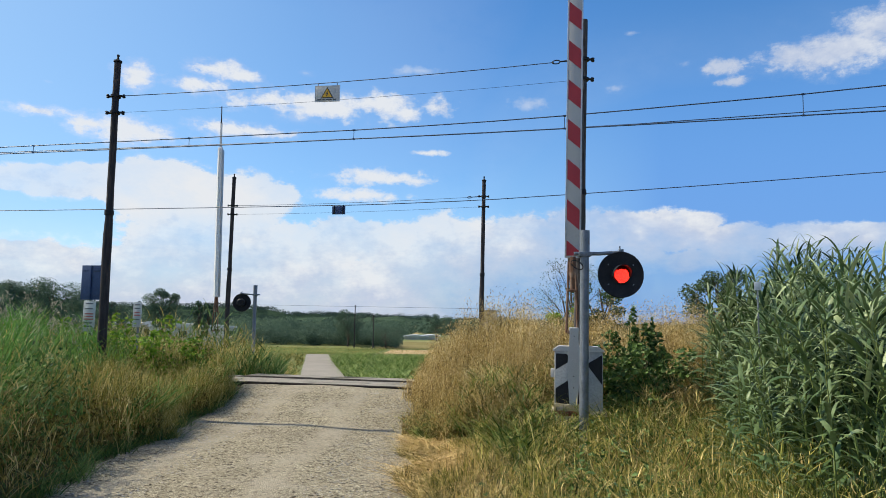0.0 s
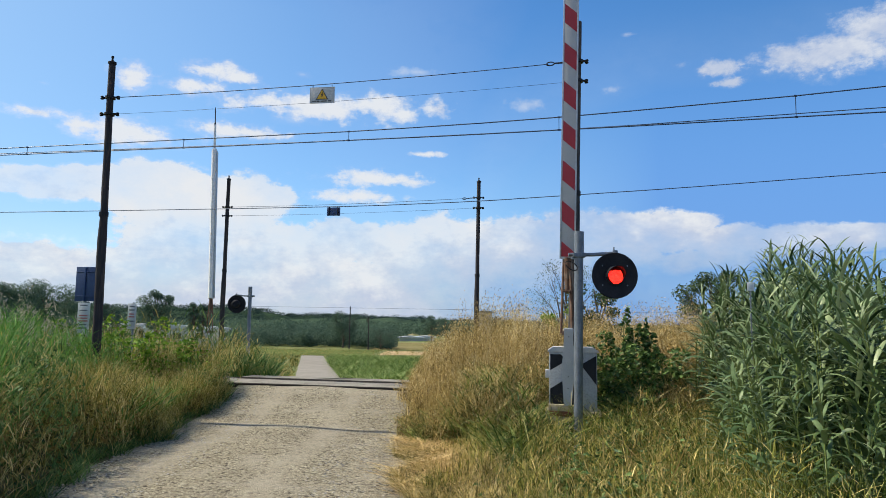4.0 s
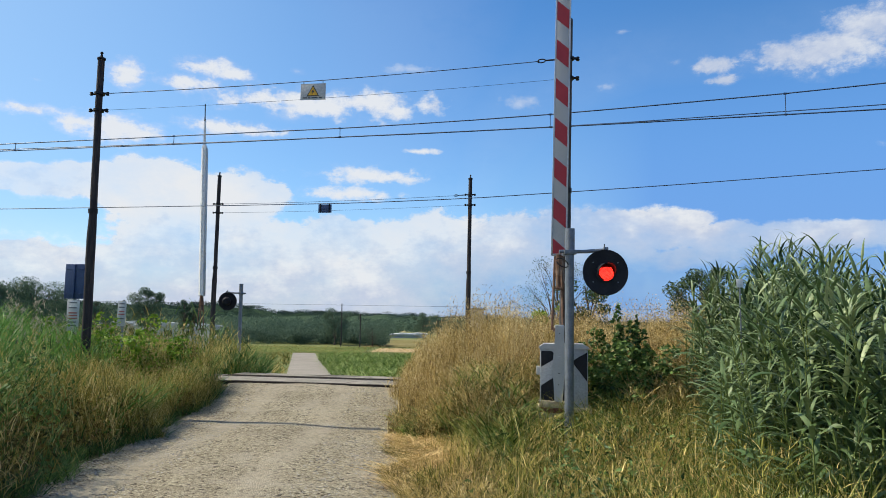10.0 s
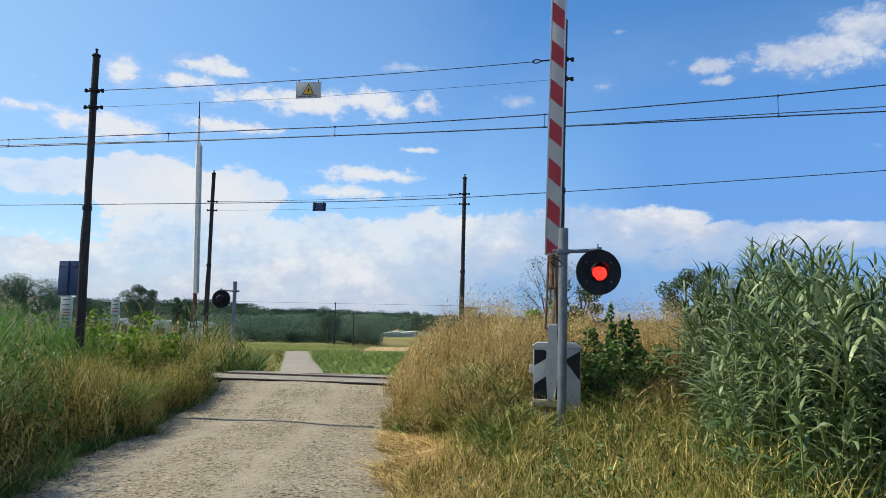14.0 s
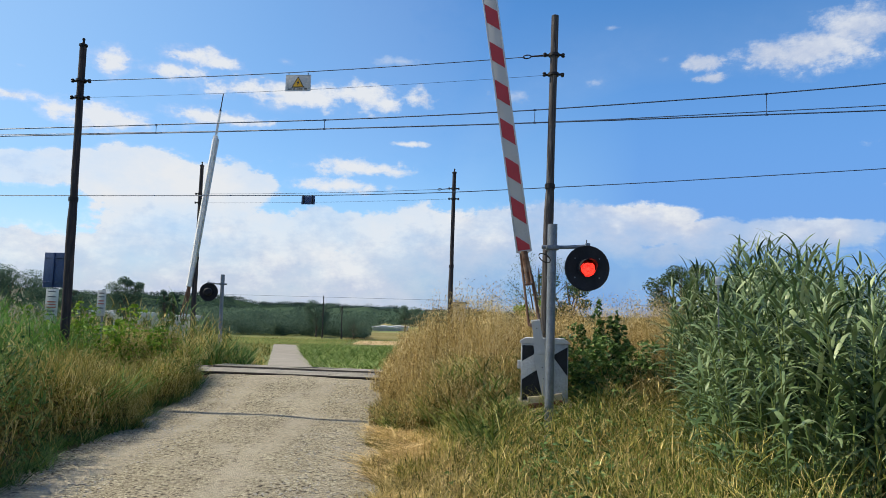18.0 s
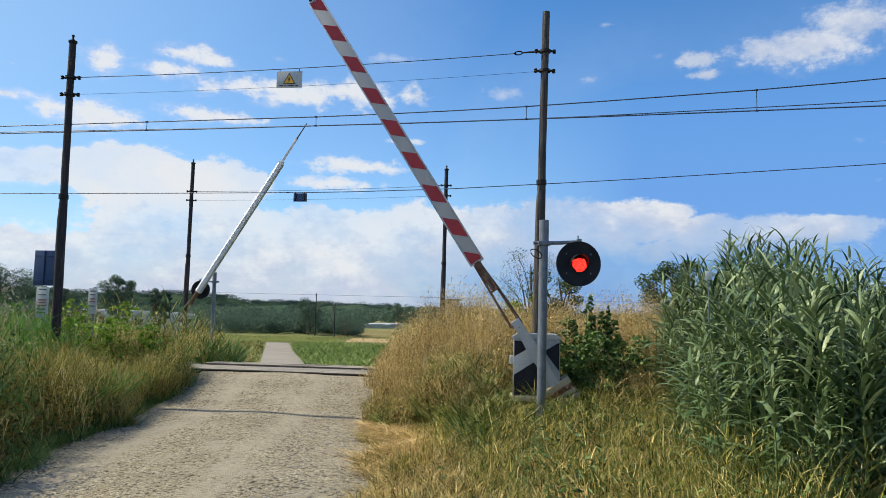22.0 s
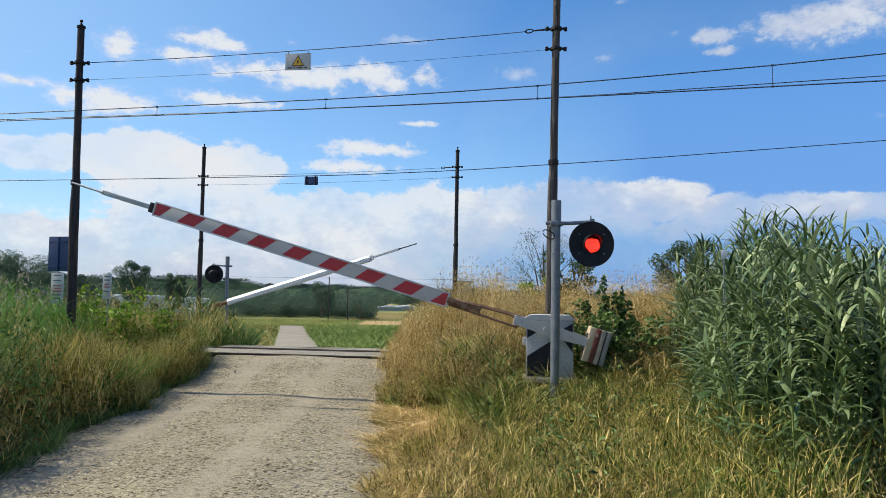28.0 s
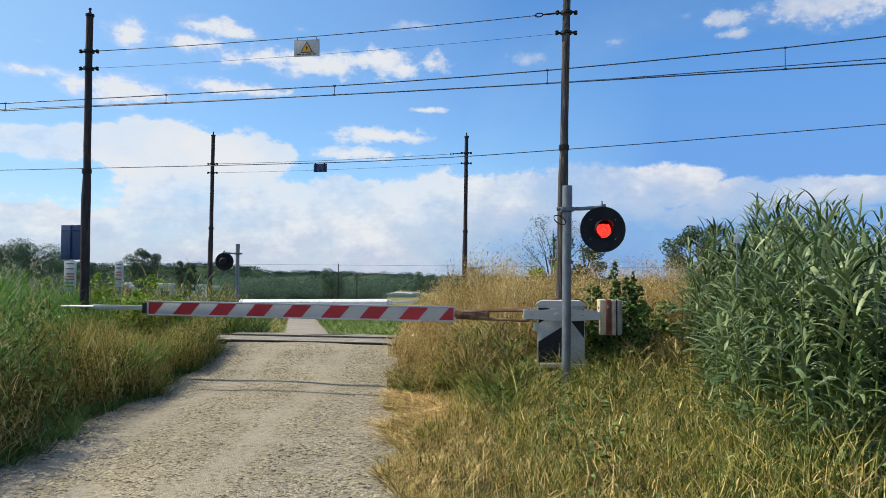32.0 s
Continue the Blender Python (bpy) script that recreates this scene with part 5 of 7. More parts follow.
def bank_edge(b):
    return road_left(b) - 0.03 + 0.09 * np.clip((9.0 - b) / 2.5, 0, 1) + 0.14 * np.sin(b * 2.1) + 0.09 * np.sin(b * 5.3) + 0.06 * np.sin(b * 11.7)


def golden(x, y):
    """Where the bank's grass has dried, 0 to 1."""
    off = road_left(y) - x
    far = np.exp(-((y - 11.3) / 3.0) ** 6) * np.clip((1.75 - off) / 0.6, 0, 1)
    near = np.exp(-((y - 5.6) / 1.15) ** 4) * np.clip((1.2 - off) / 0.5, 0, 1)
    return np.maximum(0.8 * far, 0.14 * near)


def left_bank():
    rng = np.random.default_rng(11)
    # leafy herbs
    x, y = scatter(rng, 85000, -14, -3.6, 3.2, 14.2, lambda a, b: a < bank_edge(b) - 0.16)
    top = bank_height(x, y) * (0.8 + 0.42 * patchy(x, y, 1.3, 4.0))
    z = ground_z(x, y) + top * rng.random(len(x)) ** 0.6
    k = (patchy(x, y, 0.8, 14.0) + 0.25 * rng.normal(size=len(x)) > -0.1) & (rng.random(len(x)) > 0.85 * golden(x, y))
    bright = (y > 10.2) & (patchy(x, y, 0.9, 24.0) > -0.05)
    for name, sel, material, label in (("weed_leaves", k & ~bright, M_grass_green, "dense leafy green weeds beside the road"), ("bright_weed_leaves", k & bright, M_leaf_bright, "bright leafy weeds round the pole")):
        v, t = leaf_cards(rng, np.stack([x, y, z], -1)[sel], rng.uniform(0.03, 0.07, sel.sum()))
        stuff(name, mesh_tris(name, v, t, material), label, "weeds")
    # green blades at all heights
    x, y = scatter(rng, 40000, -13, -3.6, 3.0, 14.4, lambda a, b: a < bank_edge(b) - 0.08)
    k = rng.random(len(x)) > np.maximum(0.8 * golden(x, y), np.clip((y - 9.8) / 1.5, 0, 0.6))
    x, y = x[k], y[k]
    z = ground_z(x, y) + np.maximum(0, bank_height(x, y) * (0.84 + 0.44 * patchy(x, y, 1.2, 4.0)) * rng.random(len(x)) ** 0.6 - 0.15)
    strokes("weeds", rng, x, y, z, (0.10, 0.30), (0.008, 0.020), M_grass_green, "tangle of tall green weeds beside the road", "weeds", (0.05, 0.6), (0.1, 0.9), seed=12)
    # reed grass: clumps of long upright blades that bow over, tallest away from the road
    cx, cy = scatter(rng, 1700, -13, -4.4, 3.6, 12.9, lambda a, b: (a < road_left(b) - 0.8 - 0.12 * np.clip(b - 7.5, 0, 5) + 0.3 * np.sin(b * 1.3)) & (patchy(a, b, 0.7, 27.0) > -0.18))
    x, y, head, own = tufts(rng, cx, cy, 14, 0.16)
    far = np.clip((road_left(y) - x - 1.2) / 2.2, 0, 1)
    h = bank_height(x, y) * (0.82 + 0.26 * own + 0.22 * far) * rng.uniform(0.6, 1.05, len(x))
    stuff("reed_grass", blade_mesh("reed_grass", x, y, ground_z(x, y), h, rng.uniform(0.014, 0.032, len(x)), rng.uniform(0.02, 0.2, len(x)), rng.uniform(0.05, 0.45, len(x)), M_reed_grass, head, 13, 6), "tall bright green reed grass on the verge", "reeds")
    n = 3
    sx, sy, sh = np.repeat(x, n), np.repeat(y, n), np.repeat(h, n)
    z = ground_z(sx, sy) + sh * rng.uniform(0.25, 0.85, len(sx))
    strokes("reed_grass_leaves", rng, sx + rng.normal(0, 0.05, len(sx)), sy + rng.normal(0, 0.05, len(sx)), z, (0.16, 0.42), (0.010, 0.024), M_reed_grass, "arching leaves of the reed grass", "reeds", (0.15, 0.75), (0.1, 0.9), 4, 20)
    # a few tall clumps beside the road
    cx, cy = np.array([-4.85, -5.05, -5.3, -5.55, -5.2, -5.8]), np.array([7.1, 7.5, 7.6, 8.1, 8.2, 8.5])
    tx, ty, thead, town = tufts(rng, cx, cy, 26, 0.2)
    th = rng.uniform(1.5, 2.15, len(tx))
    stuff("tall_reed_grass", blade_mesh("tall_reed_grass", tx, ty, ground_z(tx, ty), th, rng.uniform(0.014, 0.03, len(tx)), rng.uniform(0.0, 0.16, len(tx)), rng.uniform(0.05, 0.35, len(tx)), M_reed_grass, thead, 63, 7), "tall clumps of reed grass beside the road", "reeds")
    # pale plumes over the reed grass
    k = (far > 0.35) & (rng.random(len(x)) < 0.05)
    spikelets("reed_plumes", x[k], y[k], h[k] * 1.06, 26, 0.07, M_plume, "pale feathery plumes above the reed grass", 28, 0.03, (0.78, 1.02))
    # golden grass, dense, fine and upright
    x, y = scatter(rng, 130000, -8.0, -3.4, 3.2, 14.6, lambda a, b: a < bank_edge(b) + 0.04)
    k = rng.random(len(x)) < golden(x, y) * 0.95 + 0.04
    x, y = x[k], y[k]
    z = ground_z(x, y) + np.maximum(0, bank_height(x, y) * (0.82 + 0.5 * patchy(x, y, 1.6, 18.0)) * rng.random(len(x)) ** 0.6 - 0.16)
    strokes("golden_grass", rng, x, y, z, (0.12, 0.34), (0.005, 0.010), M_grass_gold, "golden dry grass along the road's edge", "grass", (0.03, 0.45), (0.05, 0.6), 3, 14)
    spikelets("grass_heads", x[::4], y[::4], np.maximum(0.3, z[::4] - ground_z(x[::4], y[::4]) + 0.28), 3, 0.05, M_grass_gold, "seed heads of the golden grass", 15)
    # dense dead undergrowth inside the bank
    x, y = scatter(rng, 60000, -8.0, -3.6, 3.2, 14.4, lambda a, b: (a < bank_edge(b) - 0.1) & (a > bank_edge(b) - 2.2))
    k = rng.random(len(x)) < 0.2 + 0.3 * golden(x, y)
    x, y = x[k], y[k]
    z = ground_z(x, y) + bank_height(x, y) * 0.58 * rng.random(len(x))
    v, t = leaf_cards(rng, np.stack([x, y, z], -1), rng.uniform(0.04, 0.11, len(x)), 0.3, 0.16)
    stuff("undergrowth", mesh_tris("undergrowth", v, t, M_under), "dense dead undergrowth inside the bank", "undergrowth")
    # low skirt along the road
    y = rng.uniform(3.4, 14.4, 5200)
    x = bank_edge(y) + rng.normal(0.0, 0.08, len(y)) - 0.08
    strokes("edge_grass", rng, x, y, ground_z(x, y), (0.06, 0.30), (0.006, 0.014), M_grass_green, "short grass where the bank meets the road", "grass", (0.2, 1.2), (0.2, 1.0), 4, 19)
    # long stalks that rise out of the rest
    x, y = scatter(rng, 520, -7.0, -3.7, 3.2, 14.4, lambda a, b: (a < bank_edge(b) - 0.3) & (a > bank_edge(b) - 1.6))
    h = bank_height(x, y) * rng.uniform(0.8, 1.15, len(x))
    stuff("grass_stalks", blade_mesh("grass_stalks", x, y, ground_z(x, y), h, rng.uniform(0.006, 0.011, len(x)), rng.uniform(0.05, 0.3, len(x)), rng.uniform(0.05, 0.5, len(x)), M_grass_gold, None, 16, 5), "long dry stalks above the weeds", "grass")
    spikelets("stalk_heads", x, y, h, 7, 0.05, M_grass_gold, "pale seed heads above the weeds", 17, 0.035)
    # tufts of bright broad blades in the golden part
    cx, cy = scatter(rng, 46, -5.2, -3.8, 9.3, 14.2, lambda a, b: (a < bank_edge(b) - 0.15) & (a > bank_edge(b) - 0.9))
    x, y, head, own = tufts(rng, cx, cy, 16, 0.1)
    h = bank_height(x, y) * rng.uniform(0.5, 0.95, len(x))
    stuff("broad_tufts", blade_mesh("broad_tufts", x, y, ground_z(x, y) + 0.1, h, rng.uniform(0.018, 0.034, len(x)), rng.uniform(0.1, 0.4, len(x)), rng.uniform(0.3, 0.9, len(x)), M_reed_grass, head, 18, 5), "bright green tufts in the golden grass", "grass")
    # dry brown growth and small yellow flowers at the near end
    x, y = scatter(rng, 5200, -5.6, -3.6, 3.6, 6.6, lambda a, b: (a < bank_edge(b) - 0.02) & (a > bank_edge(b) - 1.2))
    z = ground_z(x, y) + 0.7 * bank_height(x, y) * rng.random(len(x)) ** 0.8
    strokes("brown_grass", rng, x, y, z, (0.08, 0.28), (0.005, 0.012), M_dead, "brown dead grass at the foot of the weeds", "grass", (0.1, 1.0), (0.2, 1.0), 3, 29)
    x, y = scatter(rng, 110, -5.4, -3.9, 4.4, 6.1, lambda a, b: (a < bank_edge(b) - 0.12) & (a > bank_edge(b) - 0.9) & (patchy(a, b, 1.9, 31.0) > 0.1))
    c = np.stack([x, y, ground_z(x, y) + bank_height(x, y) * rng.uniform(0.35, 0.75, len(x))], -1)
    v, t = leaf_cards(rng, np.repeat(c, 5, 0) + rng.normal(0, 0.012, (len(c) * 5, 3)), 0.026, 0.3, 0.45)
    stuff("yellow_flowers", mesh_tris("yellow_flowers", v, t, M_flower), "small yellow flowers in the weeds", "flowers")


def oat_field():
    rng = np.random.default_rng(21)

    def inside(a, b):
        edge = road_right(b) + 0.12 * np.sin(b * 2.3) + 0.08 * np.sin(b * 7.1) + 0.45 * np.clip(10.0 - b, 0, 1.5) + 0.9 * np.clip(9.7 - b, 0, 1)
        machine = (np.abs(a - 1.7) < 0.62) & (b < 10.0)
        return (a > edge) & ~machine

    cx, cy = scatter(rng, 1900, -1.2, 9.0, 9.3, 14.2, lambda a, b: inside(a, b) & (patchy(a, b, 2.2, 71.0) > -0.25))
    x, y, head, own = tufts(rng, cx, cy, 12, 0.09)
    rise = np.interp(x - road_right(y), [0, 0.3, 0.9], [0.25, 0.6, 1.0]) * np.interp(y, [9.1, 11.0], [0.34, 1.0]) * np.interp(y, [12.5, 14.2], [1.0, 0.8])
    h = rise * rng.uniform(0.65, 1.0, len(x)) * (1.84 + 0.5 * (own - 0.5) + 0.25 * patchy(x, y, 0.9, 2.0)) * np.where(x > 1.2, 0.9, 1.0)
    stuff("wild_oats", blade_mesh("wild_oats", x, y, ground_z(x, y), h, rng.uniform(0.006, 0.013, len(x)), rng.uniform(0.0, 0.10, len(x)), rng.uniform(0.02, 0.2, len(x)), M_oat, head, 22, 5), "tall stand of dry golden wild oats", "grass")
    spikelets("oat_heads", x, y, h, 6, 0.042, M_oat, "drooping seed heads of the wild oats", 23, 0.04, (0.74, 0.99))
    # dead leaves that cross the stalks
    sx, sy = np.repeat(x, 2) + rng.normal(0, 0.05, 2 * len(x)), np.repeat(y, 2) + rng.normal(0, 0.05, 2 * len(x))
    sz = ground_z(sx, sy) + np.repeat(h, 2) * rng.uniform(0.0, 0.8, len(sx))
    strokes("oat_leaves", rng, sx, sy, sz, (0.08, 0.26), (0.005, 0.013), M_oat, "dry curled leaves of the wild oats", "grass", (0.05, 0.9), (0.1, 1.2), 3, 25)
    # dead undergrowth between the stalks
    ux, uy = scatter(rng, 42000, -1.2, 6.0, 9.2, 13.0, inside)
    uz = ground_z(ux, uy) + np.interp(ux - road_right(uy), [0, 0.3, 0.9], [0.2, 0.5, 0.9]) * np.interp(uy, [9.1, 11.0], [0.3, 1.0]) * rng.random(len(ux))
    v, t = leaf_cards(rng, np.stack([ux, uy, uz], -1), rng.uniform(0.04, 0.12, len(ux)), 0.3, 0.13)
    stuff("oat_undergrowth", mesh_tris("oat_undergrowth", v, t, M_under), "dead undergrowth between the oat stalks", "undergrowth")
    # brown dead growth and broad green blades along the front
    x, y = scatter(rng, 15000, -1.0, 4.5, 8.6, 10.8, inside)
    k = patchy(x, y, 1.8, 44.0) + 0.25 * rng.normal(size=len(x)) > -0.12
    x, y = x[k], y[k]
    rise = np.clip((x - road_right(y)) / 0.7, 0.3, 1.0) * np.interp(y, [8.6, 9.6], [0.45, 1.0]) * (0.9 + 0.6 * patchy(x, y, 1.8, 45.0))
    z = ground_z(x, y) + 0.8 * rise * rng.random(len(x)) ** 0.8
    strokes("dead_grass", rng, x, y, z, (0.10, 0.34), (0.005, 0.013), M_dead, "brown and olive dead grass in front of the oats", "grass", (0.1, 0.9), (0.2, 1.2), 3, 26)
    x, y = scatter(rng, 9000, -0.9, 4.5, 8.7, 10.8, inside)
    k = patchy(x, y, 1.5, 47.0) + 0.4 * patchy(x, y, 4.0, 48.0) > 0.16
    x, y = x[k], y[k]
    z = ground_z(x, y) + 0.85 * np.clip((x - road_right(y)) / 0.8, 0.2, 1.0) * np.interp(y, [8.7, 9.8], [0.4, 1.0]) * rng.random(len(x))
    strokes("green_leaves", rng, x, y, z, (0.14, 0.36), (0.012, 0.030), M_grass_deep, "broad green leaves among the oats", "grass", (0.1, 0.9), (0.4, 1.6), 5, 65)
    cx, cy = scatter(rng, 360, -0.8, 5.0, 8.7, 10.9, inside)
    fx, fy = scatter(rng, 130, -0.6, 1.6, 8.7, 10.4, inside)
    cx, cy = np.concatenate([cx, fx]), np.concatenate([cy, fy])
    k = patchy(cx, cy, 1.6, 46.0) > -0.12
    x, y, head, own = tufts(rng, cx[k], cy[k], 11, 0.09)
    h = rng.uniform(0.3, 0.65, len(x)) * (0.5 + 0.8 * own) * np.clip((x - road_right(y)) / 0.7, 0.4, 1.0)
    stuff("green_grass", blade_mesh("green_grass", x, y, ground_z(x, y) + 0.12 * own, h, rng.uniform(0.016, 0.042, len(x)), rng.uniform(0.05, 0.5, len(x)), rng.uniform(0.3, 1.3, len(x)), M_grass_deep, head, 24, 6), "green grass at the foot of the oats", "grass")


def right_verge():
    rng = np.random.default_rng(31)
    edge = lambda b: road_right(b) - 0.04 + 0.14 * np.sin(b * 3.1) + 0.1 * np.sin(b * 7.0)
    tall = lambda a, b: np.interp(a - road_right(b), [0, 0.3, 0.8, 1.6, 2.6], [0.02, 0.08, 0.2, 0.34, 0.5])
    # short turf
    x, y = scatter(rng, 19000, -0.75, 5.5, 3.4, 9.6, lambda a, b: a > edge(b) - 0.06)
    h = np.interp(x - road_right(y), [0, 0.5, 1.2], [0.04, 0.10, 0.2]) * rng.uniform(0.5, 1.4, len(x))
    stuff("turf", blade_mesh("turf", x, y, ground_z(x, y), h, rng.uniform(0.004, 0.010, len(x)), rng.uniform(0.1, 0.9, len(x)), rng.uniform(0.2, 1.0, len(x)), M_mixed_grass, None, 36), "short patchy turf at the road's edge", "grass")
    # tangled yellow-green grass in lumps with hollows between them
    x, y = scatter(rng, 95000, -0.5, 5.5, 3.6, 9.8, lambda a, b: a > edge(b) + 0.18)
    lump = patchy(x, y, 2.3, 6.0) + 0.5 * patchy(x, y, 6.0, 7.0)
    k = lump + 0.2 * rng.normal(size=len(x)) > -0.03
    x, y, lump = x[k], y[k], lump[k]
    z = ground_z(x, y) + tall(x, y) * np.clip(0.75 + 1.5 * lump, 0.15, 1.6) * rng.random(len(x))
    dry = patchy(x, y, 1.5, 8.0) + 0.25 * rng.normal(size=len(x)) > np.interp(x - road_right(y), [0.2, 0.9, 2.2], [-0.2, 0.12, 0.45])
    strokes("verge_grass", rng, x[~dry], y[~dry], z[~dry], (0.05, 0.19), (0.004, 0.012), M_verge, "rough green and yellow tangle of verge grass", "grass", (-0.6, 1.4), (-0.9, 1.7), 4, 32)
    strokes("dry_verge_grass", rng, x[dry], y[dry], z[dry], (0.04, 0.15), (0.004, 0.010), M_dead, "patches of brown dead grass in the verge", "grass", (-0.8, 1.6), (-0.9, 1.7), 4, 30)
    # low leafy weeds in patches
    x, y = scatter(rng, 15000, 0.2, 5.0, 4.4, 9.7, lambda a, b: a > road_right(b) + 0.5)
    k = patchy(x, y, 1.1, 61.0) + 0.5 * patchy(x, y, 3.0, 62.0) + 0.1 * rng.normal(size=len(x)) > 0.08
    x, y = x[k], y[k]
    v, t = leaf_cards(rng, np.stack([x, y, ground_z(x, y) + 0.03 + 1.1 * tall(x, y) * rng.random(len(x))], -1), rng.uniform(0.03, 0.075, len(x)), 0.5, 0.2)
    stuff("verge_weeds", mesh_tris("verge_weeds", v, t, M_leaf_dark), "low leafy green weeds in the verge", "weeds")
    # greener tufts with broad blades
    cx, cy = scatter(rng, 620, -0.1, 5.0, 4.6, 9.7, lambda a, b: a > road_right(b) + 0.45)
    keep = (patchy(cx, cy, 1.3, 9.0) > -0.08) & (cx > 0.5)
    gx, gy = rng.normal(0.78, 0.2, 34), rng.normal(8.45, 0.2, 34)
    nx, ny = np.concatenate([rng.normal(1.95, 0.22, 24), rng.normal(2.55, 0.36, 150)]), rng.normal(9.12, 0.12, 174)
    x, y, head, own = tufts(rng, np.concatenate([cx[keep], gx, nx]), np.concatenate([cy[keep], gy, ny]), 9, 0.06)
    h = rng.uniform(0.2, 0.5, len(x)) * (0.5 + 0.8 * own) * np.interp(y, [7.8, 8.9], [1.0, 1.65])
    stuff("broad_grass", blade_mesh("broad_grass", x, y, ground_z(x, y), h, np.interp(y, [6.5, 8.6], [0.012, 0.024]) * rng.uniform(0.7, 1.35, len(x)), rng.uniform(0.1, 0.5, len(x)), rng.uniform(0.3, 1.2, len(x)), M_grass_deep, head, 33, 7), "broad arching green blades in the verge", "grass")
    # dry stalks among the green
    x, y = scatter(rng, 4200, -0.3, 5.2, 4.2, 9.6, lambda a, b: a > road_right(b) + 0.3)
    z = ground_z(x, y) + 0.8 * tall(x, y) * rng.random(len(x))
    strokes("dry_stalks", rng, x, y, z, (0.06, 0.26), (0.004, 0.008), M_straw, "dry yellow stalks among the green grass", "grass", (0.3, 1.6), (0.1, 0.9), 4, 35)
    # curled dead reed leaves caught in the tangle
    x, y = scatter(rng, 260, 0.9, 3.6, 5.0, 9.0, lambda a, b: (a > 1.0 + 0.15 * (b - 5)) & (a < 2.9 + 0.22 * (b - 5)) & (patchy(a, b, 1.4, 81.0) > -0.05))
    z = ground_z(x, y) + 0.75 * tall(x, y) * rng.random(len(x))
    strokes("dead_reed_leaves", rng, x, y, z, (0.08, 0.24), (0.008, 0.018), M_dead, "curled dead reed leaves in the verge", "leaves", (-0.9, 1.4), (-1.0, 1.6), 6, 66)
    # a few long bent canes leaning over the verge
    x, y = scatter(rng, 26, 1.4, 3.4, 6.6, 9.0, lambda a, b: a > 1.6 + 0.2 * (b - 6.6))
    stuff("bent_canes", blade_mesh("bent_canes", x, y, ground_z(x, y), rng.uniform(0.5, 1.1, len(x)), rng.uniform(0.012, 0.02, len(x)), rng.uniform(0.3, 1.0, len(x)), rng.uniform(-0.2, 0.3, len(x)), M_straw, None, 40, 5), "long dry canes leaning over the verge", "reeds")
    # thin young shoots at the foot of the reeds
    x, y = scatter(rng, 4200, 1.5, 5.2, 4.6, 9.2, lambda a, b: (a > 1.75 + 0.2 * (b - 5) + 0.2 * np.sin(b * 2.6)) & (a < 2.9 + 0.22 * (b - 5)))
    h = rng.uniform(0.4, 1.15, len(x)) * np.clip(0.3 + 0.7 * (x - 1.75 - 0.2 * (y - 5)), 0.25, 1.0)
    stuff("young_reeds", blade_mesh("young_reeds", x, y, ground_z(x, y), h, rng.uniform(0.008, 0.018, len(x)), rng.uniform(0.0, 0.16, len(x)), rng.uniform(0.05, 0.5, len(x)), M_grass_deep, None, 37, 5), "thin green shoots at the foot of the reeds", "reeds")
    # dry litter that spills over the road's edge
    y = rng.uniform(3.4, 9.8, 5200)
    x = road_right(y) + np.abs(rng.normal(0.0, 0.2, len(y))) - 0.1 + 0.1 * np.sin(y * 4.0)
    strokes("edge_litter", rng, x, y, ground_z(x, y) + 0.02, (0.04, 0.16), (0.004, 0.010), M_dead, "dry litter along the road's edge", "grass", (0.5, 2.5), (-0.6, 0.6), 3, 64)
    # bundles of flattened straw
    cx, cy = scatter(rng, 380, -0.75, 1.6, 4.4, 9.9, lambda a, b: (a > edge(b) + 0.02) & (a < road_right(b) + 0.36 + 0.75 * np.exp(-((b - 8.8) / 1.1) ** 2)) & ((b > 6.9) | (patchy(a, b, 1.1, 52.0) > -0.1)))
    n = 12
    x, y = np.repeat(cx, n) + rng.normal(0, 0.05, len(cx) * n), np.repeat(cy, n) + rng.normal(0, 0.05, len(cx) * n)
    head = np.repeat(rng.choice([0.0, math.pi], len(cx)) + rng.normal(0, 0.75, len(cx)), n) + rng.normal(0, 0.3, len(x))
    h = rng.uniform(0.15, 0.55, len(x)) * np.interp(y, [6.4, 7.4], [0.6, 1.1])
    heap = np.exp(-((y - 8.8) / 0.8) ** 2)
    stuff("straw", blade_mesh("straw", x, y, ground_z(x, y) + rng.uniform(0.01, 0.08, len(x)) * (1 + 0.7 * heap), h, rng.uniform(0.006, 0.020, len(x)), rng.uniform(0.6, 1.1, len(x)), rng.uniform(-0.25, 0.3, len(x)), M_straw, head, 34, 4, 0.16), "bundles of flattened bleached straw at the road's edge", "straw")


def roadside_behind():
    """Thin grass along the road behind the viewer."""
    rng = np.random.default_rng(38)
    x, y = scatter(rng, 16000, -12, 9, -9, 4.2, lambda a, b: (a < road_left(b) - 0.1 + 0.15 * np.sin(b * 2.0)) | (a > road_right(b) + 0.35 + 0.15 * np.sin(b * 1.7)))
    strokes("roadside_grass", rng, x, y, ground_z(x, y), (0.06, 0.3), (0.008, 0.02), M_verge, "rough grass along the road", "grass", (0.2, 1.2), (0.3, 1.1), 4, 39)


left_bank()
oat_field()
right_verge()
roadside_behind()


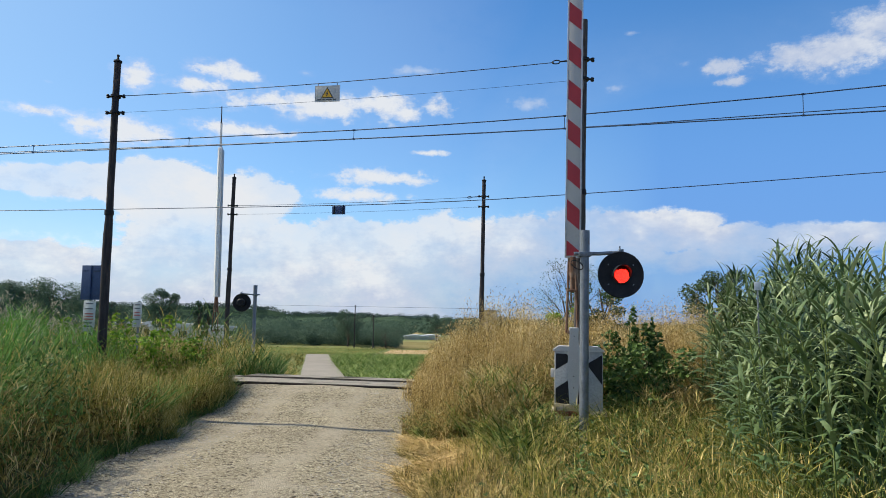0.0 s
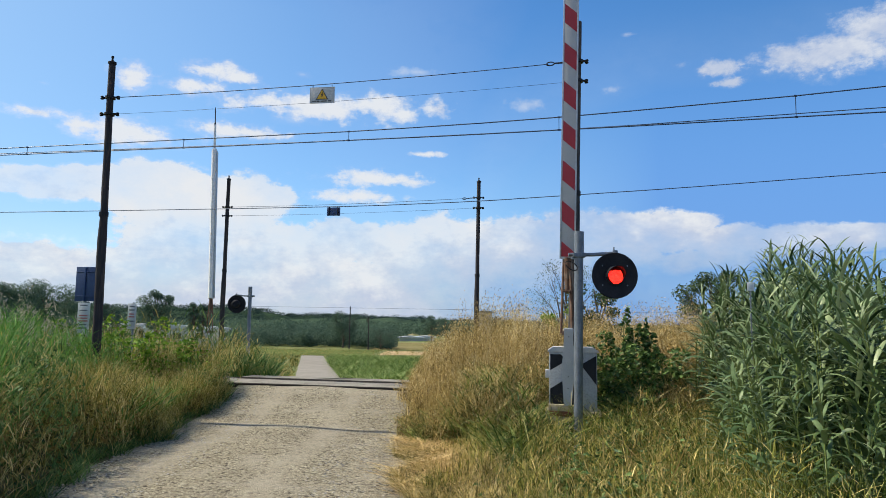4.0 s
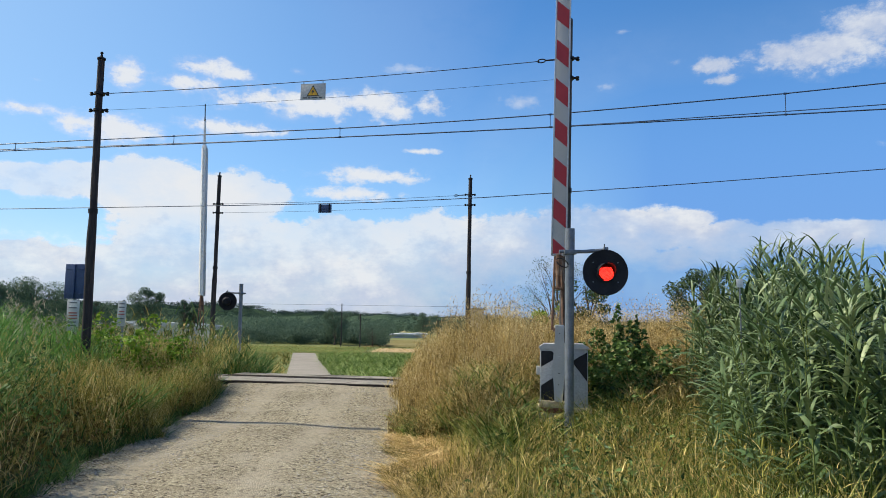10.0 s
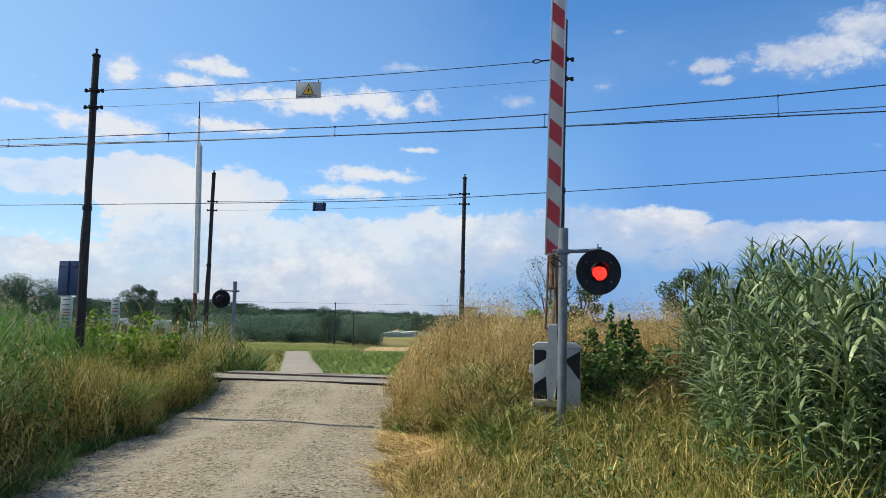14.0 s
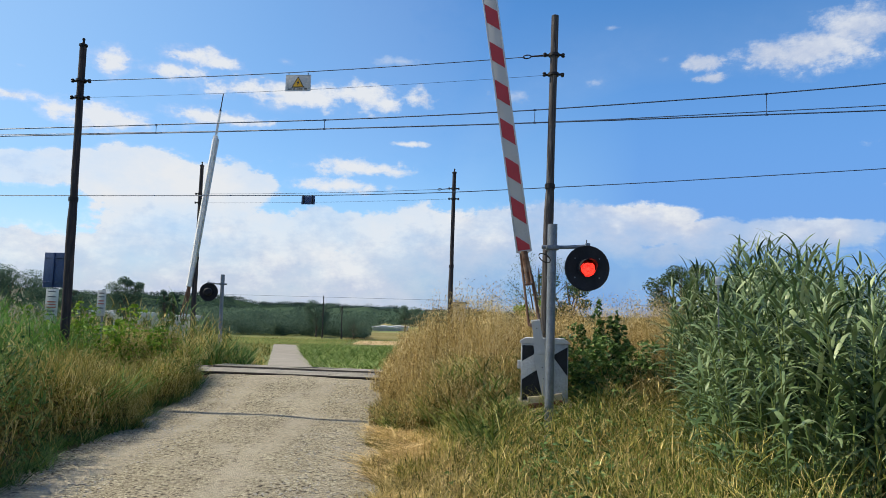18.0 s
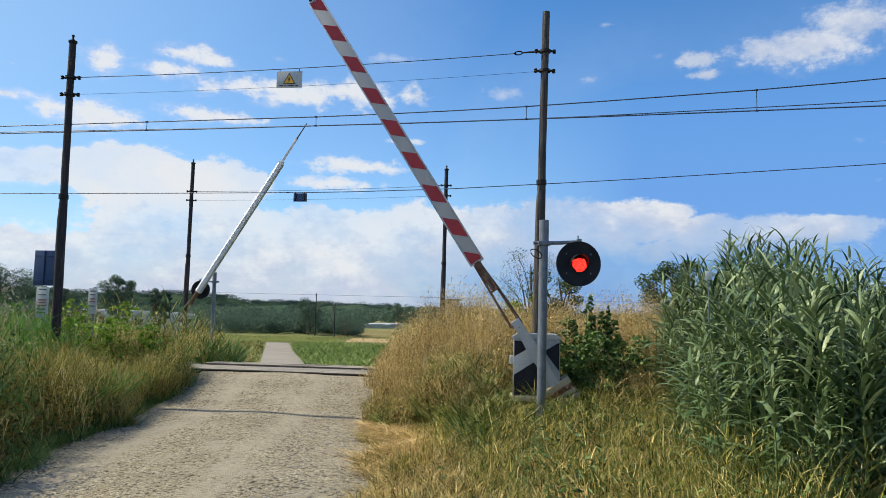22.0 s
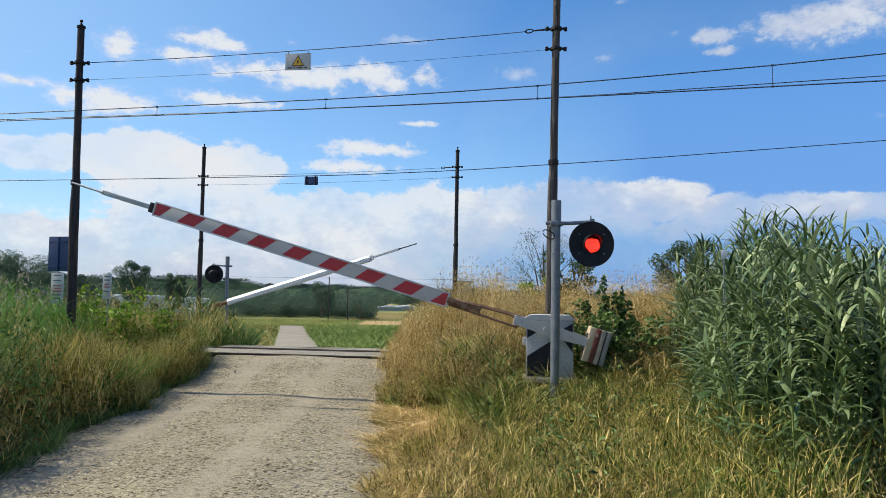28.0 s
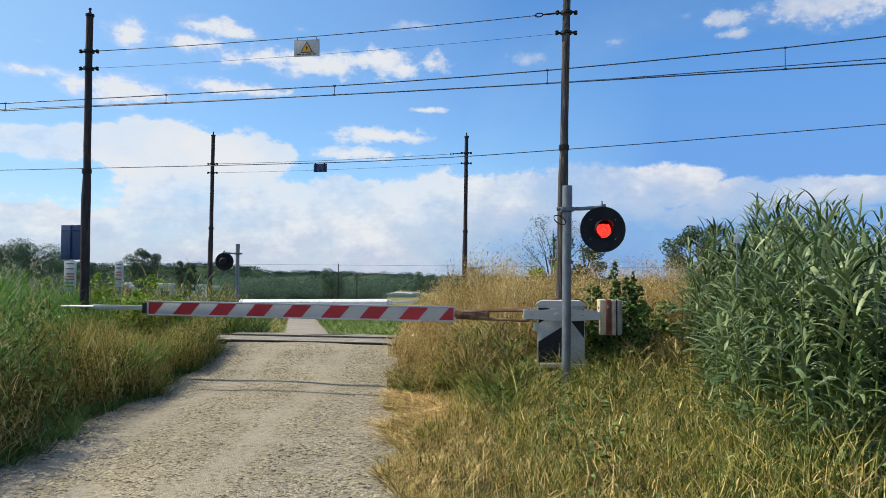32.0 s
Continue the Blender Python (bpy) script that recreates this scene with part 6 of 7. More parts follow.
def far_bank():
    rng = np.random.default_rng(41)
    x, y = scatter(rng, 46000, -15, -3.6, 16.7, 36, lambda a, b: a < far_centre(b) - 1.45)
    h = np.clip(0.3 + 0.7 * (far_centre(y) - 1.55 - x), 0.3, 1.15) * rng.uniform(0.45, 1.15, len(x)) * (1 + 0.5 * patchy(x, y, 0.8, 33.0)) + 0.15 * np.clip((y - 18) / 5, 0, 1)
    z = ground_z(x, y) + np.maximum(0, h * rng.random(len(x)) ** 0.6 - 0.1)
    k = patchy(x, y, 0.5, 41.0) + 0.2 * rng.normal(size=len(x)) < 0.25
    strokes("far_weeds", rng, x[k], y[k], z[k], (0.12, 0.4), (0.010, 0.022), M_grass_gold, "golden weeds on the far bank of the track", "weeds", (0.1, 0.8), (0.1, 0.8), 3, 42)
    strokes("far_green_weeds", rng, x[~k], y[~k], z[~k], (0.15, 0.45), (0.014, 0.03), M_grass_green, "green weeds on the far bank of the track", "weeds", (0.1, 0.8), (0.1, 0.8), 3, 43)
    # dark green clump where the lane meets the track
    x, y = rng.normal(-4.95, 0.42, 1500), rng.normal(18.2, 0.35, 1500)
    k = x < far_centre(y) - 1.45
    x, y = x[k], y[k]
    h = rng.uniform(0.35, 0.85, len(x)) * np.exp(-((x + 4.95) / 0.75) ** 2)
    stuff("verge_clump", blade_mesh("verge_clump", x, y, ground_z(x, y), h + 0.1, rng.uniform(0.014, 0.03, len(x)), rng.uniform(0.0, 0.4, len(x)), rng.uniform(0.1, 0.7, len(x)), M_grass_green, None, 47, 5), "dark green clump of weeds beside the lane", "weeds")
    # crop beside the lane
    cx, cy = scatter(rng, 3600, -14, 24, 18.3, 86, lambda a, b: (a > far_centre(b) + 1.4) & (a < 3 + 0.25 * b))
    x, y, head, own = tufts(rng, cx, cy, 9, 0.16)
    stuff("crop", blade_mesh("crop", x, y, ground_z(x, y), np.interp(y, [18, 30], [0.45, 0.85]) * rng.uniform(0.6, 1.15, len(x)) * (0.6 + 0.7 * own), rng.uniform(0.04, 0.09, len(x)), rng.uniform(0.1, 0.6, len(x)), rng.uniform(0.5, 1.3, len(x)), M_crop, head, 44, 5), "green leafy crop beside the lane", "crop")
    x, y = scatter(rng, 9000, -40, -6, 25, 90, lambda a, b: a < far_centre(b) - 1.5)
    stuff("meadow", blade_mesh("meadow", x, y, ground_z(x, y), rng.uniform(0.2, 0.6, len(x)), 0.08, rng.uniform(0.1, 0.5, len(x)), rng.uniform(0.3, 0.9, len(x)), M_mixed_grass, None, 45), "rough meadow grass beyond the track", "grass")
    # tufts in the mown strips further off
    x, y = scatter(rng, 12000, -60, 30, 90, 118, lambda a, b: a == a)
    strokes("meadow_tufts", rng, x, y, ground_z(x, y), (0.08, 0.24), (0.04, 0.09), M_mixed_grass, "uneven tufts in the mown meadow", "grass", seed=46)


far_bank()


# ---- giant reeds ----
def reed_leaf_arrays(base, head, length, rise, droop, width, twist, steps=7):
    """Long leaves, folded along the midrib, that rise from their bases and bow over; all arguments are arrays."""
    n = len(head)
    p, ang = np.array(base, float), np.array(rise, float)
    flat = np.stack([-np.sin(head), np.cos(head), np.zeros(n)], -1)
    rows = []
    for k in range(steps + 1):
        g = k / steps
        d = np.stack([np.cos(head) * np.cos(ang), np.sin(head) * np.cos(ang), np.sin(ang)], -1)
        nrm = np.cross(d, flat)
        tw = (twist * g)[:, None]
        side = flat * np.cos(tw) + nrm * np.sin(tw)
        w = (width * min(1.0, 0.4 + 2.4 * g) * (1 - g ** 2.2) * 0.5)[:, None]
        rows += [p - side * w - nrm * 0.3 * w, p.copy(), p + side * w - nrm * 0.3 * w]
        p = p + d * (length / steps)[:, None]
        ang = ang - droop / steps * (0.3 + 1.4 * g)
    v = np.stack(rows, 1).reshape(-1, 3)
    quad = []
    for k in range(steps):
        a = 3 * k
        for i in (0, 1):
            quad += [(a + i, a + i + 1, a + i + 4), (a + i, a + i + 4, a + i + 3)]
    t = (np.array(quad)[None] + (np.arange(n) * 3 * (steps + 1))[:, None, None]).reshape(-1, 3)
    return v, t


def reed_leaf_set(rng, f):
    """Habit of the leaves by their height f on the stem, 0 to 1."""
    n = len(f)
    upper = f > 0.84
    length = rng.uniform(0.30, 0.56, n) * np.where(upper, 0.72, 1.0)
    rise = rng.uniform(0.5, 1.15, n) + np.where(upper, 0.2, 0.0)
    droop = rng.uniform(0.9, 2.6, n) * np.where(upper, 0.85, 1.0)
    width = rng.uniform(0.030, 0.060, n) * np.where(f > 0.8, 0.75, 1.0)
    return length, rise, droop, width, rng.uniform(-1.1, 1.1, n)


def reed_template(seed, height, leaves):
    rng = np.random.default_rng(seed)
    t = thing("giant_reed", pose(0, 0, 0), "tall giant reed with drooping grey-green leaves", "reed", "giant reeds beside the road")
    bow = Vector((rng.uniform(-0.1, 0.1), rng.uniform(-0.1, 0.1), 0))
    n = 9

    def spine(f):
        return Vector((0, 0, height * f)) + bow * height * f * f

    bm = bmesh.new()
    add_tube(bm, [spine(i / n) for i in range(n + 1)], [0.012 * (1 - 0.6 * i / n) for i in range(n + 1)], 6)
    part("stem", bm, M_reed_stem, t)
    f = 0.16 + 0.84 * ((np.arange(leaves) + 0.5) / leaves) ** 0.8
    habit = reed_leaf_set(rng, f)
    head = (np.arange(leaves) % 2) * math.pi + rng.uniform(-0.8, 0.8, leaves) + seed
    for k in range(leaves):
        v, tri = reed_leaf_arrays([spine(f[k])], head[k:k + 1], *(h[k:k + 1] for h in habit), 8)
        part("leaf", mesh_tris("reed_leaf", v, tri, M_reed_leaf, True), M_reed_leaf, t)
    return t


def reed_front(y):
    """The edge of the reed stand towards the road."""
    return 2.3 + 0.2 * (y - 5) + 0.18 * np.sin(y * 1.7)


def reed_top(x, y):
    return 1.36 + y * np.interp(x / y, [0.30, 0.36, 0.41, 0.47, 0.55, 0.62, 0.75, 1.2], [0.06, 0.085, 0.102, 0.13, 0.122, 0.1, 0.08, 0.07])


def reeds():
    rng = random.Random(77)
    kinds = [reed_template(s, 2.2, n) for s, n in ((1, 21), (2, 20), (3, 22), (4, 19), (5, 21), (6, 20), (7, 22))]
    spots = []
    tries = 0
    while len(spots) < 185 and tries < 40000:
        tries += 1
        y = rng.uniform(4.9, 9.9)
        x = float(reed_front(y)) + 1.55 * rng.random() ** 1.2
        if all((x - a) ** 2 + (y - b) ** 2 > 0.14 ** 2 for a, b in spots):
            spots.append((x, y))
    used = set()
    for x, y in spots:
        edge = x - float(reed_front(y))
        h = (float(reed_top(x, y)) + rng.gauss(0, 0.11) - 0.1) * min(1.0, 0.68 + 0.4 * edge) * rng.choice((1.0, 0.97, 0.93, 0.88, 0.72, 0.5))
        m = pose(x, y, float(ground_z(x, y)) - 0.02, rng.uniform(-6, 6), rng.uniform(-6, 6), rng.uniform(0, 360))
        k = rng.randrange(len(kinds))
        ob = copy_thing(kinds[k], m) if k in used else kinds[k]
        used.add(k)
        s = h / 2.2
        ob.matrix_basis = m @ Matrix.Diagonal((0.45 + 0.55 * s, 0.45 + 0.55 * s, s, 1))
    # the stand behind them: stems and leaves too many to count
    g = np.random.default_rng(78)
    y = g.uniform(5.0, 11.4, 520)
    x = reed_front(y) + 0.4 + 4.2 * g.random(len(y)) ** 1.2
    h = (reed_top(x, y) + g.normal(0, 0.07, len(x)) - 0.1) * g.choice([1.0, 0.97, 0.93, 0.88, 0.75], len(x))
    lean, way = g.uniform(0.0, 0.1, len(x)), g.uniform(0, 6.28, len(x))
    stuff("reed_canes", blade_mesh("reed_canes", x, y, ground_z(x, y), h, 0.022, lean, 0.02, M_reed_stem, way, 80, 4), "upright canes inside the reed stand", "reeds")
    per = 19
    f = np.tile(0.12 + 0.86 * ((np.arange(per) + 0.5) / per) ** 0.85, len(x))
    rx, ry, rh, rl, rw = (np.repeat(q, per) for q in (x, y, h, lean, way))
    base = np.stack([rx + rh * rl * f * np.cos(rw), ry + rh * rl * f * np.sin(rw), ground_z(rx, ry) + rh * f], -1)
    head = np.tile((np.arange(per) % 2) * math.pi, len(x)) + np.repeat(g.uniform(0, 6.28, len(x)), per) + g.uniform(-0.8, 0.8, len(rx))
    v, t = reed_leaf_arrays(base, head, *reed_leaf_set(g, f), 5)
    stuff("reed_thicket", mesh_tris("reed_thicket", v, t, M_reed_leaf, True), "dense inner leaves of the reed stand", "reeds")


reeds()


# ---- bushes, herbs and trees ----
def herb(m, height, leaves, width, material, label, seed, size=0.075, bushy=False):
    rng = np.random.default_rng(seed)
    t = thing("tall_weed", m, label, "weed", "leafy weeds by the barrier")
    for k in range(3):
        bm = bmesh.new()
        a = k * 2.1 + seed
        hh = height * (1.0, 0.82, 0.7)[k]
        tip = Vector((math.cos(a) * width * 0.4, math.sin(a) * width * 0.4, hh))
        add_tube(bm, [tip * f + Vector((0.03 * math.sin(f * 5 + k), 0, 0)) for f in (0, 0.25, 0.5, 0.75, 1)], [0.012, 0.01, 0.008, 0.006, 0.003], 6)
        part("stem", bm, M_reed_stem, t)
        n = leaves // 3
        f = rng.random(n) ** 0.8
        r = width * (np.sin(math.pi * (0.12 + 0.8 * f)) if bushy else 0.25 + 0.75 * (1.02 - f) ** 0.8) * rng.random(n) ** 0.5 * 0.8 * (1 + 0.5 * np.sin(f * 23 + k * 2))
        ang = rng.uniform(0, 6.28, n)
        c = np.stack([tip.x * f + r * np.cos(ang), tip.y * f + r * np.sin(ang), 0.05 + hh * f + 0.25 * r], -1)
        keep = np.sin(f * 31 + ang * 1.0 + k) + rng.normal(0, 0.5, n) > -0.35
        c = c[keep]
        v, tr = leaf_cards(rng, c, size)
        tagged(part("leaf_spray", mesh_tris("leaf_spray", v, tr, material), material, t), kind="stuff")
    return t


for x, y, h, w, s in ((2.08, 10.15, 1.35, 0.22, 51), (2.44, 10.05, 1.55, 0.13, 52), (2.64, 10.1, 1.45, 0.13, 58), (2.84, 10.15, 1.4, 0.2, 53), (2.55, 9.75, 1.2, 0.34, 54), (2.2, 9.75, 1.15, 0.34, 55), (2.9, 9.8, 1.15, 0.32, 56), (2.4, 9.5, 0.75, 0.38, 57), (2.7, 9.5, 0.65, 0.36, 59), (2.52, 10.25, 1.68, 0.07, 48), (2.76, 10.3, 1.52, 0.07, 49), (2.3, 10.2, 1.3, 0.1, 47)):
    herb(pose(x, y, float(ground_z(x, y))), h, int(550 + 3300 * w), w * 1.3, M_leaf_dark, "dark green leafy weed beside the barrier box", s, 0.074)
for x, y, h, w, s in ((-6.9, 12.6, 1.5, 0.5, 61), (-5.95, 12.2, 1.62, 0.5, 62), (-5.5, 12.9, 1.5, 0.45, 63), (-5.2, 13.7, 1.0, 0.3, 64), (-8.2, 12.0, 1.6, 0.6, 65), (-7.4, 11.2, 1.6, 0.5, 67)):
    herb(pose(x, y, float(ground_z(x, y))), h, 1300, w, M_leaf_bright, "bright green leafy bush on the verge", s, 0.08, True)

for x, y, h, w, k in ((-5.75, 14.0, 1.35, 0.2, 81), (-5.3, 14.2, 1.2, 0.18, 82), (-5.0, 14.1, 1.0, 0.16, 83)):
    herb(pose(x, y, float(ground_z(x, y))), h, 360, w, M_dead, "tall dry weed with brown seed heads", k, 0.05)


def tree(m, height, spread_r, clumps, leaves, material, label, seed, leaf=0.18, bare=0.0, category="tree", trunk_r=None):
    """A tapered trunk, limbs, and a crown of leaf clumps with gaps between them."""
    rng = np.random.default_rng(seed)
    r = random.Random(seed)
    t = thing("tree", m, label, category)
    tr = trunk_r or height * 0.022
    bm = bmesh.new()
    pts = [Vector((0.04 * height * noise.noise((i * 0.6, seed, 0)), 0.04 * height * noise.noise((i * 0.6, 0, seed)), height * 0.8 * i / 6)) for i in range(7)]
    add_tube(bm, pts, [tr * (1 - 0.13 * i) for i in range(7)], 8)
    part("trunk", bm, M_bark, t)
    centres = []
    for k in range(clumps):
        a, f = k * 2.4 + r.uniform(-0.4, 0.4), 0.28 + 0.58 * (k + 0.5) / clumps
        reach = spread_r * math.sqrt(max(0.05, 1 - (2 * (f - 0.6)) ** 2)) * r.uniform(0.45, 1.0)
        c = Vector((math.cos(a) * reach, math.sin(a) * reach, height * f))
        base = pts[min(6, max(1, int(f * 5)))]
        bm = bmesh.new()
        mid = base.lerp(c, 0.5) + Vector((0, 0, 0.05 * height))
        add_tube(bm, [base, mid, c], [tr * 0.45, tr * 0.28, tr * 0.1], 6)
        for j in range(3):
            e = c + Vector((r.uniform(-1, 1), r.uniform(-1, 1), r.uniform(-0.2, 1))) * spread_r * 0.35
            add_tube(bm, [mid.lerp(c, 0.5), e], [tr * 0.14, tr * 0.04], 5)
        part("limb", bm, M_bark, t)
        if r.random() >= bare:
            centres.append((c, spread_r * r.uniform(0.28, 0.5)))
    if centres:
        n = leaves // len(centres)
        allc = []
        for c, rad in centres:
            d = rng.normal(size=(n, 3))
            d /= np.linalg.norm(d, axis=1)[:, None]
            allc.append(np.array(c) + d * (rad * rng.random((n, 1)) ** 0.45) * np.array([1.1, 1.1, 0.8]))
        v, tri = leaf_cards(rng, np.concatenate(allc), leaf)
        tagged(part("crown", mesh_tris("crown", v, tri, material), material, t), kind="stuff")
    return t


# shrubby tree behind the signal, the bush behind the reeds
tree(pose(2.35, 15.0, 0.2), 3.1, 0.75, 26, 3800, M_tree, "thin half-bare tree behind the barrier", 71, 0.03, 0.35, "tree", 0.028)
tree(pose(3.0, 15.0, 0.2), 2.75, 0.6, 14, 4600, M_tree, "small dark tree behind the signal post", 72, 0.055)
tree(pose(2.12, 14.6, 0.2), 2.05, 0.4, 9, 3600, M_leaf_bright, "round green bush behind the oats", 73, 0.06, 0.0, "bush")
tree(pose(4.78, 13.2, 0.2), 2.8, 0.5, 22, 15000, M_tree, "dark bushy tree behind the reeds", 74, 0.04)
tree(pose(6.3, 13.4, 0.2), 2.4, 0.8, 12, 5200, M_tree, "dark bushy tree in the reed stand", 75, 0.07)

# ---- the distance ----
def place(px_az, dist):
    return dist * math.sin(radians(px_az)), dist * math.cos(radians(px_az))


def far_woods():
    """Rows of woodland, orchards and hedges as clumps of leaves."""
    rng = np.random.default_rng(91)
    cs, sizes = [], []
    # az from, az to, distance, depth, crown height, count
    for a0, a1, d, deep, hgt, n, r in ((-17.5, -6.4, 126, 12, 4.0, 130, 1.7), (-17.5, -5.6, 138, 30, 5.2, 170, 2.0), (-17.5, -4.5, 172, 60, 6.6, 150, 2.5), (-50, -26.5, 135, 25, 6.0, 110, 2.4), (-26.5, -16.5, 215, 60, 6.6, 120, 2.6), (-50, -24, 190, 60, 8.6, 150, 3.0), (-5.5, 6, 230, 120, 6.2, 170, 2.6), (3, 30, 320, 80, 7.5, 170, 3.4), (-6.8, -5.0, 121, 8, 4.0, 20, 1.7), (28, 60, 260, 60, 8, 110, 3.5), (-75, -50, 180, 60, 8, 110, 3.2)):
        for _ in range(n):
            a, dd = rng.uniform(a0, a1), d + rng.uniform(0, deep)
            x, y = place(a, dd)
            h = hgt * rng.uniform(0.36, 0.85)
            m = 240 if d < 180 else 110
            dvec = rng.normal(size=(m, 3))
            dvec /= np.linalg.norm(dvec, axis=1)[:, None]
            c = np.array([x, y, float(ground_z(x, y)) + h * 0.52]) + dvec * np.array([r * 0.75, r * 0.75, h * 0.5]) * rng.random((m, 1)) ** 0.3 * rng.uniform(0.8, 1.2)
            cs.append(c)
            sizes.append(np.full(m, r * (0.17 if d < 180 else 0.28)))
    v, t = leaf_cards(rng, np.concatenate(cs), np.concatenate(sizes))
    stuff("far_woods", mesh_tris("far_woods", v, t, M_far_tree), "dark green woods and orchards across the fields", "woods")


far_woods()


def hill(name, az, dist, half, height, deep, label, seed, material, clumps, size):
    """A long low ridge with an uneven crest and trees that stand on its near slope."""
    cols, rows = 120, 10
    cx, cy = place(az, dist)
    ux, uy = math.cos(radians(az)), -math.sin(radians(az))

    def at(f, g):
        env = max(0.0, 1 - abs(f) ** 2.2)
        crest = height * env * (0.8 + 0.5 * noise.noise((f * 3.2, seed, 0)) + 0.22 * noise.noise((f * 11, seed, 1)) + 0.08 * noise.noise((f * 40, seed, 2)))
        prof = math.sin(min(1.0, g * 1.25) * math.pi / 2) if g < 0.8 else math.cos((g - 0.8) / 0.2 * math.pi / 2)
        out = (g - 0.5) * deep
        return cx + ux * f * half + math.sin(radians(az)) * out, cy + uy * f * half + math.cos(radians(az)) * out, -3.0 + max(0.0, crest) * prof

    verts = [at(2 * i / cols - 1, j / rows) for j in range(rows + 1) for i in range(cols + 1)]
    w = cols + 1
    tris = []
    for j in range(rows):
        for i in range(cols):
            a = j * w + i
            tris += [(a, a + 1, a + w + 1), (a, a + w + 1, a + w)]
    tagged(new(name, mesh_tris(name, verts, tris, material, True)), label, "hill", kind="structure")
    rng = np.random.default_rng(int(seed))
    spots = []
    while len(spots) < clumps:
        f, g = rng.uniform(-0.95, 0.95), rng.uniform(0.05, 0.82)
        if noise.noise((f * 9, g * 5, seed)) + 0.5 * rng.random() > 0.05:
            spots.append(at(f, g))
    m = 100
    s = np.repeat(rng.uniform(0.6, 1.25, clumps) * size, m)[:, None]
    c = np.repeat(np.array(spots), m, 0) + rng.normal(size=(clumps * m, 3)) * np.array([0.5, 0.5, 0.17]) * s + np.array([0, 0, 0.3]) * s
    v, t = leaf_cards(rng, c, (s * 0.18)[:, 0])
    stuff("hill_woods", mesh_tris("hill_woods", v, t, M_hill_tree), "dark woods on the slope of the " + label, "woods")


# Hill woods, far hills and hill fields hold distance haze in their bluish colours.
M_hill_tree = foliage("haze_tinted_hill_leaves", [(0.034, 0.062, 0.052), (0.048, 0.082, 0.064), (0.072, 0.108, 0.078)], 0.1, 0.9, 0.05, patch=0.02)
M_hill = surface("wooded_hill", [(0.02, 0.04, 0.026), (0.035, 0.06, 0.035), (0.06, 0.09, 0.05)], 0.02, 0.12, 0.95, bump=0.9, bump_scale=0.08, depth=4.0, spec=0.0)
M_hill_far = surface("haze_tinted_hill", [(0.04, 0.066, 0.07), (0.055, 0.082, 0.082)], 0.01, 0.06, 0.95, bump=0.5, bump_scale=0.05, depth=4.0, spec=0.0)
M_hill_field = surface("hill_fields", [(0.034, 0.058, 0.042), (0.05, 0.08, 0.05), (0.075, 0.105, 0.065)], 0.012, 0.05, 0.95, bump=0.3, depth=1.0, spec=0.0)
hill("hill_1", -24, 1300, 620, 34, 500, "long wooded hill", 3.0, M_hill, 900, 9)
hill("hill_2", -6, 1000, 300, 15, 420, "low green hill with fields", 7.0, M_hill_field, 150, 5)
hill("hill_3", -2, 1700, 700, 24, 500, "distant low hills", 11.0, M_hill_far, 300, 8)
hill("hill_4", -45, 900, 420, 42, 400, "wooded hill", 17.0, M_hill, 500, 8)
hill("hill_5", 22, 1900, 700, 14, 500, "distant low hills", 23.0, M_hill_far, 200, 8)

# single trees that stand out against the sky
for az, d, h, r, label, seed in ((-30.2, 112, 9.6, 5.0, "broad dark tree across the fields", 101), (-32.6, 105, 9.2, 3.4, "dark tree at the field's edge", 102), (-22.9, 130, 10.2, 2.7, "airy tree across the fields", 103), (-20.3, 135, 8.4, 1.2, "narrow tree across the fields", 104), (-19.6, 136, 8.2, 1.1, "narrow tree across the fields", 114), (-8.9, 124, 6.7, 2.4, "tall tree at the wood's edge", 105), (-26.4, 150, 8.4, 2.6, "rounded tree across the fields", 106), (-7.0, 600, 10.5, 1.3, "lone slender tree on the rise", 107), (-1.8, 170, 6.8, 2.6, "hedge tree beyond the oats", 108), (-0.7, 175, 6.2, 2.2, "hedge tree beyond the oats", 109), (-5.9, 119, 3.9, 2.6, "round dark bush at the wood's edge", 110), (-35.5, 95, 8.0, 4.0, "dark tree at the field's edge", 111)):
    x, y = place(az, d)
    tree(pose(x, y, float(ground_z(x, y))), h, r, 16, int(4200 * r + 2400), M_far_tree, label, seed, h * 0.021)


def utility_pole(az, d, h, label):
    x, y = place(az, d)
    t = thing("utility_pole", pose(x, y, float(ground_z(x, y))), label, "pole", "utility poles in the fields")
    bm = bmesh.new()
    add_tube(bm, [(0, 0, 0), (0, 0, h * 0.5), (0, 0, h)], [0.10, 0.09, 0.07], 8)
    part("shaft", bm, M_steel_pole, t)
    bm = bmesh.new()
    add_box(bm, (0.4, 0.08, 0.08), (0, 0, h - 0.25), 0.02)
    part("cross_arm", bm, M_dark_iron, t)


utility_pole(-8.40, 118, 7.0, "dark utility pole across the fields")
utility_pole(-6.90, 116, 5.4, "dark utility pole by the woods")
for z, s in ((6.9 - 2.7, 0.0),):
    wire("field_wire", [Vector((place(-8.40, 118)[0] + 20 * k, 118 - 5 * k, z - 0.1 - 0.1 * k + s * 0.2)) for k in range(-5, 8)], 0.022, "thin wire across the fields", "field wires")


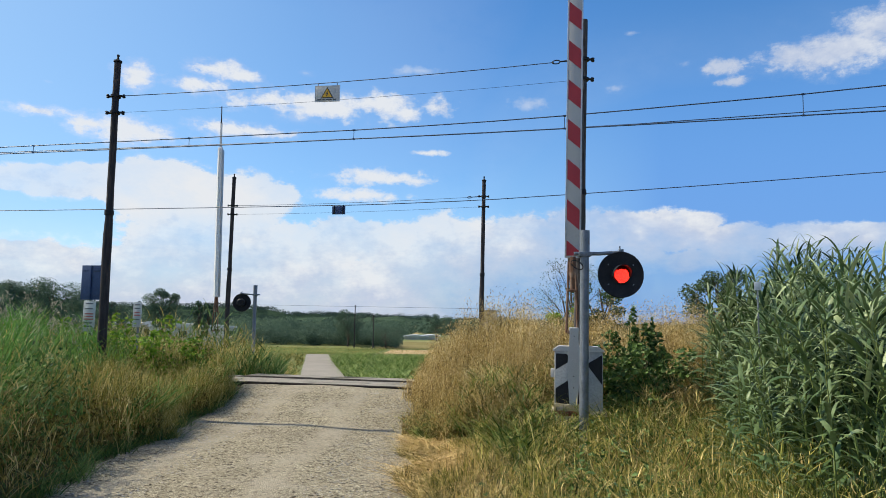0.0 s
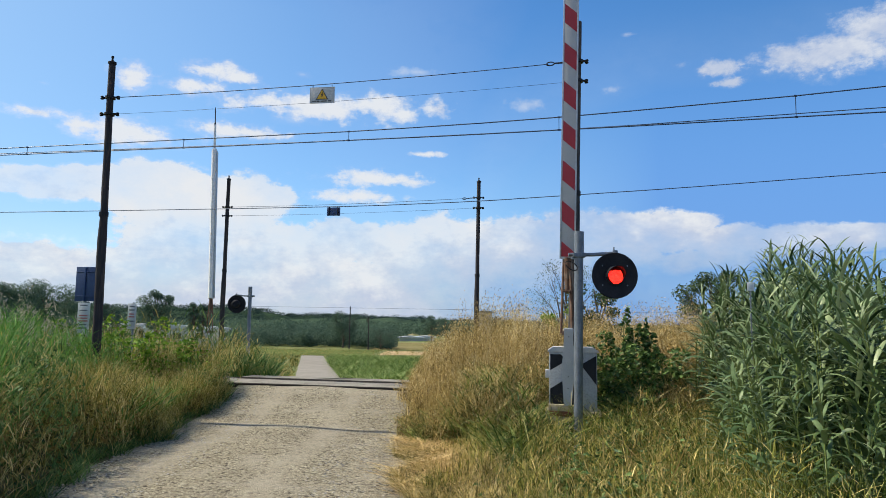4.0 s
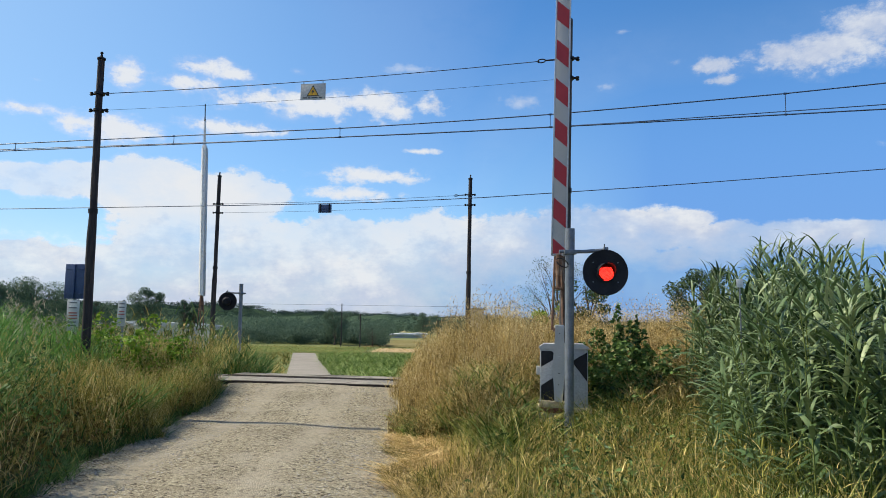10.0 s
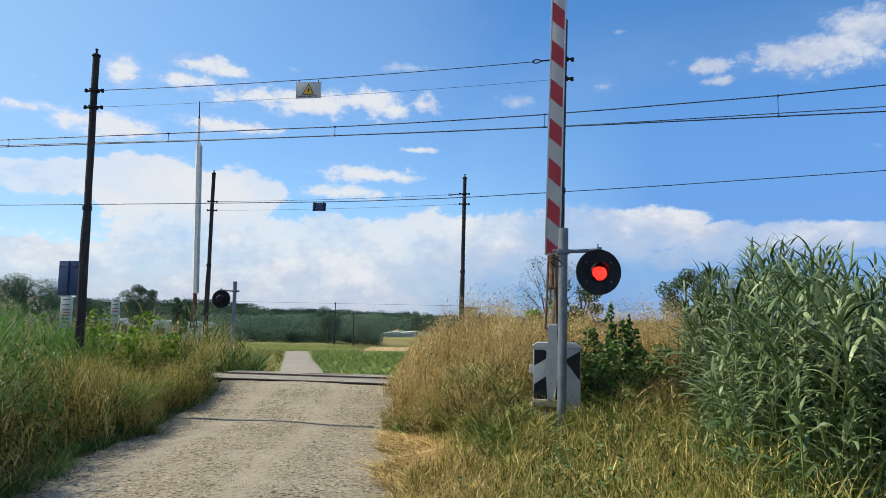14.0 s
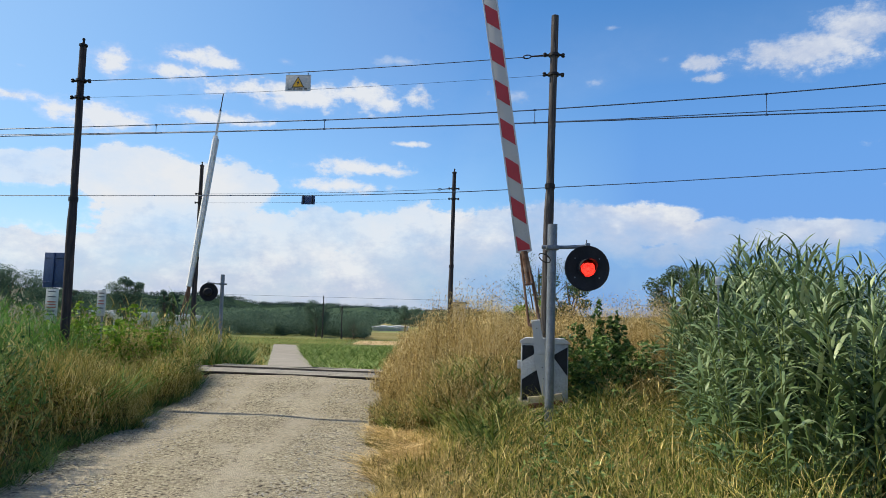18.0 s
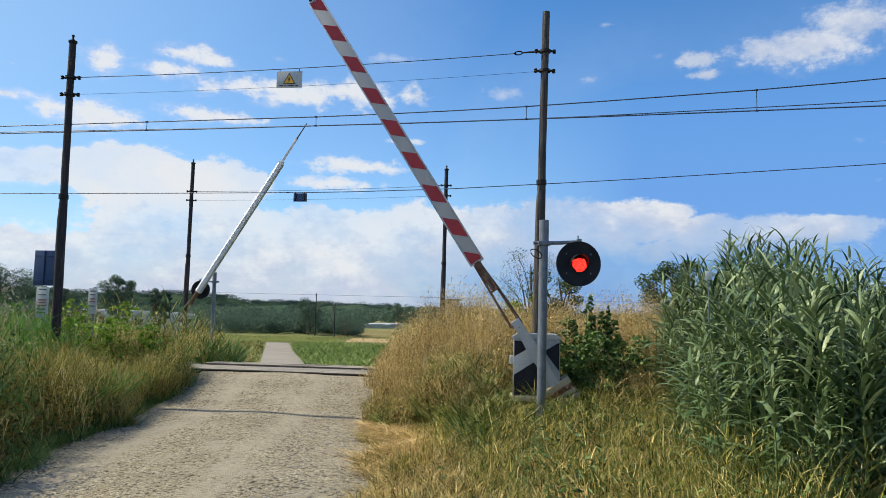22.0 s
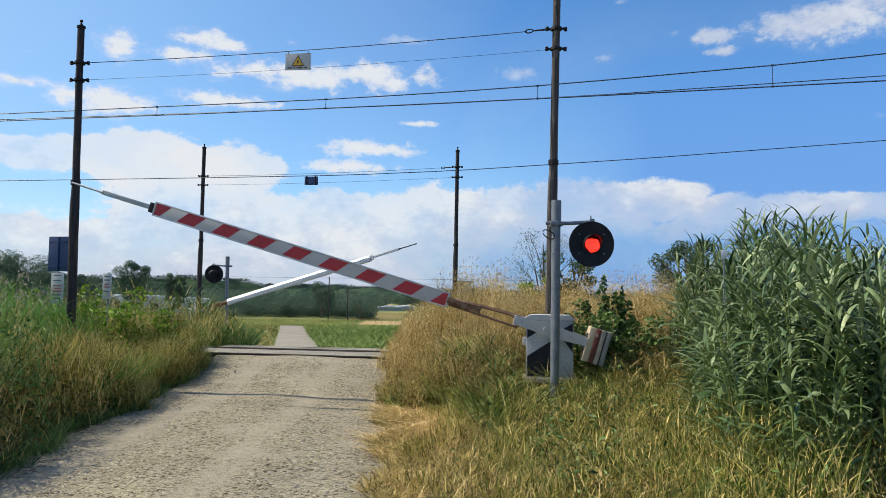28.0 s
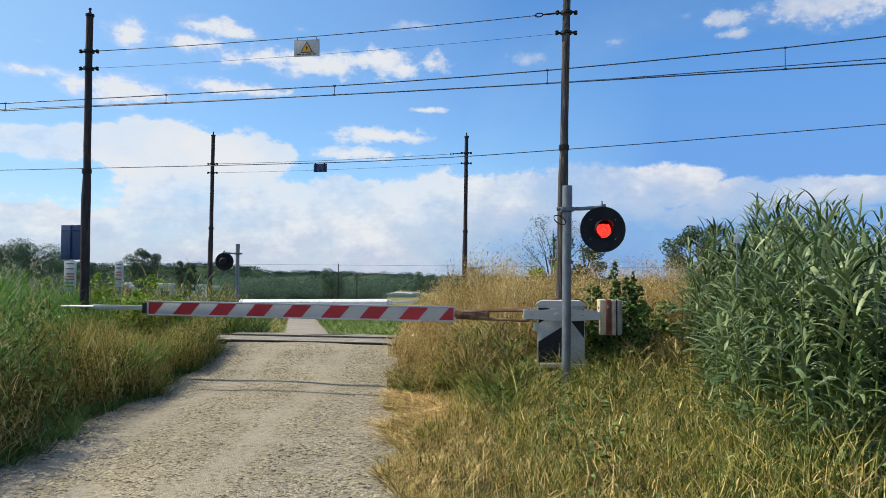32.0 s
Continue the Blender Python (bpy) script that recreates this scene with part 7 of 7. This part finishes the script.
def shed(az, d, w, deep, h, label, seed, wall=M_far_wall, roof=M_far_roof, openings=3):
    x, y = place(az, d)
    t = thing("shed", pose(x, y, float(ground_z(x, y)), 0, 0, -az), label, "building", "far buildings")
    bm = bmesh.new()
    add_box(bm, (w, deep, h), (0, 0, h / 2))
    part("wall", bm, wall, t, smooth=False)
    bm = bmesh.new()
    add_prism(bm, [(-w / 2 - 0.4, h), (w / 2 + 0.4, h), (w / 2 + 0.4, h + 0.2), (0, h + w * 0.05 + 0.22), (-w / 2 - 0.4, h + 0.2)], deep + 0.8, Matrix.Identity(4))
    part("roof", bm, roof, t, smooth=False)
    for k in range(openings):
        bm = bmesh.new()
        add_box(bm, (w * 0.12, 0.1, h * 0.45), ((k + 0.5) / openings * w - w / 2, -deep / 2 - 0.02, h * 0.5))
        part("window", bm, M_glass_dark, t, smooth=False)


shed(-3.5, 185, 6, 8, 0.7, "low pale greenhouse across the fields", 1, M_far_roof, M_far_roof, 0)
shed(-2.3, 190, 4.5, 8, 0.8, "low white shed across the fields", 2, M_white, M_far_roof, 0)
shed(-21.4, 150, 12, 8, 2.6, "pale farm building behind the weeds", 3, M_far_roof)
shed(-23.2, 170, 8, 8, 3.0, "white farm building behind the weeds", 4, M_white)
shed(-25.0, 160, 9, 8, 2.8, "pale shed behind the weeds", 5)
shed(-19.0, 165, 10, 8, 2.4, "low pale shed behind the weeds", 6, M_white)
shed(2.45, 150, 3.0, 4, 6.9, "square beige block across the fields", 7, M_far_wall, M_concrete, 0)


def motions():
    near = ((0, 90.7), (3, 90.9), (14.5, 91.2), (15.4, 90.9), (16, 89.8), (16.5, 88.2), (17, 86.1), (17.5, 83.8), (18, 81.4), (18.5, 78.8), (19, 76.2), (19.5, 73.4), (20, 70.5), (20.5, 67.3), (21, 64.0), (21.5, 60.7), (22, 57.3), (22.5, 53.8), (23, 50.2), (23.5, 46.6), (24, 43.1), (24.5, 39.5), (25, 35.6), (25.5, 31.9), (26.5, 25.2), (27.5, 19.3), (28, 16.4), (28.5, 13.7), (29, 11.1), (29.5, 8.7), (30, 6.3), (30.5, 4.05), (31, 2.05), (31.5, 0.8), (32, 0.3))
    walk(arm_near, [(t, pose(*P_NEAR, 0, -a, TURN_NEAR)) for t, a in near])
    walk(arm_far, [(t, pose(*P_FAR, 0, -(a + (0.7 if t < 16 else 1.0 if t < 18 else 1.3 if t < 21 else 0.4 if t < 26 else 0.55)), TURN_FAR)) for t, a in near if t != 21])
    walk(clouds, [(t, pose(0, 0, 1.6, 0, 0, -0.042 * t)) for t in (0, 8, 16, 24, 32)])


motions()
